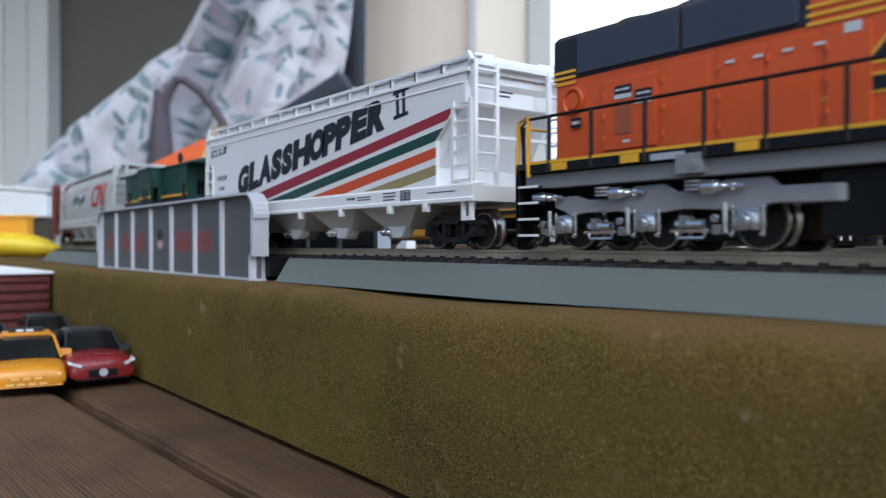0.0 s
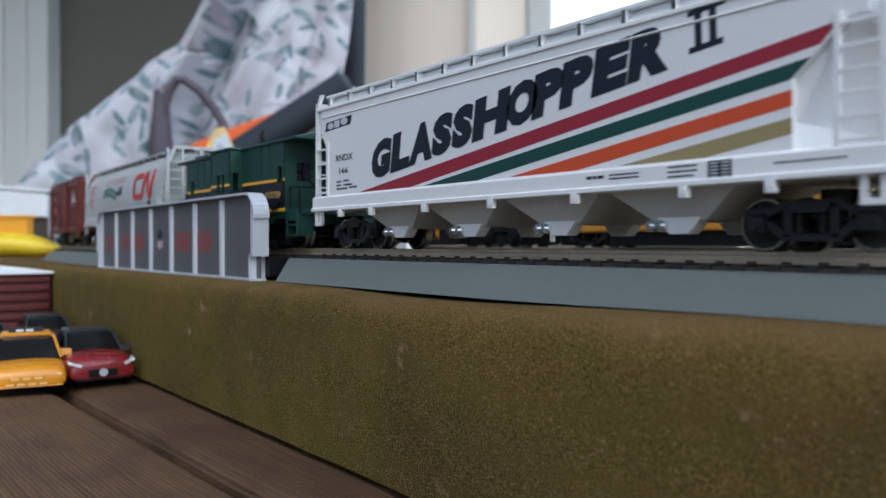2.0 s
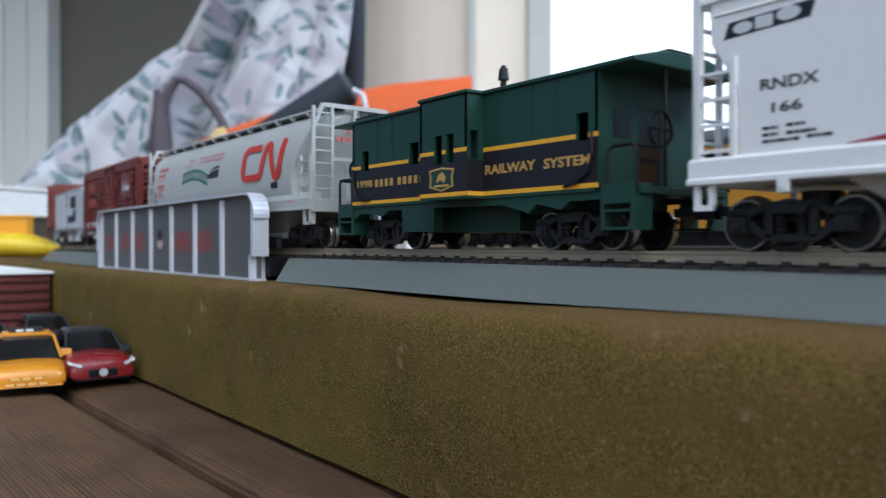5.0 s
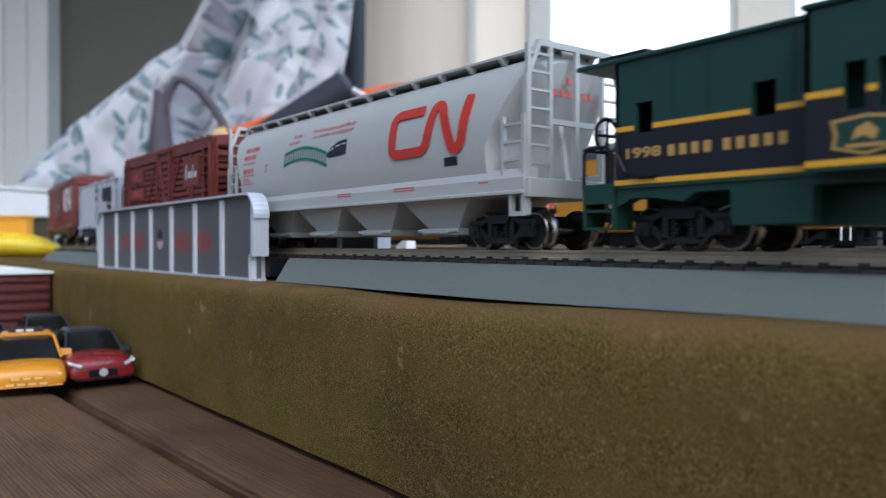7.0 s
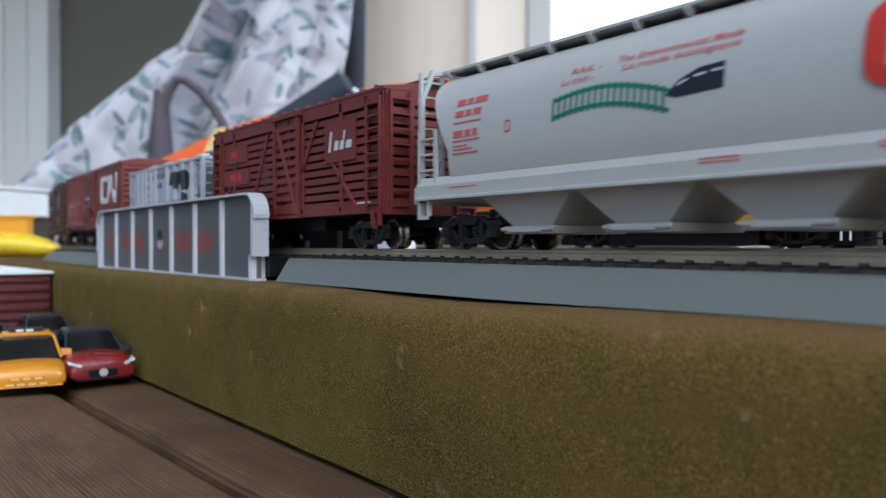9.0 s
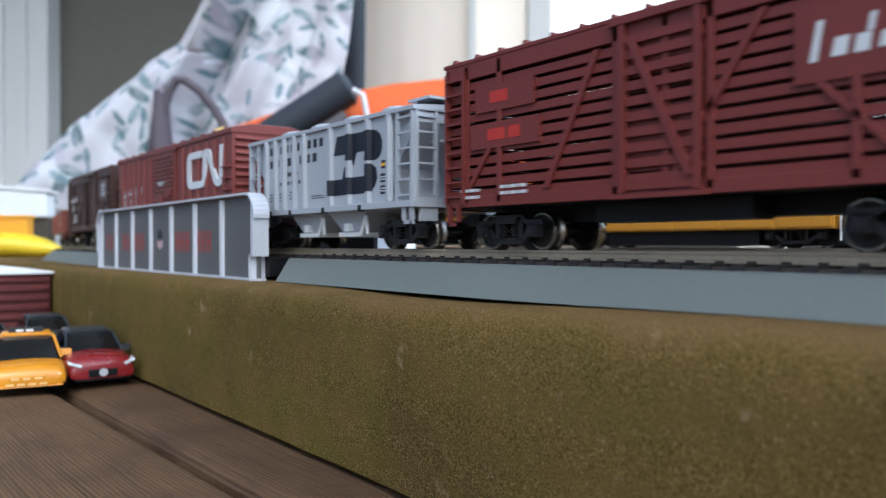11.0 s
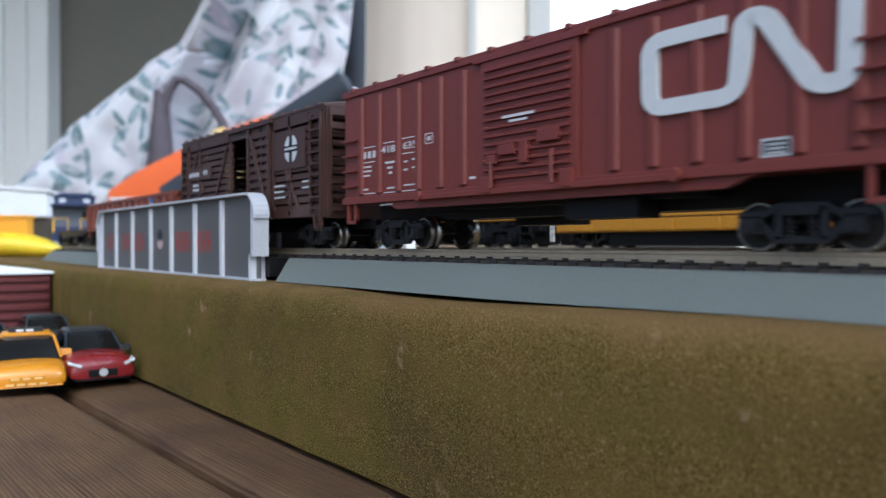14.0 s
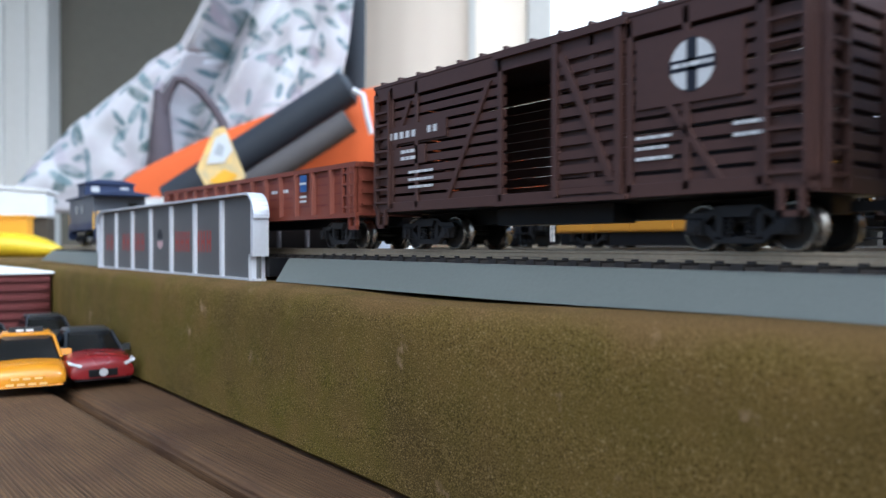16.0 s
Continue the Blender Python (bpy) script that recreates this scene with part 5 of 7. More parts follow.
        for i in range(11):
            if first is None:
                first = part("slat", Shape().prism([(a, -half), (b, -half), (b, half - 0.25), ((a + b) / 2, half), (a, half - 0.25)], -HW, HW), mat, end, at=(0, 0, z0 + 2.6))
            else:
                ob = new("slat", first.data)
                ob.parent, ob.location = end, (0, 0, (z0 + 2.6 + i * 3.2) * MM)
        for k in (-1, 1):
            aa, bb = sorted((k * 9.4, k * 16.8))
            ladder("end_ladder", c, mat, aa, bb, x + e * 1.6, z0 - 1, 49.6, 8, along_x=False, rail=0.45)
            aa, bb = sorted((x - e * 1.0, x - e * 8.4))
            ladder("side_ladder", c, mat, aa, bb, k * (HW + 1.2), z0, 48, 9, rail=0.4)
            stirrup(c, mat, x - e * 3.8, k * (HW + 0.6), 6.4, z0, 5.0)
        coupler(c, e * (L - 2), e)
        freight_truck(c, e * (L - 18.5), 19.5, 4.9)
    return c


def santa_car():
    br = [((-16, 44), (-34, 14)), ((-52, 44), (-60, 30)), ((37, 34), (52, 14))]
    c = stock_car("brown_stock_car", -1270.8, STOCK_BROWN, "dark brown slatted stock car with an open door", 70.3, (-10.6, 8.0), br)
    y = -HW - 0.75
    part("emblem_board", Shape().box(32, 57, -HW - 0.72, -HW + 0.2, 29.8, 44), STOCK_BROWN, c, "plain board")
    n = 28
    def disc(r, cx=45.8, cz=37.2):
        return [(cx + r * math.cos(i * 2 * math.pi / n), cz + r * math.sin(i * 2 * math.pi / n)) for i in range(n)]
    decal("emblem_disc", [disc(5.2)], WHITE_INK, c, y, "white round emblem")
    decal("emblem_cross", [rect(44.6, 47.0, 31.9, 42.5), rect(40.5, 51.1, 36.0, 38.4)], INK, c, y - 0.08, "black cross")
    decal("emblem_script", bars([(41.2, 50.6, 36.8, 0.9)]), WHITE_INK, c, y - 0.16)
    part("letter_board", Shape().box(-66, -34, -HW - 0.72, -HW + 0.2, 31.8, 37.0), STOCK_BROWN, c)
    part("letter_board", Shape().box(-60, -44, -HW - 0.7, -HW + 0.2, 25.2, 30.6), STOCK_BROWN, c)
    letter_blocks(-62.6, -47.4, 33.2, 35.2, 5, WHITE_INK, "name_blocks", c, y, "white name as plain blocks")
    letter_blocks(-42.6, -37.0, 33.6, 35.6, 2, WHITE_INK, "name_blocks", c, y, "white name as plain blocks")
    decal("small_writing", bars([(-56, -49, 28.6, 1.0), (-56, -48.6, 26.6, 1.0), (-52, -40, 22.4, 0.8), (-52, -40, 20.2, 0.8), (-52, -40, 18.0, 0.8), (32, 41, 23.4, 0.7), (32, 40, 21.2, 0.7), (32, 41, 19.0, 0.7), (55, 62, 24.0, 0.7), (55, 62, 21.8, 0.7)]), WHITE_INK, c, y, "white data writing as bars")
    return c


def red_stock_car():
    br = [((-14, 45), (-30, 15)), ((26, 45), (6, 15)), ((36, 30), (52, 14)), ((-46, 32), (-60, 15))]
    c = stock_car("maroon_stock_car", -789.4, STOCK_RED, "maroon slatted stock car with worn white lettering", 68.8, (-7.6, -7.0), br)
    y = -HW - 0.75
    for a, b, p, q in ((32, 52, 29.5, 43.0), (-56, -34, 36, 42.6), (-58, -32, 26.5, 33)):
        part("letter_board", Shape().box(a, b, -HW - 0.72, -HW + 0.2, p, q), STOCK_RED, c, "plain board for lettering")
    decal("script_emblem", [[(34.8, 33), (36.2, 33), (37.4, 40), (36.2, 40)], [(38.6, 33.4), (41.2, 33.4), (41.8, 36.6), (39.4, 36.6)], [(42.4, 33.4), (45.0, 33.4), (45.4, 36.4), (43.0, 36.4)], [(44.6, 36.6), (45.6, 36.6), (46.2, 39.6), (45.2, 39.6)], [(46.4, 33.6), (49.8, 33.6), (50.2, 36.2), (47, 36.2)]], WHITE_INK, c, y, "worn white script emblem")
    decal("owner_mark", bars([(-50, -42.4, 38, 3.0), (-51, -38, 28.4, 3.0)]), BRIGHT_RED, c, y, "red owner lettering as bars")
    decal("small_writing", bars([(-62, -54, 15.4, 0.8), (-62, -54, 13.6, 0.8), (-46, -36, 15.8, 0.8), (-46, -36, 14.2, 0.8), (54, 62, 14.6, 0.6)]), WHITE_INK, c, y - 0.1)
    return c


def ribbed_hopper():
    c = rail_car("ribbed_hopper", "light blue-grey ribbed two-bay hopper with black block emblem", "freight car", -932.3, 42)
    L, y = 58.7, -HW
    part("body", Shape().prism([(-45.5, 42.0), (-45.5, 34), (-41.8, 28), (-41.8, 14), (46, 14), (46, 42)], -HW, HW), PALE_BLUE_GREY, c, "blue-grey side sheets", bevel=0.2)
    part("slope_sheet", Shape().prism([(-58, 42), (-58, 38), (-34, 12), (34, 12), (58, 38), (58, 42)], -HW + 1.5, HW - 1.5), PALE_BLUE_GREY, c, "sloping end sheets")
    part("top_rail", Shape().box(-L, L, -HW - 1.0, HW + 1.0, 41.4, 42.8).prism([(-HW, 42.8), (HW, 42.8), (0, 44.4)], -L, L, "x"), PALE_BLUE_GREY, c, "roof and top rail", bevel=0.15)
    for x in (-41.2, -26.0, -10.0, 3.6 - 12.6, 9.2, 21.4, 33.4, 45.4):
        if x == 3.6 - 12.6:
            continue
        for k in (-1, 1):
            y0, y1 = sorted((k * HW, k * (HW + 1.5)))
            part("side_rib", Shape().prism([(x - 1.3, k * HW), (x + 1.3, k * HW), (x + 0.8, k * (HW + 1.5)), (x - 0.8, k * (HW + 1.5))], 14.6, 41.4, "z"), PALE_BLUE_GREY, c, bevel=0.2)
    for k in (-1, 1):
        for x in (-33.4, -17.6):
            part("side_rib", Shape().prism([(x - 1.2, k * HW), (x + 1.2, k * HW), (x + 0.8, k * (HW + 1.5)), (x - 0.8, k * (HW + 1.5))], 14.6, 41.4, "z"), PALE_BLUE_GREY, c, bevel=0.2)
    for k in (-1, 1):
        y0, y1 = sorted((k * (HW - 2), k * (HW + 1.4)))
        part("side_sill", Shape().box(-L, L, y0, y1, 12.6, 14.6), PALE_BLUE_GREY, c, bevel=0.15)
    for e in (-1, 1):
        a, b = sorted((e * L, e * (L - 2)))
        p, q = sorted((e * L, e * 34))
        part("end_sill", Shape().box(a + 0.1, b - 0.1, -HW, HW, 12.5, 15.6).box(p, q, -HW, HW, 12.5, 13.3), PALE_BLUE_GREY, c, bevel=0.15)
    for a in (-37, -20.6, 4.4, 28.6):
        part("sill_clip", Shape().box(a, a + 1.7, -HW - 1.7, -HW, 12.2, 14.2), BLACK, c, "black clip")
    for x in (-14.5, 14.5):
        s = Shape().loft([[(x - 13, -15.5, 13), (x + 13, -15.5, 13), (x + 13, 15.5, 13), (x - 13, 15.5, 13)], [(x - 5.5, -13.5, 5.6), (x + 6.5, -13.5, 5.6), (x + 6.5, 13.5, 5.6), (x - 5.5, 13.5, 5.6)]])
        bay = part("hopper_bay", s, PALE_BLUE_GREY, c, "blue-grey discharge bay")
        part("discharge_gate", Shape().box(x - 7, x + 8, -14.6, 14.6, 4.2, 5.6).rod((x + 8, -14.6, 5), (x + 11, -14.6, 11), 0.7, 6).rod((x + 11, -14.6, 11), (x + 12, -14.6, 5), 0.6, 6).box(x - 2, x + 1.5, -15.4, -13.6, 6, 8.6), WHITE, bay, "pale gate with lever")
    for i in range(4):
        x = -36 + i * 24
        for yy in (-8, 8):
            part("roof_hatch", Shape().rod((x, yy, 42.6), (x, yy, 45.0), 6.0, 18).rod((x, yy, 45.0), (x, yy, 45.8), 5.2, 18, 4.4).rod((x - 6, yy, 45.4), (x + 6, yy, 45.4), 0.5, 6), PALE_BLUE_GREY, c, "round roof hatch", smooth=True)
    part("roof_walk", Shape().box(-L - 3, L + 1, -2.8, 2.8, 46.0, 46.8).box(L - 10, L + 1, -14, 14, 45.0, 45.8).box(L - 8, L - 7, -12, 12, 42.5, 45.2), PALE_BLUE_GREY, c, "grey roof walk")
    for e in (-1, 1):
        x = e * (L - 0.6)
        for k in (-1, 1):
            yy = k * (HW + 0.2)
            part("corner_post", Shape().box(min(x, x - e * 1.6), max(x, x - e * 1.6), min(yy, yy - k * 1.6), max(yy, yy - k * 1.6), 13, 42), PALE_BLUE_GREY, c)
            a, b = sorted((x - e * 0.8, x - e * 8.4))
            ladder("side_ladder", c, PALE_BLUE_GREY, a, b, yy, 14, 42, 6 if e > 0 else 3)
            a, b = sorted((yy - k * 0.8, yy - k * 8))
            ladder("end_ladder", c, PALE_BLUE_GREY, a, b, x, 14, 42, 6, along_x=False)
            stirrup(c, PALE_BLUE_GREY, x - e * 3.0, yy, 7.6, 13, 5)
            part("step_plate", Shape().box(min(x, x - e * 1), max(x, x - e * 1), *sorted((k * 9.5, k * 16)), 8.5, 13.4), PALE_BLUE_GREY, c)
        part("end_shelf", Shape().box(min(x, x - e * 7), max(x, x - e * 7), -9, 16, 32.4, 33.2).rod((x - e * 2, 12, 33), (x - e * 2, 12, 40), 3.4, 12), PALE_BLUE_GREY, c)
        coupler(c, e * (L - 2), e)
        freight_truck(c, e * 43, 20.5, 5.0)
    # black block emblem of plain angular pieces
    up = [(12.4, 38.0), (35, 38.0), (37.6, 37.5), (39.6, 36.2), (40.8, 34.0), (40.6, 31.2), (39.4, 29.2), (37, 28.2), (32.4, 28.2), (33.2, 31.6), (25.4, 31.6), (23.6, 27.2), (18.6, 31.6), (10.4, 31.6)]
    dn = [(7.0, 18.0), (31, 18.0), (34.0, 18.4), (36.4, 19.8), (38.0, 22.4), (37.4, 25.6), (34.6, 27.2), (31.2, 27.2), (30.8, 23.6), (21.4, 23.6), (17.6, 27.6), (16.0, 23.4), (9.0, 23.4)]
    decal("block_emblem", [up, dn], INK, c, y - 0.02, "black angular block emblem")
    ribs = Shape()
    for x, spans in ((21.4, ((29.2, 38.0), (18.0, 23.6))), (33.4, ((28.2, 38.0), (18.4, 27.2))), (9.2, ((18.0, 23.4),))):
        for za, zb in spans:
            ribs.prism([(x - 1.42, -HW - 0.02), (x + 1.42, -HW - 0.02), (x + 0.9, -HW - 1.57), (x - 0.9, -HW - 1.57)], za, zb, "z")
    part("emblem_on_rib", ribs, INK, c, "black paint across the ribs")
    letter_blocks(-39.6, 4.6, 36.0, 39.0, 10, INK, "name_blocks", c, y, "black name as plain blocks")
    letter_blocks(-39.6, 0.2, 31.0, 34.0, 8, INK, "name_blocks", c, y, "black name as plain blocks")
    letter_blocks(-24.6, -14, 27.0, 28.6, 2, INK, "mark_blocks", c, y, "reporting mark as plain blocks")
    letter_blocks(-31.0, -13, 23.8, 25.2, 6, INK, "number_blocks", c, y, "car number as plain blocks")
    decal("small_writing", bars([(-40, -35.4, 20.4, 0.5), (-40, -35.4, 19.2, 0.5), (-40, -36, 18, 0.5), (-31, -27, 20.4, 0.5), (-31, -27, 19.2, 0.5), (-31, -27, 18.0, 0.5), (-23, -19.2, 20.8, 0.5), (-23, -19.2, 19.6, 0.5), (-23, -19.2, 18.4, 0.5), (-6, 3, 18.6, 0.3), (-6, 4.5, 17.8, 0.3)]), INK, c, y)
    decal("yellow_label", [rect(40.2, 43.0, 25.2, 27.8)], INK, c, y, "small black label")
    decal("label_stripe", [rect(40.2, 43.0, 25.9, 26.9)], YELLOW, c, y - 0.08, "yellow stripe")
    for z in (20.9, 17.2):
        decal("black_label", [rect(39.6, 43.2, z, z + 2.75)], INK, c, y)
    decal("label_lines", bars([(40.0, 42.8, 22.4, 0.4), (40.0, 42.8, 21.6, 0.4), (40.0, 42.8, 18.8, 0.4), (40.0, 42.8, 18.0, 0.4)]), WHITE_INK, c, y - 0.08)
    return c


def plug_boxcar():
    c = rail_car("boxcar", "oxide red ribbed boxcar with white looped emblem", "freight car", -1097.9, 66)
    L, y = 88.8, -HW
    part("body", Shape().box(-L, L, -HW, HW, 15.0, 50.6), BOX_RED, c, "oxide red body", bevel=0.4)
    part("roof", Shape().prism([(-HW - 0.7, 49.8), (HW + 0.7, 49.8), (HW + 0.7, 52.0), (9, 54.2), (-9, 54.2), (-HW - 0.7, 52.0)], -L - 0.5, L + 0.5, "x"), BOX_RED, c, "roof with ribs", bevel=0.25)
    s = Shape()
    for i in range(13):
        x = -L + 6 + i * 13.8
        s.box(x - 0.9, x + 0.9, -HW - 1.0, HW + 1.0, 51.4, 52.6)
        s.prism([(-HW - 0.4, 52.0), (-9, 54.6), (9, 54.6), (HW + 0.4, 52.0)], x - 0.7, x + 0.7, "x")
    part("roof_ribs", s, BOX_RED, c)
    for k in (-1, 1):
        f = k * HW
        for x in (-78, -67.5, -57, -46.5, -36, -25.5, 27, 37.5, 48, 58.5, 69, 79.5):
            part("side_rib", Shape().prism([(x - 1.5, f), (x + 1.5, f), (x + 0.9, f + k * 0.9), (x - 0.9, f + k * 0.9)], 17.6, 48.6, "z"), BOX_RED, c, bevel=0.15)
        d = Shape().box(-17.2, 17.0, *sorted((f, f + k * 0.9)), 15.6, 49.2)
        door = part("plug_door", d, BOX_RED, c, "sliding plug door with horizontal ribs", bevel=0.2)
        for i in range(14):
            z = 18.6 + i * 2.15
            part("door_rib", Shape().prism([(f + k * 0.8, z - 0.65), (f + k * 0.8, z + 0.65), (f + k * 1.7, z + 0.25), (f + k * 1.7, z - 0.35)], -15.4, 15.0, "x"), BOX_RED, door)
        for x in (-12, 9.5):
            part("lock_rod", Shape().rod((x, f + k * 1.9, 16), (x, f + k * 1.9, 24), 0.55, 6), BOX_RED, door)
        for a, b, p, q in ((-9, -3, 24, 26.6), (-1.4, 1.4, 21.5, 27), (5, 12, 26, 29), (-13.6, -10, 22, 24.4), (-15.8, -12.2, 14.8, 19), (12.4, 16, 14.8, 19)):
            part("latch", Shape().box(a, b, *sorted((f + k * 0.7, f + k * 2.3)), p, q), BOX_RED, door, bevel=0.15)
        rail = Shape().box(-44, 44, *sorted((f, f + k * 2.0)), 14.4, 15.8).box(-20, 20, *sorted((f, f + k * 1.4)), 49.0, 50.4)
        rail.prism([(-L, 14.6), (L, 14.6), (L, 16.8), (-L, 16.8)], *sorted((f + k * 0.1, f + k * 1.0)))
        rail.prism([(-66, 15), (-58, 12.2), (54, 12.2), (62, 15)], *sorted((f - k * 2, f)))
        for x in (44, -44):
            rail.rod((x, f + k * 0.4, 15.4), (x, f + k * 2.6, 15.4), 1.5, 10)
        part("door_rail", rail, BOX_RED, c, "door rails and side sill", bevel=0.12)
        for e in (-1, 1):
            for z in (20.5, 25.5, 30.5, 35.4):
                part("grab_iron", Shape().box(*sorted((e * (L - 0.6), e * (L - 9.6))), *sorted((f + k * 0.4, f + k * 1.5)), z - 0.3, z + 0.3), BOX_RED, c)
            stirrup(c, BOX_RED, e * (L - 5.2), f, 8.2, 15, 5.6)
    for e in (-1, 1):
        x = e * L
        s = Shape()
        for i in range(6):
            z = 31.5 + i * 3.2
            s.prism([(x, z - 1.2), (x + e * 1.2, z - 0.3), (x + e * 1.2, z + 0.3), (x, z + 1.2)], -HW + 1.4, HW - 1.4)
        for i in range(4):
            z = 17.5 + i * 3.3
            s.prism([(x, z - 1.2), (x + e * 1.0, z - 0.3), (x + e * 1.0, z + 0.3), (x, z + 1.2)], -HW + 1.4, -4).prism([(x, z - 1.2), (x + e * 1.0, z - 0.3), (x + e * 1.0, z + 0.3), (x, z + 1.2)], 5, HW - 1.4)
        part("end_ribs", s, BOX_RED, c, "pressed end ribs", bevel=0.25)
        w = Shape().path([(x + e * 3, 1 + 3.4 * math.cos(i * math.pi / 8), 31 + 3.4 * math.sin(i * math.pi / 8)) for i in range(17)], 0.45).rod((x, 1, 31), (x + e * 3, 1, 31), 0.5, 6).rod((x + e * 3, -2.4, 31), (x + e * 3, 4.4, 31), 0.35, 6).box(*sorted((x, x + e * 2.2)), -1, 3, 25, 28)
        part("brake_wheel", w, STEEL, c, "small brake wheel")
        coupler(c, e * (L - 2), e)
        freight_truck(c, e * 66, 19.8, 4.9)
    part("underframe", Shape().box(-L + 2, L - 2, -5, 5, 9, 15).box(-50, 46, -12, 12, 11.4, 15).box(8, 30, -14, -6, 7.5, 12).box(-30, -8, 5, 13, 7, 12), BLACK, c, "black underframe")
    squeeze = 0.8
    line = bent([(x * squeeze, z) for x, z in ((54.6, 43.5), (36.9, 43.5), (37.1, 29.5), (57.2, 29.5), (58.6, 43.6), (62.6, 43.6), (72.2, 29.0), (78.0, 29.0), (78.5, 45.6))], 3.2)
    decal("emblem", [[(x / squeeze, z) for x, z in poly] for poly in band(line, 3.3)], WHITE_INK, c, y - 0.02, "white looped band emblem", thick=0.95)
    letter_blocks(-77.0, -68.6, 29.0, 31.2, 3, WHITE_INK, "mark_blocks", c, y, "reporting mark as plain blocks")
    lettering("number", "418", WHITE_INK, c, -65.0, -57.4, 29.6, 31.8, y - 0.95, weight=0.02, label="white number")
    lettering("number", "635", WHITE_INK, c, -54.4, -47.4, 30.0, 32.2, y - 0.1, weight=0.02, label="white number")
    decal("small_writing", bars([(-77, -72, 26, 0.6), (-77, -72, 24.6, 0.6), (-77, -73, 23.2, 0.6), (-77, -74, 18.8, 0.6), (-64, -59, 26.4, 0.7), (-63, -60, 24.8, 0.7), (-62, -60, 23.2, 0.7), (-63, -58, 18.6, 0.6), (-54, -52, 26, 0.6), (-54, -52, 23.6, 0.6), (-49.6, -47.6, 26.4, 0.6), (-49.6, -47.6, 24.0, 0.6), (-54, -47.6, 19.0, 0.5), (-67, -60, 13.6, 0.5), (-23, -20.4, 19, 0.7)]), WHITE_INK, c, y - 0.05)
    decal("writing_rules", [rect(-77.4, -70, 32.4, 32.7), rect(-77.4, -70, 27.6, 27.9), rect(-77.4, -70, 17.6, 17.9), rect(-65, -57, 32.8, 33.1), rect(-65, -57, 17.4, 17.7), rect(-55, -47, 33.2, 33.5), rect(-55, -47, 28.6, 28.9), rect(-55, -47, 17.4, 17.7)], WHITE_INK, c, y - 0.02)
    decal("small_square", band([(-43, 30.6), (-39.6, 30.6), (-39.6, 33.4), (-43, 33.4), (-43, 30.6)], 0.3) + [rect(-42, -40.6, 31.4, 32.6)], WHITE_INK, c, y)
    decal("data_plate", [rect(61.6, 67.6, 17.4, 20.8)], WHITE_INK, c, y)
    decal("data_plate_face", [rect(62.0, 67.2, 17.8, 20.4)], INK, c, y - 0.08)
    decal("data_lines", bars([(62.6, 66.6, 19.5, 0.35), (62.6, 66.6, 18.7, 0.35), (62.6, 66.6, 17.95, 0.35)]), WHITE_INK, c, y - 0.16)
    decal("door_stripe", [rect(-8, 3.6, 33.2, 33.9), rect(-5.4, 1.2, 32.0, 32.6)], WHITE_INK, c, y - 1.72)
    return c


def gondola():
    c = rail_car("gondola", "red-brown ribbed open gondola", "freight car", -1447.0, 70)
    L, y = 94.5, -HW
    for k in (-1, 1):
        f = k * HW
        part("side_sheet", Shape().prism([(f - k * 0.9, 11), (f, 11), (f + k * 1.2, 10.4), (f + k * 1.2, 12), (f, 12), (f, 27), (f + k * 1.2, 27), (f + k * 1.2, 28.6), (f - k * 1.0, 28.6), (f - k * 0.9, 27)], -L, L, "x"), GON_RED, c, "red-brown side sheet")
        part("end_sheet", Shape().prism([(k * (L - 1), 11), (k * L, 11), (k * L, 27), (k * (L + 1.2), 27), (k * (L + 1.2), 28.6), (k * (L - 1), 28.6)], -HW + 0.9, HW - 0.9), GON_RED, c, "red-brown end sheet")
    part("car_floor", Shape().box(-L, L, -HW + 0.9, HW - 0.9, 11, 12.2), GON_RED, c)
    for k in (-1, 1):
        f = k * HW
        for i in range(15):
            x = -L + 4 + i * (2 * L - 8) / 14
            part("side_rib", Shape().prism([(x - 1.3, f), (x + 1.3, f), (x + 0.8, f + k * 1.5), (x - 0.8, f + k * 1.5)], 11.5, 27.2, "z"), GON_RED, c)
    decal("slat_lines", [rect(-L + 6, L - 6, z, z + 0.5) for z in (15, 18.5, 22, 25)], STOCK_RED, c, y)
    decal("blue_mark", [rect(56.5, 61.5, 20.4, 26.4)], BLUE_INK, c, y - 1.5, "blue emblem patch")
    decal("mark_stripes", [rect(56.5, 61.5, 16.6, 17.4), rect(56.5, 61.5, 18.2, 19.0), rect(56.5, 61.5, 23, 23.8)], WHITE_INK, c, y - 1.58)
    decal("name_bars", bars([(-50, -18, 21, 2.2), (30, 44, 21, 1.2)]), WHITE_INK, c, y - 0.06)
    for e in (-1, 1):
        for k in (-1, 1):
            stirrup(c, GON_RED, e * (L - 3), k * HW, 6.4, 12, 5)
            ladder("side_ladder", c, GON_RED, *sorted((e * (L - 0.8), e * (L - 8))), k * (HW + 1), 12, 27, 4)
        g = Shape()
        for z in (15, 19, 23):
            g.box(*sorted((e * L, e * (L + 1.0))), -HW + 1, HW - 1, z - 0.6, z + 0.6)
        part("end_ribs", g, GON_RED, c)
        coupler(c, e * (L - 2), e)
        freight_truck(c, e * 72, 19.8, 4.9)
    part("underframe", Shape().box(-L + 2, L - 2, -5, 5, 7.5, 11), BLACK, c)
    return c


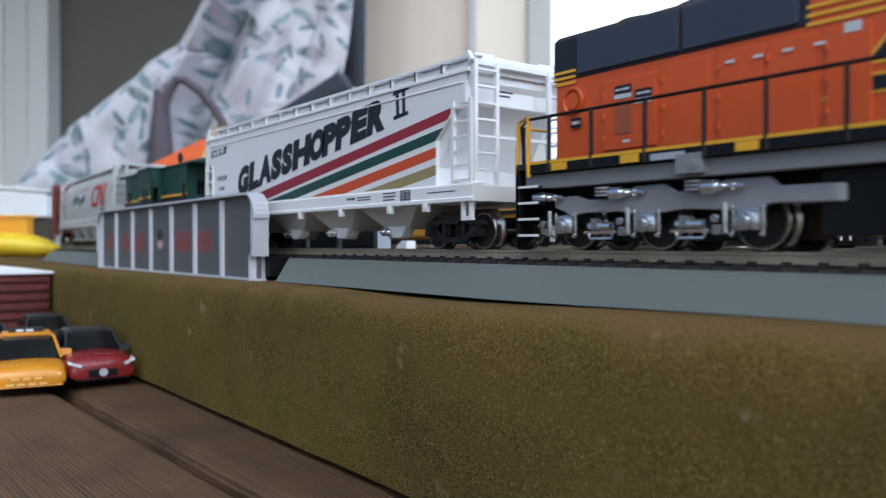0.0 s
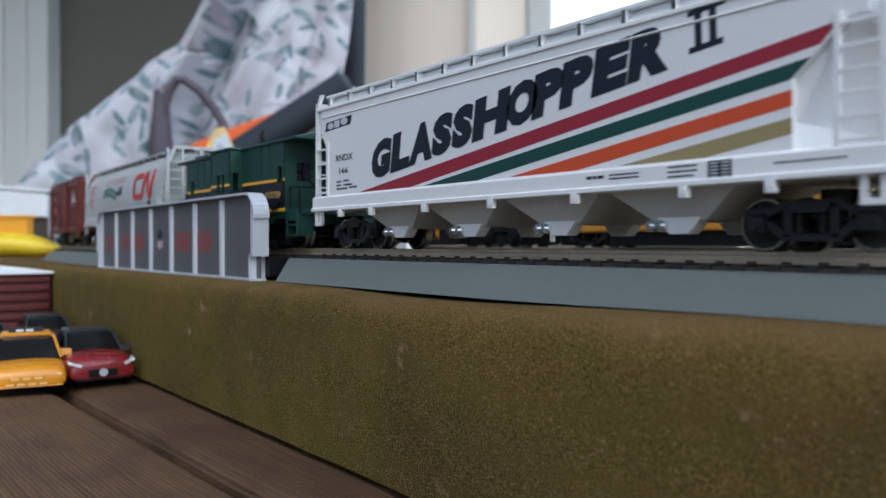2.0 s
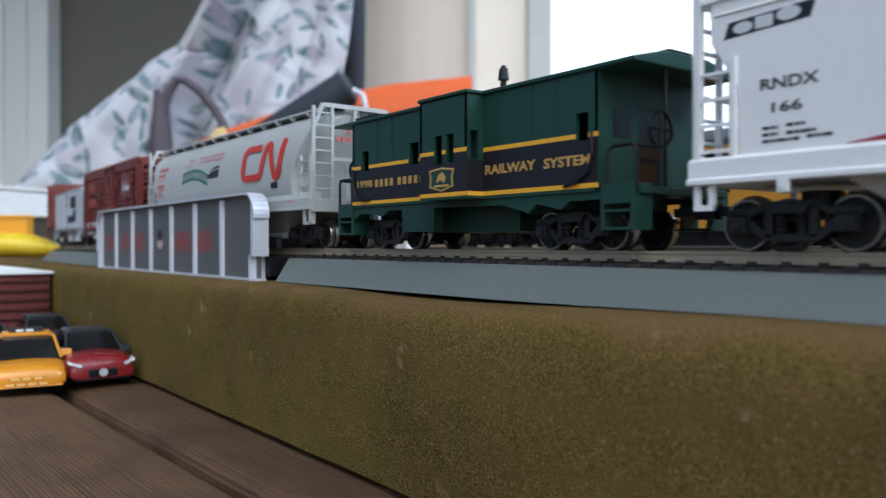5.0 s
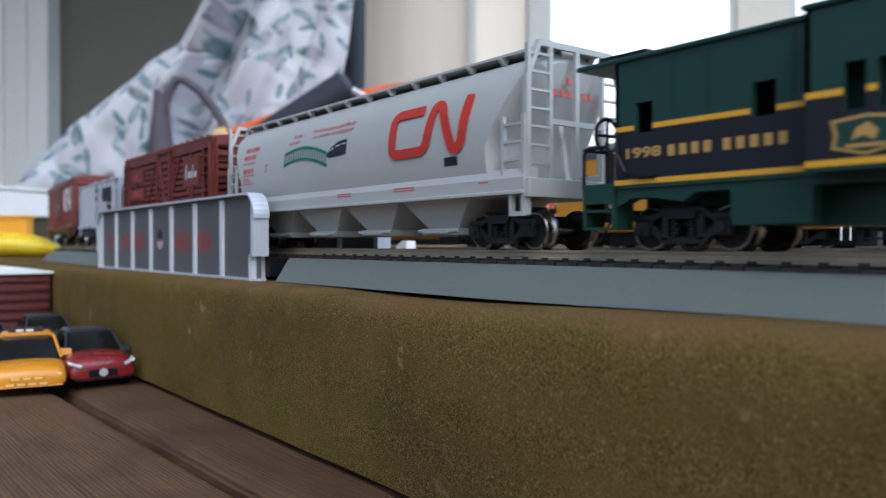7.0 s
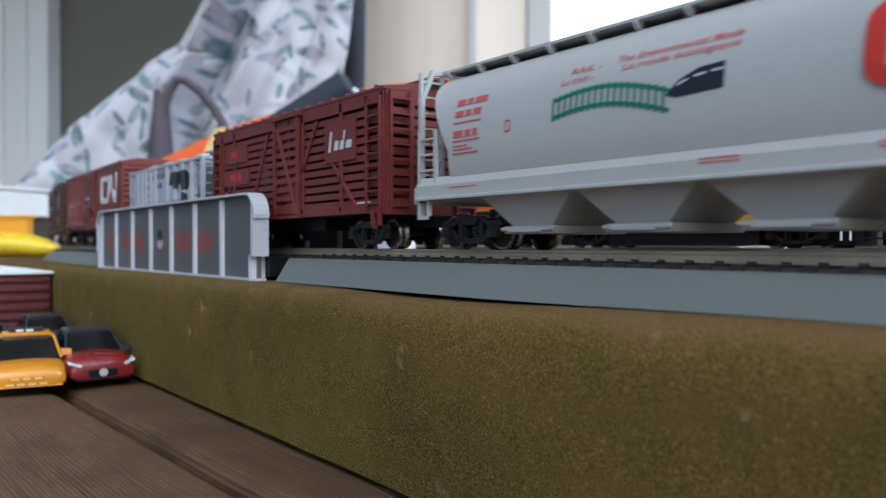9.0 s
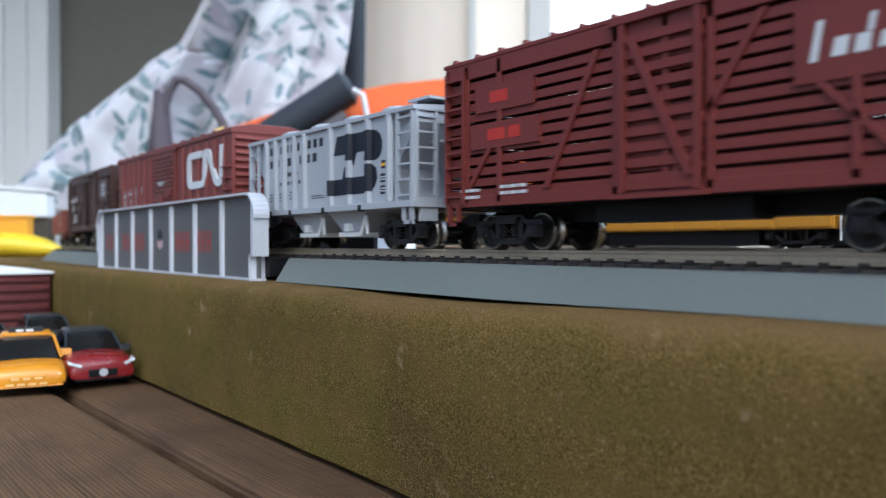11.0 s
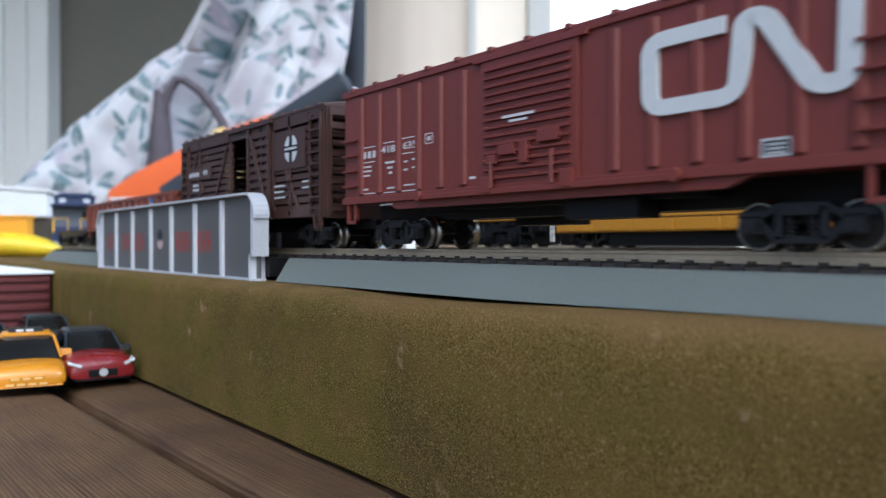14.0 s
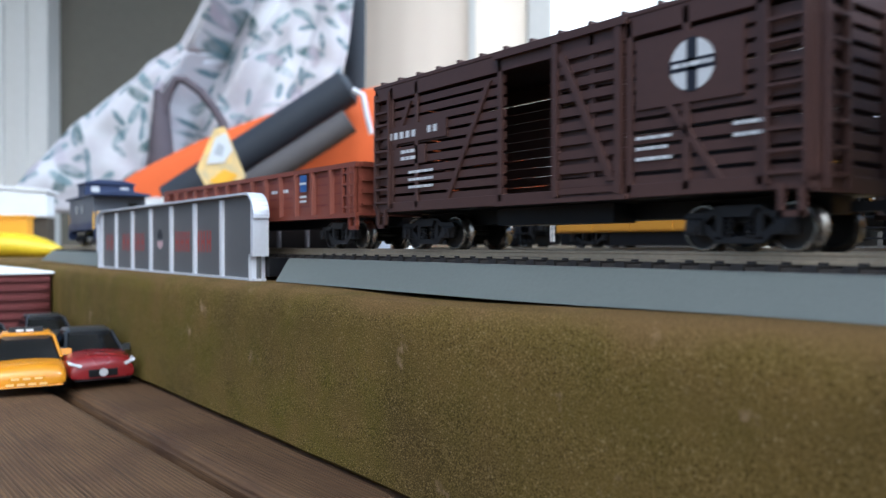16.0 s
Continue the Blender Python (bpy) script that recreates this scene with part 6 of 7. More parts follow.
def low_flat_car():
    c = rail_car("low_flat_car", "low black flat car between gondola and caboose", "freight car", -1621.0, 48)
    L = 68
    part("car_floor", Shape().box(-L, L, -17, 17, 10.6, 12.4).prism([(-L, 10.6), (L, 10.6), (40, 7.6), (-40, 7.6)], -16.6, -14).prism([(-L, 10.6), (L, 10.6), (40, 7.6), (-40, 7.6)], 14, 16.6), BLACK, c, "black plank floor", bevel=0.2)
    for e in (-1, 1):
        coupler(c, e * (L - 2), e)
        freight_truck(c, e * 48, 19.8, 4.9)
    return c


def cupola_caboose():
    c = rail_car("blue_caboose", "dark blue caboose with a cupola and grey sides", "caboose", -1752.0, 32)
    part("body", Shape().box(-43, 43, -17.6, 17.6, 12.5, 35.5), CABOOSE_SLATE, c, "blue-grey body", bevel=0.4)
    part("skirt", Shape().box(-44, 44, -17.9, 17.9, 12, 17), CABOOSE_BLUE, c)
    part("roof", Shape().prism([(-19, 35.2), (19, 35.2), (19, 36.6), (0, 39.4), (-19, 36.6)], -53, 53, "x"), CABOOSE_BLUE, c, "dark blue roof", bevel=0.3)
    part("cupola", Shape().box(-12, 14, -17, 17, 36, 45.5).prism([(-18, 45.2), (18, 45.2), (18, 46.2), (9, 48.6), (-9, 48.6), (-18, 46.2)], -13.5, 15.5, "x"), CABOOSE_BLUE, c, "dark blue cupola", bevel=0.3)
    for yy in (-10, 10):
        part("cupola_window", Shape().box(14, 14.4, yy - 2.8, yy + 2.8, 39.5, 43.5), LAMP_CLEAR, c, "pale cupola window")
        part("side_window", Shape().box(-5 + yy, 1 + yy, -17.9, -17.5, 24, 30), DARK_GLASS, c)
    part("end_window", Shape().box(42.8, 43.3, 6, 12, 24, 31), DARK_GLASS, c)
    for e in (-1, 1):
        p = Shape().box(*sorted((e * 43, e * 53)), -16, 16, 11, 12.6)
        for k in (-1, 1):
            p.box(*sorted((e * 44, e * 52)), *sorted((k * 12, k * 17)), 5, 6).box(*sorted((e * 44, e * 45)), *sorted((k * 12, k * 17)), 5, 12).box(*sorted((e * 51, e * 52)), *sorted((k * 12, k * 17)), 5, 12)
        part("platform", p, CABOOSE_BLUE, c)
        r = Shape()
        for k in (-1, 1):
            r.path([(e * 52, k * 16, 12), (e * 52, k * 16, 24), (e * 52, k * 5, 24), (e * 52, k * 5, 12)], 0.5).rod((e * 44, k * 17, 12), (e * 44, k * 17, 24), 0.5, 6)
        part("handrail", r, YELLOW, c, "yellow handrail")
        coupler(c, e * 52, e)
        freight_truck(c, e * 31, 19, 4.9)
    part("underframe", Shape().box(-44, 44, -6, 6, 8, 12), BLACK, c)
    return c


def diesel(name, label, s0, y, moving, body_mat, top_mat, sill_mat, truck_mat, frame_mat, marks):
    """A six-axle hood diesel; local x runs towards its front."""
    if moving:
        c = rail_car(name, label, "locomotive", s0, 80)
    else:
        c = thing(name, label, "locomotive", at=(s0, y, RAIL_Z), group="parked locomotives")
    HY = 12.2
    fit_mat = SILVER if moving else truck_mat
    part("hood", Shape().box(-113.5, 60, -HY, HY, 21.0, 50.8), body_mat, c, "long hood", bevel=0.5)
    t = Shape().prism([(-HY - 0.25, 41.4), (-HY - 0.25, 51.2), (-HY + 1.4, 52.6), (HY - 1.4, 52.6), (HY + 0.25, 51.2), (HY + 0.25, 41.4)], -114, -49, "x")
    t.prism([(-HY - 0.2, 46.5), (-HY - 0.2, 51.2), (-HY + 1.4, 52.4), (HY - 1.4, 52.4), (HY + 0.2, 51.2), (HY + 0.2, 46.5)], -49, 60.2, "x")
    part("hood_top", t, top_mat, c, "dark blue-black top", bevel=0.3)
    for k in (-1, 1):
        for a, b in ((-105.8, -77.2), (-76.2, -51)):
            part("radiator_screen", Shape().box(a, b, *sorted((k * (HY + 0.2), k * (HY + 0.8))), 42.2, 51.0), SLATE, c, "slate blue mesh screen", bevel=0.15)
    part("cab", Shape().box(60, 92, -15.5, 15.5, 19.5, 50).prism([(-15.5, 50), (15.5, 50), (11, 54), (-11, 54)], 60, 92, "x").box(92, 112, -12, 12, 19.5, 38), body_mat, c, "crew cab and nose", bevel=0.6)
    part("cab_window", Shape().box(64, 74, -15.8, 15.8, 39, 46.5).box(78, 88, -15.8, 15.8, 39, 46.5).box(91.8, 92.3, -13, 13, 40, 48), DARK_GLASS, c)
    fan = Shape()
    for x in (-95, -78, -60):
        fan.rod((x, 0, 52.4), (x, 0, 54.2), 7.4, 20)
    fan.box(-112, -104, -4, 4, 52.4, 53.6)
    part("roof_fan", fan, top_mat, c, smooth=True)
    wk = Shape().box(-122, 122, -17.6, 17.6, 20.0, 21.4)
    part("walkway", wk, top_mat, c, "black walkway")
    for k in (-1, 1):
        f = k * 17.6
        part("sill_stripe", Shape().box(-118, 118, *sorted((f, f + k * 0.25)), 21.0, 21.7), YELLOW, c, "yellow sill stripe")
        part("sill_band", Shape().box(-118, 118, *sorted((f - k * 0.5, f + k * 0.1)), 18.8, 21.0), sill_mat, c, "black sill band")
        st = Shape()
        for x in (-107, -86, -58.2, -30, 2, 34):
            st.box(x - 2.4, x + 2.4, *sorted((f, f + k * 0.35)), 19.1, 20.9)
        part("sill_step", st, YELLOW, c, "yellow step blocks")
        part("side_frame", Shape().prism([(-120, 15.6), (-120, 18.7), (120, 18.7), (120, 15.6), (112, 15.1), (-112, 15.1)], *sorted((k * 16.2, k * 13))), frame_mat, c, "grey frame", bevel=0.25)
        xs = [-119, -110.5, -97.1, -82.1, -67.6, -54.5, -39.8, -12, 16, 40, 56]
        part("handrail", Shape().path([(-121, k * 16, 24), (-120, f, 30.6), (-118, f, 32.2), (56, f, 32.2)], 0.4), BLACK, c, "thin black handrail")
        for x in xs[1:]:
            part("stanchion", Shape().rod((x, f, 18.8), (x, f, 32.4), 0.5, 6), BLACK, c, "black stanchion")
        for e in (-1, 1):
            part("corner_rail", Shape().path([(e * 122, k * 15, 5), (e * 122, k * 15, 20), (e * 121, k * 16, 31)], 0.5), BLACK, c)
    for e in (-1, 1):
        x0, x1 = sorted((e * 113.6, e * 122))
        step = part("pilot_plate", Shape().box(*sorted((e * 121, e * 122.6)), -17.4, 17.4, 6.5, 20.2), BLACK, c, "black end plate", bevel=0.2)
        for k in (-1, 1):
            part("step_side", Shape().box(x0, x0 + 0.8, *sorted((k * 12.4, k * 17.4)), 2.6, 20), BLACK, step)
            for i in range(4):
                z = 3.4 + i * 4.0
                part("step_tread", Shape().box(x0 + 0.8, x1 - 0.6, *sorted((k * 12.4, k * 17.3)), z, z + 0.5), BLACK, step)
                part("step_edge", Shape().box(x0 + 0.8, x1 - 0.6, *sorted((k * 17.3, k * 17.7)), z, z + 0.6), WHITE if moving else BLACK, step, "white step edge" if moving else "")
        part("grab_post", Shape().path([(e * 117.5, -17.6, 18), (e * 117.5, -17.6, 33), (e * 121.5, -17, 32), (e * 122.4, -17, 19)], 0.55), YELLOW if moving else WHITE, c, "painted grab posts")
        part("end_railing", Shape().path([(e * 123, -16, 19), (e * 123, -16, 31), (e * 123, -5, 31), (e * 123, -5, 19)], 0.5).path([(e * 123, 16, 19), (e * 123, 16, 31), (e * 123, 5, 31), (e * 123, 5, 19)], 0.5), WHITE if not moving else YELLOW, c)
        coupler(c, e * 120, e)
        # six-wheel truck
        cx = e * 84.0
        s = Shape()
        for k in (-1, 1):
            ya, yb = sorted((k * 12.2, k * 14.0))
            s.prism([(cx - 28, 10.4), (cx - 28, 12.9), (cx - 21, 13.1), (cx - 17, 11.9), (cx - 7, 11.9), (cx - 4, 14.3), (cx + 4, 14.5), (cx + 7.5, 12.5), (cx + 16, 12.5), (cx + 18.5, 14.4), (cx + 28, 14.4), (cx + 30, 12.5), (cx + 40, 12.4), (cx + 40, 9.0), (cx + 28.5, 9.2), (cx + 26, 8.4), (cx + 19, 8.2), (cx + 9, 8.8), (cx + 4, 8.2), (cx - 4, 8.2), (cx - 8, 8.8), (cx - 19, 8.8), (cx - 22, 8.2)], ya, yb)
            s.rod((cx + 40, k * 11.2, 9.0), (cx + 40, k * 11.2, 12.4), 2.8, 18)
        s.box(cx - 28, cx + 28, -5, 5, 9, 13)
        part("gearbox_block", Shape().box(cx - 31, cx + 31, -5.6, 5.6, 2.2, 9), BLACK, c, "black gearboxes")
        tr = part("truck", s, truck_mat, c, "six-wheel truck frame", bevel=0.35)
        for k in (-1, 1):
            for wx in (-24, 0, 24):
                q = Shape()
                q.box(cx + wx - 2.4, cx + wx + 2.4, *sorted((k * 13.5, k * 14.8)), 4.2, 8.4)
                q.rod((cx + wx, k * 14.5, 6.0), (cx + wx, k * 16.2, 6.0), 1.9, 14).rod((cx + wx, k * 16.2, 6.0), (cx + wx, k * 16.8, 6.0), 1.1, 10)
                for d in (-3.2, 3.2):
                    q.rod((cx + wx + d, k * 14.4, 3.2), (cx + wx + d, k * 14.4, 9.0), 0.35, 6).rod((cx + wx + d, k * 14.4, 3.4), (cx + wx + d, k * 15.4, 3.4), 0.5, 8)
                q.rod((cx + wx - 4.6, k * 15.2, 9.6), (cx + wx - 4.4, k * 15.2, 3.6), 0.6, 8).rod((cx + wx - 6.6, k * 14.6, 6.6), (cx + wx - 6.6, k * 15.8, 6.6), 0.9, 10)
                q.box(cx + wx - 7.6, cx + wx - 5.6, *sorted((k * 13.4, k * 15.0)), 3.4, 5.4)
                part("journal_box", q, fit_mat, tr, "silver journal box with hanger", bevel=0.15)
                q = Shape()
                q.rod((cx + wx - 9.5, k * 14.9, 12.9), (cx + wx - 6.2, k * 14.9, 12.9), 1.5, 14).rod((cx + wx - 6.2, k * 14.9, 12.9), (cx + wx - 4.6, k * 14.9, 12.9), 1.0, 12).rod((cx + wx - 4.6, k * 14.9, 12.9), (cx + wx - 0.6, k * 14.9, 12.8), 0.5, 8).rod((cx + wx - 3.0, k * 14.9, 12.1), (cx + wx - 3.0, k * 14.9, 13.5), 0.5, 6)
                part("brake_cylinder", q, fit_mat, tr, "silver brake cylinder", smooth=True)
                if wx < 24:
                    q = Shape().rod((cx + wx + 8, k * 14.6, 5.6), (cx + wx + 14.5, k * 14.6, 5.6), 1.0, 10).box(cx + wx + 9, cx + wx + 11, *sorted((k * 14, k * 15.6)), 5.0, 7.4).path([(cx + wx + 6.6, k * 15.0, 4.2), (cx + wx + 16, k * 15.0, 4.2)], 0.4).path([(cx + wx + 8, k * 15, 4.2), (cx + wx + 8.4, k * 15, 2.8), (cx + wx + 14.6, k * 15, 2.8), (cx + wx + 15, k * 15, 4.2)], 0.4)
                    part("brake_gear", q, fit_mat, tr, "silver brake rigging")
            for wx in (-12, 12):
                q = Shape()
                for j in range(3):
                    q.rod((cx + wx, k * 14, 12.4 + j * 0.8), (cx + wx, k * 14, 12.9 + j * 0.8), 2.4, 14)
                part("spring", q, truck_mat, tr, smooth=True)
        for wx in (-24, 0, 24):
            wheelset(tr, cx + wx, 6.0, roll=moving)
    part("underframe", Shape().box(-118, 118, -8, 8, 13.2, 18.4).box(-46.5, -35, -13, 13, 3.0, 15), BLACK, c, "black centre frame and box", bevel=0.3)
    part("fuel_tank", Shape().prism([(-15.5, 13), (-15.5, 7), (-12, 4.2), (12, 4.2), (15.5, 7), (15.5, 13)], -34, 34, "x"), frame_mat, c, "rounded fuel tank", bevel=0.6)
    if not moving:
        part("underbody", Shape().box(-60, 60, -13, 13, 1.0, 14).box(-118, 118, -9.5, 9.5, 1.0, 12), BLACK, c, "black underbody", bevel=0.5)
    part("air_box", Shape().box(-74.3, -68, -17.9, -13, 15.7, 19.8).rod((-70, -18.1, 17.4), (-70, -17.8, 17.4), 1.1, 10), frame_mat, c, bevel=0.3)
    if marks:
        f = -HY
        for x0, x1, proud, z0, z1 in ((-98, -83, 0.5, 23, 39), (-68, -58, 0.35, 22.4, 40), (-57.4, -48, 0.35, 22.4, 40), (-46, -38, 0.5, 22.4, 40), (-81.5, -70, 0.3, 22.4, 40)):
            door = part("hood_door", Shape().box(x0, x1, f - proud, f, z0, z1), body_mat, c, "hood access door", bevel=0.2)
            for z in (z0 + 3, (z0 + z1) / 2, z1 - 3):
                part("hinge", Shape().rod((x0 + 0.3, f - proud - 0.1, z - 0.7), (x0 + 0.3, f - proud - 0.1, z + 0.7), 0.28, 8), body_mat, door)
        part("louvre", Shape().box(-94, -89.6, f - 0.7, f, 26.5, 33), material("dusty_orange", (0.36, 0.10, 0.05), 0.6), c)
        part("round_vent", Shape().path([(-107.5 + 3 * math.cos(i * math.pi / 8), f - 0.3, 36 + 3 * math.sin(i * math.pi / 8)) for i in range(17)], 0.5).rod((-107.5, f - 0.5, 36), (-107.5, f, 36), 2, 14), body_mat, c)
        decal("yellow_lines", [rect(-113.6, -106.6, 40.2, 40.9), rect(-113.6, -106.6, 41.6, 42.3), rect(-113.6, -106.6, 43.0, 43.7)], YELLOW, c, f - 0.3)
        decal("yellow_lines", [rect(-49.6, 58, 41.2, 41.9), rect(-49.6, 58, 42.8, 43.5), rect(-49.6, 58, 44.4, 45.1)], YELLOW, c, f - 0.22)
        decal("warning_label", [rect(-94.4, -89.6, 35.4, 37.4), rect(-88.6, -84, 33.8, 35.8), rect(-107.8, -104.6, 29.4, 31.8)], INK, c, f - 0.55, "small black and white labels")
        decal("warning_label_white", [rect(-94.4, -89.6, 34.4, 35.4), rect(-88.6, -84, 32.6, 33.8)] + bars([(-94, -90, 36.2, 0.5), (-88, -84.4, 34.6, 0.5), (-107.4, -105, 30.2, 0.8)]), WHITE_INK, c, f - 0.62)
        decal("latch", [rect(x, x + 2.0, 37.4, 38.0) for x in (-66, -60, -54, -48)] + [rect(-92, -90, 24.4, 25)], WHITE_INK, c, f - 0.6)
        decal("white_plate", [rect(-42.6, -39.6, 38.6, 40.4)], WHITE_INK, c, f - 0.55)
        decal("swoosh_edge", [[(-47, 27.4), (-43, 31.0), (30, 31.0), (30, 27.4)], [(-40, 32.4), (-33, 40.4), (30, 40.4), (30, 32.4)]], YELLOW, c, f - 0.15, "yellow edged speed emblem")
        decal("swoosh", [[(-45.4, 27.9), (-42.6, 30.4), (30, 30.4), (30, 27.9)], [(-38.6, 33.0), (-32.6, 39.8), (30, 39.8), (30, 33.0)]], INK, c, f - 0.23)
        decal("sill_label", [rect(-80.5, -72, 19.0, 20.4)], PALE_BLUE_GREY, c, -17.8)
    return c


# ---- things on the board, behind and beside the train ----
def parked_coach(x, y):
    c = thing("parked_yellow_coach", "parked armour-yellow coach with dark grey roof on the second track", "rail car", at=(x, y, RAIL_Z))
    L = 73
    part("body", Shape().box(-L, L, -17.6, 17.6, 7.6, 44), ARMOUR, c, "yellow sides", bevel=0.4)
    part("roof", Shape().prism([(-17.8, 44), (-17.8, 47), (-12, 52), (0, 53.4), (12, 52), (17.8, 47), (17.8, 44)], -L - 0.3, L + 0.3, "x"), GREY_DARK, c, "dark grey roof", smooth=True)
    for i in range(7):
        part("window", Shape().box(-62 + i * 19, -50 + i * 19, -17.9, 17.9, 26, 36), DARK_GLASS, c)
    for i in range(6):
        part("skirt_panel", Shape().box(-70 + i * 24, -48 + i * 24, -18.0, -17.5, 8.4, 13.6), ARMOUR, c, bevel=0.15)
    part("skirt_line", Shape().box(-L, L, -17.75, -17.5, 14.0, 14.5), BLACK, c)
    part("belly", Shape().box(-40, 40, -14, 14, 1.0, 7.6).box(-77, 77, -9.5, 9.5, 0.9, 7.5), BLACK, c, "black underfloor equipment", bevel=0.3)
    for e in (-1, 1):
        part("vestibule", Shape().box(*sorted((e * L, e * (L + 4))), -7, 7, 8, 42), BLACK, c, "black end diaphragm")
        part("grab_post", Shape().path([(e * (L + 2.4), -17, 3), (e * (L + 2.4), -17, 16), (e * (L + 0.5), -17, 17.5)], 0.45).path([(e * (L + 5.4), -16, 3), (e * (L + 5.4), -16, 17)], 0.45), WHITE, c, "white grab posts")
        freight_truck(c, e * 55, 22, 5.0, roll=False)
    return c


def parked_trains():
    parked_coach(-221.0, 318.0)
    diesel("parked_orange_diesel", "parked orange diesel on the second track", -436.0, 318.0, False, ORANGE, BLACK, BLACK, BLACK, ARMOUR, False)
    diesel("parked_yellow_diesel", "parked yellow diesel with dark grey top on the second track", -16.0, 318.0, False, ARMOUR, GREY_DARK, ARMOUR, BLACK, ARMOUR, False)


GREY_DARK = material("dark_grey_roof_plastic", (0.07, 0.075, 0.085), 0.5, var=0.08)


def piers():
    for i, (x, w) in enumerate(((-516, 12), (-468, 24), (-430, 18))):
        s = Shape().box(-w / 2, w / 2, -8, 8, 0, 20).box(-w / 2 - 1.5, w / 2 + 1.5, -9, 9, 18.5, 21)
        t = thing("pier_block", "small dark grey plastic pier behind the track", "block", at=(x, 262, BOARD_Z), group="grey piers")
        part("pier", s, GIRDER_GREY, t, bevel=0.4)
    t = thing("marker_block", "small white plastic block behind the track", "block", at=(-333, 231, BOARD_Z))
    part("block", Shape().prism([(-4.5, 0), (5, 0), (5, 15.5), (1, 15.5), (-4.5, 13)], -3, 3), WHITE, t, bevel=0.3)


def toy_car(name, label, x, y, turn, mat, w, length, h, taxi=False, lamps=True):
    """A die-cast car that faces +x: lofted body, glasshouse, bumpers, lamps, wheels."""
    c = thing(name, label, "toy car", at=(x, y, 0), turn=turn)
    hw, hl = w / 2, length / 2
    secs = []
    for px, top, wid, low in ((-1.0, 0.50, 0.82, 0.30), (-0.97, 0.56, 0.9, 0.2), (-0.7, 0.62, 1.0, 0.17), (0.0, 0.60, 1.0, 0.17), (0.45, 0.58, 1.0, 0.17), (0.76, 0.56, 0.98, 0.16), (0.92, 0.51, 0.95, 0.15), (0.985, 0.42, 0.92, 0.16), (1.0, 0.30, 0.88, 0.19)):
        X, W, T, B = px * hl, wid * hw, top * h * (1.12 if px >= 0.4 and not taxi else 1.0), low * h
        secs.append([(X, -W * 0.92, B), (X, -W, B + (T - B) * 0.25), (X, -W * 0.98, B + (T - B) * 0.7), (X, -W * 0.86, T * 0.98), (X, -W * 0.4, T * 1.03), (X, W * 0.4, T * 1.03), (X, W * 0.86, T * 0.98), (X, W * 0.98, B + (T - B) * 0.7), (X, W, B + (T - B) * 0.25), (X, W * 0.92, B)])
    body = part("body", Shape().loft(secs), mat, c, smooth=True)
    sub = body.modifiers.new("round", "SUBSURF")
    sub.levels = sub.render_levels = 1
    g = []
    for px, T, wid in ((-0.72, 0.62, 0.84), (-0.45, 0.96, 0.70), (-0.05, 1.0, 0.70), (0.12, 0.97, 0.70), (0.5, 0.58, 0.86)):
        X, W = px * hl, wid * hw
        g.append([(X, -W * 1.08 if T > 0.9 else -W, 0.5 * h), (X, -W, T * h * 0.93), (X, -W * 0.8, T * h), (X, W * 0.8, T * h), (X, W, T * h * 0.93), (X, W * 1.08 if T > 0.9 else W, 0.5 * h)])
    part("windscreen", Shape().loft(g), DARK_GLASS, c, "dark tinted windows", smooth=True)
    r = []
    for px, T, wid in ((-0.46, 0.99, 0.66), (-0.2, 1.02, 0.68), (0.05, 1.015, 0.67), (0.13, 0.985, 0.66)):
        X, W = px * hl, wid * hw
        r.append([(X, -W, T * h - 1.0), (X, -W * 0.85, T * h + 0.3), (X, W * 0.85, T * h + 0.3), (X, W, T * h - 1.0)])
    part("roof", Shape().loft(r), mat if taxi else CAR_GREY, c, smooth=True)
    p = Shape()
    for k in (-1, 1):
        p.rod((0.12 * hl, k * hw * 0.68, h * 0.96), (0.48 * hl, k * hw * 0.86, h * 0.58), 0.7, 6)
        p.prism([(0.34 * hl, h * 0.6), (0.40 * hl, h * 0.6), (0.38 * hl, h * 0.72), (0.34 * hl, h * 0.72)], *sorted((k * hw * 0.86, k * hw * 1.12)))
    part("pillar_and_mirror", p, mat if taxi else CAR_GREY, c)
    for k in (-1, 1):
        if lamps:
            low, z1 = h * 0.43, h * 0.54
            part("headlight", Shape().loft([[(0.80 * hl, k * hw * 0.95, low + 2.0), (0.90 * hl, k * hw * 0.62, low + 0.3), (0.90 * hl, k * hw * 0.60, low + 1.2), (0.78 * hl, k * hw * 0.94, z1)], [(0.965 * hl, k * hw * 0.96, low + 1.4), (1.025 * hl, k * hw * 0.62, low - 0.2), (1.0 * hl, k * hw * 0.60, low + 0.8), (0.945 * hl, k * hw * 0.95, z1 - 0.4)]]), LAMP_CLEAR, c, "clear headlight")
        for px in (-0.6, 0.6):
            part("wheel", Shape().turned([(0.5, -1.6), (h * 0.2, -1.8), (h * 0.22, -1.2), (h * 0.22, 1.2), (h * 0.2, 1.8), (0.5, 1.6)], 18), BLACK, c, "black plastic wheel", (px * hl, k * hw * 0.86, h * 0.22), smooth=True)
    part("grille", Shape().box(hl * 0.985, hl * 1.012, -hw * 0.42, hw * 0.42, h * 0.23, h * 0.37), BLACK if not taxi else mat, c, "front grille", bevel=0.3)
    if not taxi and lamps:
        part("badge", Shape().rod((hl * 1.0, 0, h * 0.31), (hl * 1.03, 0, h * 0.31), 1.8, 16), LAMP_CLEAR, c, "round chrome badge")
        part("lower_lip", Shape().box(hl * 0.96, hl * 1.01, -hw * 0.8, hw * 0.8, h * 0.17, h * 0.20), BLACK, c)
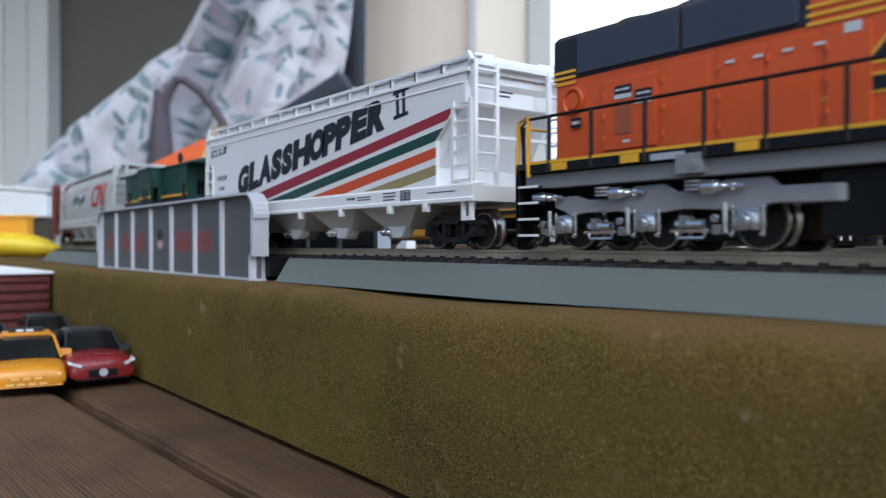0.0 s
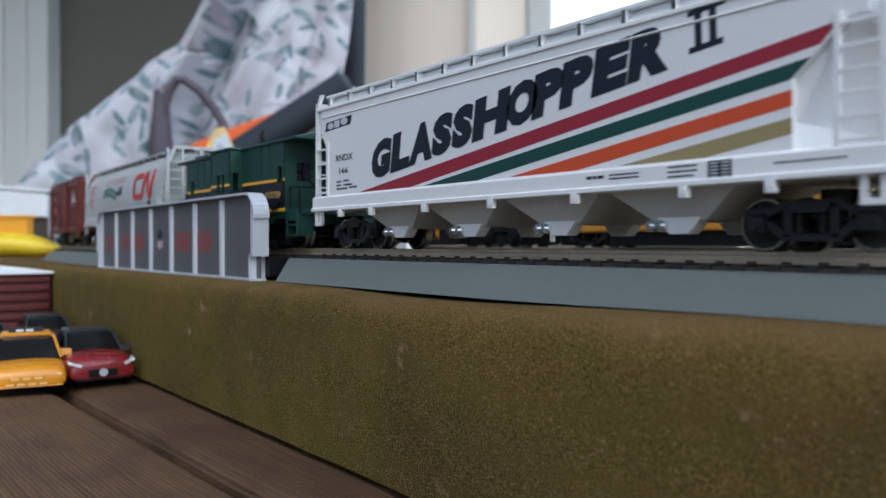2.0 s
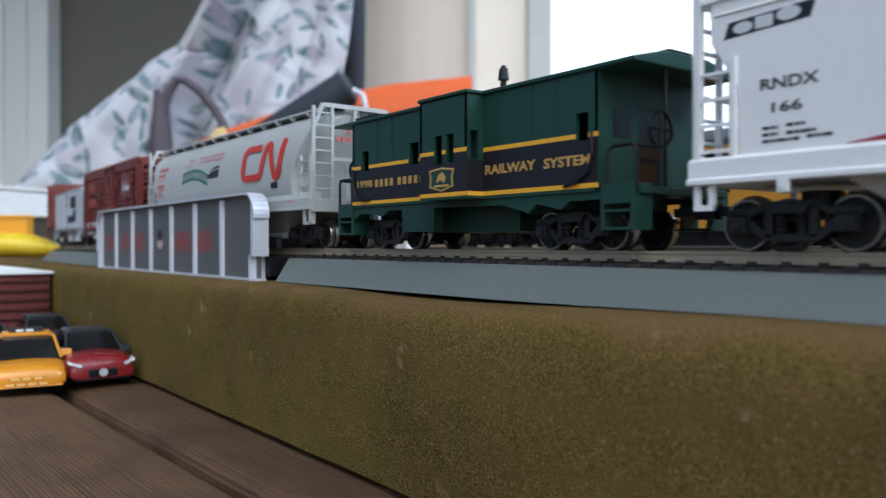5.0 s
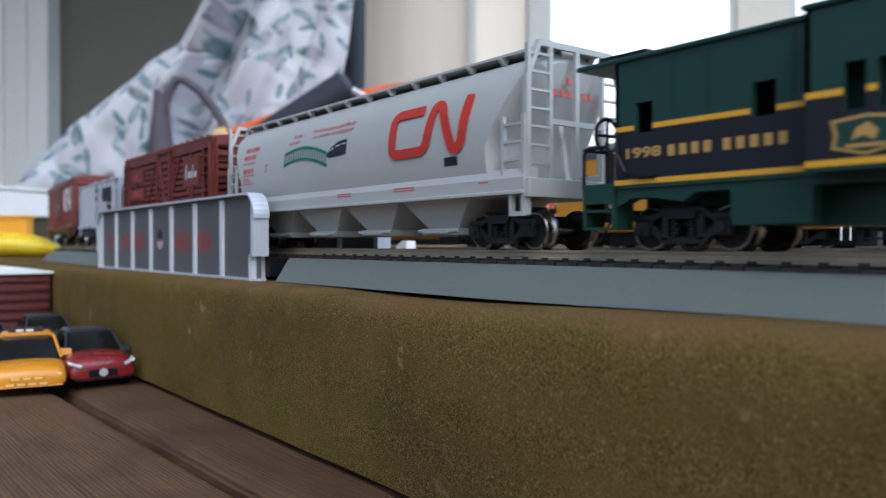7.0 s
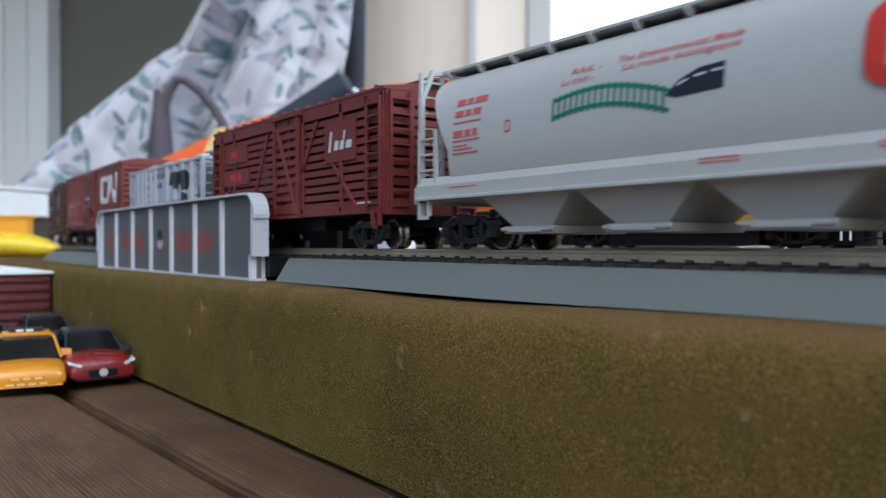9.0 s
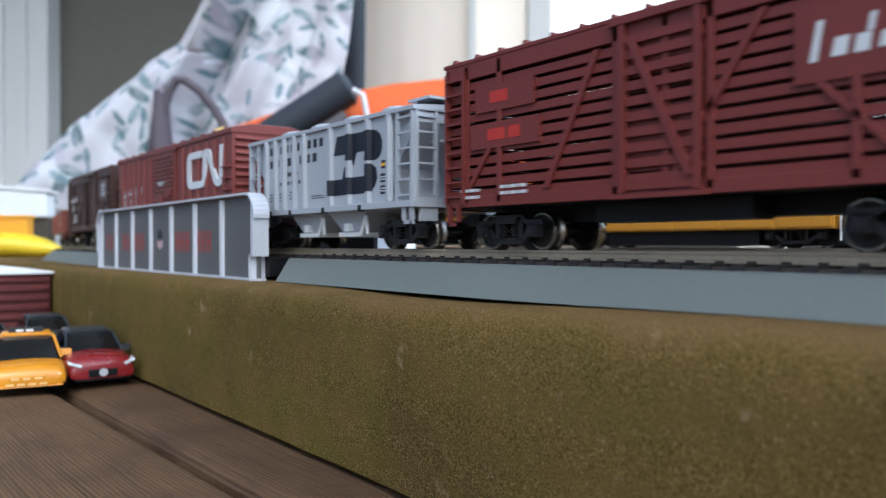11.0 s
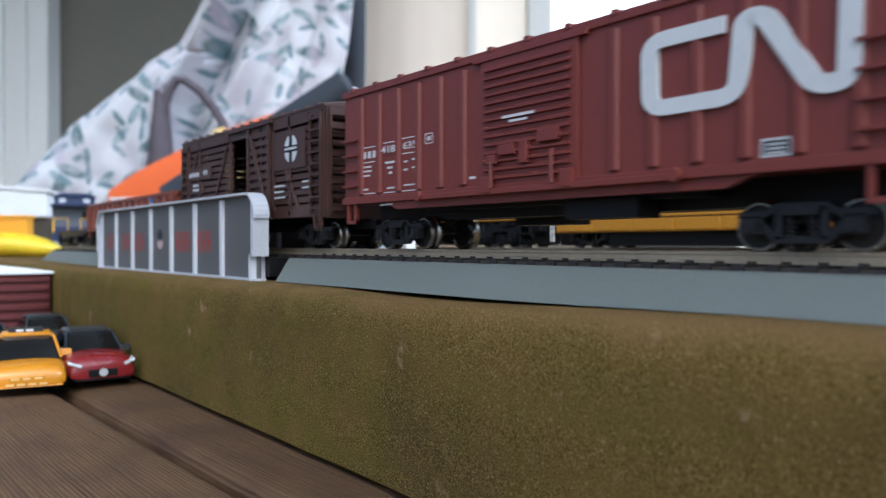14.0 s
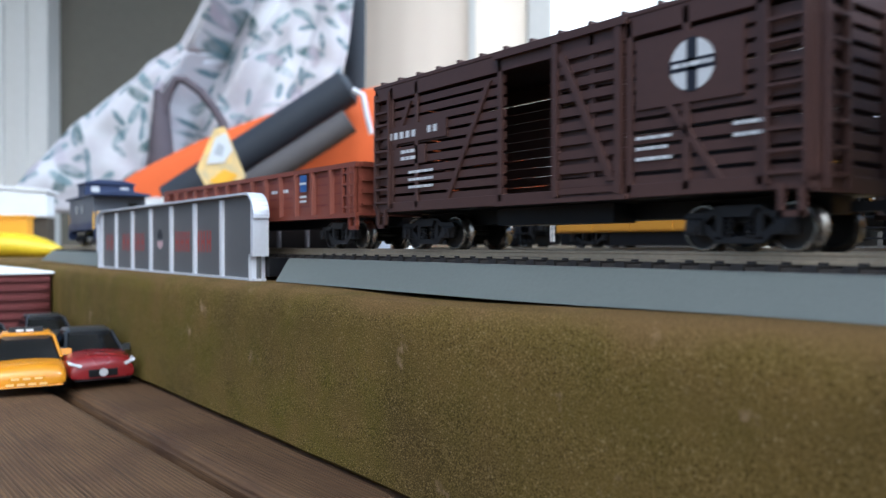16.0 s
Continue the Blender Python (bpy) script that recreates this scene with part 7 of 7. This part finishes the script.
    if taxi:
        part("roof_sign", Shape().prism([(-2.2, h), (2.2, h), (1.6, h + 2.6), (-1.6, h + 2.6)], -7, 7), BLACK, c, "small roof sign", bevel=0.3)
        s = Shape().box(1.9, 2.1, -4, -1, h + 0.8, h + 1.8).box(1.9, 2.1, 0, 3, h + 0.8, h + 1.8)
        part("sign_bars", s, WHITE_INK, c)
        s = Shape()
        for i in range(3):
            s.box(hl * 1.012, hl * 1.02, -6 + i * 4.4, -3 + i * 4.4, h * 0.31, h * 0.345)
        for i in range(4):
            s.box(hl * 1.012, hl * 1.02, -8 + i * 4.2, -5 + i * 4.2, h * 0.21, h * 0.25)
        part("front_bars", s, TAXI_BARS, c, "faded front writing as bars")
        part("bumper", Shape().box(hl * 0.95, hl * 1.015, -hw * 0.86, hw * 0.86, h * 0.17, h * 0.20), CAR_YELLOW, c, bevel=0.4)
    return c


def deck_toys():
    toy_car("toy_taxi", "yellow die-cast toy taxi on the deck", -405.5, 69.0, -9, CAR_YELLOW, 32.5, 68, 24.0, taxi=True, lamps=False)
    toy_car("toy_hatchback", "dark red die-cast hatchback on the deck", -406.6, 95.8, -2, CAR_RED, 29.5, 66, 24.0)
    toy_car("toy_coupe", "blue die-cast toy car on the deck", -500, 63, 0, CAR_BLUE, 28, 60, 21.5, lamps=False)
    toy_car("toy_sedan", "charcoal die-cast toy car on the deck", -508, 96, 0, CAR_GREY, 28, 64, 23.5, lamps=False)
    t = thing("toy_trailer", "barn red ribbed toy trailer with a white roof", "toy trailer", at=(-587, 98.0, 0), turn=0)
    part("box_body", Shape().box(-55, 20, -46, 13, 6, 46), TRAILER_RED, t, "ribbed red body", bevel=0.6)
    for i in range(6):
        part("rib", Shape().prism([(20, 10 + i * 6.0), (21.8, 11 + i * 6.0), (21.8, 13 + i * 6.0), (20, 14 + i * 6.0)], -45, 12), TRAILER_RED, t)
    part("roof", Shape().prism([(-48, 45.5), (15, 45.5), (15, 47), (-4, 49.5), (-48, 49.5)], -57, 22.5, "x"), WHITE, t, "white roof", bevel=0.5)
    for x in (-40, 5):
        for yy in (-42, 9):
            part("wheel", Shape().turned([(0.5, -2), (6, -2), (6.6, -1.4), (6.6, 1.4), (6, 2), (0.5, 2)], 18), BLACK, t, at=(x, yy, 6.6), smooth=True)


def board_clutter():
    """Toys and boxes past the far curve; u runs across the view, d away from the camera, v is height over the eye."""
    r, f = Vector((math.cos(YAW), math.sin(YAW), 0)), Vector((-math.sin(YAW), math.cos(YAW), 0))

    def at(u, d, v):
        p = r * u + f * d
        return (p.x, p.y, v + 64.5)
    low = BOARD_Z - 64.5

    def block(u0, u1, d0, d1, v0, v1, lift=0.0):
        return Shape().loft([[at(u0, d0, v), at(u1, d0, v), at(u1, d1, v), at(u0, d1, v)] for v in (v0, v1)]) if not lift else Shape().loft([[at(u0, d0, v0), at(u1, d0, v0), at(u1, d1, v0), at(u0, d1, v0)], [at(u0, d0, v1 + lift), at(u1, d0, v1), at(u1, d1, v1 - 4), at(u0, d1, v1 + lift)]])
    t = thing("yellow_toy", "bright yellow pointed plastic toy lying on the board", "toy")
    rings = []
    for u, lo, hi, wide in ((-399, -7, -3, 3), (-405, -10.5, 0, 9), (-416, low + 0.4, 5.5, 17), (-436, low, 11.5, 26), (-468, low, 13.5, 30), (-500, low, 11, 28), (-515, low + 2, 6, 16)):
        rings.append([at(u * 1.05, 868 + wide * math.cos(a), (lo + hi) / 2 + (hi - lo) / 2 * max(-1, min(1, 1.25 * math.sin(a)))) for a in (2 * math.pi * q / 18 for q in range(18))])
    part("hull", Shape().loft(rings), TOY_YELLOW, t, smooth=True)
    t = thing("amber_box", "amber plastic box with a lid on the board", "box")
    part("box_body", block(-545, -463, 880, 896, low, 29), TOY_AMBER, t, bevel=2.0)
    part("lid", block(-546, -462, 879, 897, 29, 33), TOY_AMBER, t, bevel=1.0)
    t = thing("brown_box", "low dark brown box under the white carton", "box")
    part("box_body", block(-640, -494, 990, 1008, low, 34), BROWN_CARD, t, bevel=1.5)
    t = thing("white_carton", "long white carton with a sloping lid on a brown box", "carton")
    part("carton_body", block(-690, -494, 985, 1008, 34, 65, 16), CARTON, t, "white sloping carton", bevel=2.0)
    part("lid", Shape().loft([[at(-694, 983, v + 16), at(-491, 983, v), at(-491, 1012, v - 3), at(-694, 1012, v + 16)] for v in (65, 69)]), CARTON, t, "lifted white lid", bevel=1.0)
    t = thing("white_box", "low white card box beyond the far curve", "carton")
    part("box_body", block(-480, -388, 1140, 1200, low, 66), CARTON, t, bevel=2.0)
    part("flap", block(-481, -387, 1138, 1202, 66, 68), CARTON, t, bevel=0.5)


def backdrop_things():
    """Cloths and bags piled at the board's far end; u runs across the view, v is height, d depth."""
    r, f = Vector((math.cos(YAW), math.sin(YAW), 0)), Vector((-math.sin(YAW), math.cos(YAW), 0))

    def at(u, d, v):
        p = r * u + f * d
        return (p.x, p.y, v + 64.5)
    # hanging floral cloth: a long bright fold crosses it, and a wide panel hangs behind that fold
    n, m = 110, 60
    me = bpy.data.meshes.new("floral_cloth")
    verts, uvs = [], []

    def course(line, h):
        for (h0, p), (h1, q) in zip(line, line[1:]):
            if h >= h1:
                return p + (q - p) * (h0 - h) / (h0 - h1)
        return line[-1][1]
    left = ((620, -400), (464, -452), (372, -513), (357, -560), (325, -583), (272, -647), (229, -701), (196, -733), (143, -781), (105, -810), (60, -825))
    crease = ((620, -352), (464, -416), (357, -481), (271, -529), (143, -551), (105, -555), (60, -558))
    right = ((620, -160), (464, -174), (421, -178), (368, -184), (314, -197), (250, -245), (105, -300), (60, -312))
    for j in range(m + 1):
        b = j / m
        h = 620 - 560 * b
        lu, cu, ru = course(left, h), course(crease, h), course(right, h)
        for i in range(n + 1):
            a = i / n
            u = lu + (ru - lu) * a
            if u < cu:
                w = (u - lu) / (cu - lu)
                d = 1510 - 65 * w ** 1.6 + 16 * math.sin(w * 6 + b * 4)
            else:
                w = (u - cu) / (ru - cu)
                d = 1450 + 125 * min(1, w * 9) - 75 * w + 22 * abs(math.sin(w * 7.5 + b * 1.4)) ** 0.7 + 9 * math.sin(w * 21 - b * 3)
            d += 22 * noise.noise(Vector((u * 0.006, h * 0.006, 0.4))) + 8 * noise.noise(Vector((u * 0.02, h * 0.02, 3.0)))
            verts.append(tuple(q * MM for q in at(u, d, h)))
            uvs.append((u * 0.0095 + 0.25 * (u > cu), h * 0.0095))
    faces = [(j * (n + 1) + i, j * (n + 1) + i + 1, (j + 1) * (n + 1) + i + 1, (j + 1) * (n + 1) + i) for j in range(m) for i in range(n)]
    me.from_pydata(verts, [], faces)
    lay = me.uv_layers.new(name="UVMap")
    lay.data.foreach_set("uv", [c for p in me.loops for c in uvs[p.vertex_index]])
    me.polygons.foreach_set("use_smooth", [True] * len(me.polygons))
    me.materials.append(FLORAL)
    cloth = tagged(new("floral_cloth", me), "white cloth with grey-green leaf print, hanging in folds", "cloth")
    so = cloth.modifiers.new("thickness", "SOLIDIFY")
    so.thickness = 0.003
    bag = thing("shoulder_bag", "mauve-grey soft bag with a looped strap before the cloth", "bag")
    part("strap", Shape().path([at(u, 1468, v) for u, v in ((-546, 110), (-534, 190), (-522, 240), (-508, 284), (-494, 306), (-478, 305), (-450, 284), (-424, 252), (-408, 226), (-402, 190))], 8.5, 10), LILAC, bag, "mauve strap", smooth=True)
    part("bag_body", Shape().loft([[at(u * w - 526, 1478 + 26 * math.sin(t), v) for u, t in ((48 * math.cos(t), t) for t in (2 * math.pi * q / 14 for q in range(14)))] for v, w in ((70, 0.62), (130, 0.55), (190, 0.42), (240, 0.3), (285, 0.2))]), LILAC, bag, "drooping mauve side", smooth=True)
    def far(k, u, d, v):
        return at(u * k, d * k, v * k)
    # orange bag of cloth
    rings = []
    for i in range(15):
        a = i / 14
        u = -455 + a * 494
        top = 74 + 114 * math.sin(min(1, a * 1.12) * math.pi / 2) ** 0.8 + 42 * a
        rings.append([far(1.32, u, 1080 + 34 * math.cos(b) * (0.25 + a), -10 + (top + 10) * (0.5 + 0.5 * math.sin(b)) + 2.5 * noise.noise(Vector((a * 9, b, 3)))) for b in (2 * math.pi * k / 20 for k in range(20))])
    tagged(part("orange_bag", Shape().loft(rings), ORANGE_CLOTH, smooth=True), "bulging bright orange fabric bag", "bag")
    pole = thing("rolled_mat", "rolled dark navy mat leaning over the orange bag", "mat")
    a, b = far(1.40, -330, 960, 52), far(1.40, -116, 960, 190)
    part("roll", Shape().rod(a, b, 31, 20).rod(Vector(b), Vector(b) + (Vector(b) - Vector(a)).normalized() * 10, 31, 20, 18), TUBE_DARK, pole, smooth=True)
    a, b = far(1.40, -300, 935, 24), far(1.40, -110, 935, 146)
    part("inner_roll", Shape().rod(a, b, 21, 16), TUBE_GREY, pole, "grey inner roll", smooth=True)
    part("cord", Shape().path([far(1.40, -106, 930, 182), far(1.40, -94, 930, 176), far(1.40, -90, 930, 155), far(1.40, -84, 930, 130)], 4.5, 8), SILVER_PAINT, pole, "pale cord", smooth=True)
    card = thing("picture_card", "small worn picture card leaning on the bag", "card")
    part("card_sheet", Shape().add([far(1.35, u, d, v) for d in (905, 908) for u, v in ((-282, 86), (-262, 132), (-250, 135), (-226, 78), (-244, 60), (-270, 64))], [(0, 1, 2, 3, 4, 5), (11, 10, 9, 8, 7, 6)] + [(i, (i + 1) % 6, 6 + (i + 1) % 6, 6 + i) for i in range(6)]), CARD, card)
    for pts, mat, label in ((((-270, 92), (-260, 122), (-248, 128), (-240, 108), (-250, 94)), WHITE_INK, "white printed panel"), (((-262, 104), (-256, 116), (-249, 112), (-252, 100)), PALE_BLUE_GREY, "blue printed patch"), (((-268, 72), (-250, 86), (-234, 80), (-246, 66)), YELLOW, "yellow printed patch")):
        part("card_patch", Shape().add([far(1.35, u, 903.4 - 0.6 * (mat is PALE_BLUE_GREY), v) for u, v in pts], [tuple(range(len(pts)))]), mat, card, label)
    dark = Shape().rod(at(-190, 1700, 100), at(-185, 1700, 900), 22, 14)
    tagged(part("dark_post", dark, TUBE_DARK, smooth=True), "dark slim post behind the cloth", "post")


# ---- movement ----
def motions():
    for ob, s0, half in CARS:
        rows = []
        for i in range(65):
            t = i * 0.25
            s = s0 + run(t)
            ax, ay, _ = along(s - half)
            bx, by, _ = along(s + half)
            rows.append((t, pose((ax + bx) / 2 * MM, (ay + by) / 2 * MM, RAIL_Z * MM, 0, 0, math.degrees(math.atan2(by - ay, bx - ax)))))
        walk(ob, rows)
    steps = [2 * k / FPS for k in range(241)]
    turns = [math.degrees(run(t)) for t in steps]
    for ob, r, (x, y, z) in WHEELS:
        walk(ob, [(t, pose(x * MM, y * MM, z * MM, 0, a / r, 0)) for t, a in zip(steps, turns)])


covered_hopper()
bay_caboose()
cylinder_hopper()
red_stock_car()
ribbed_hopper()
plug_boxcar()
santa_car()
gondola()
low_flat_car()
cupola_caboose()
diesel("orange_diesel", "orange and black six-axle diesel with silver trucks", -25.0, 0, True, ORANGE, material("blue_black_plastic", (0.016, 0.018, 0.026), 0.45, var=0.1), BLACK, TRUCK_GREY, GREY_TANK, True)
girder_bridge()
parked_trains()
piers()
deck_toys()
board_clutter()
backdrop_things()
track("track", TRACK_Y, "sectional model track with grey roadbed", -1830, 420, True)
track("second_track", 318.0, "second straight model track with grey roadbed", -605, 420)
setting()
motions()
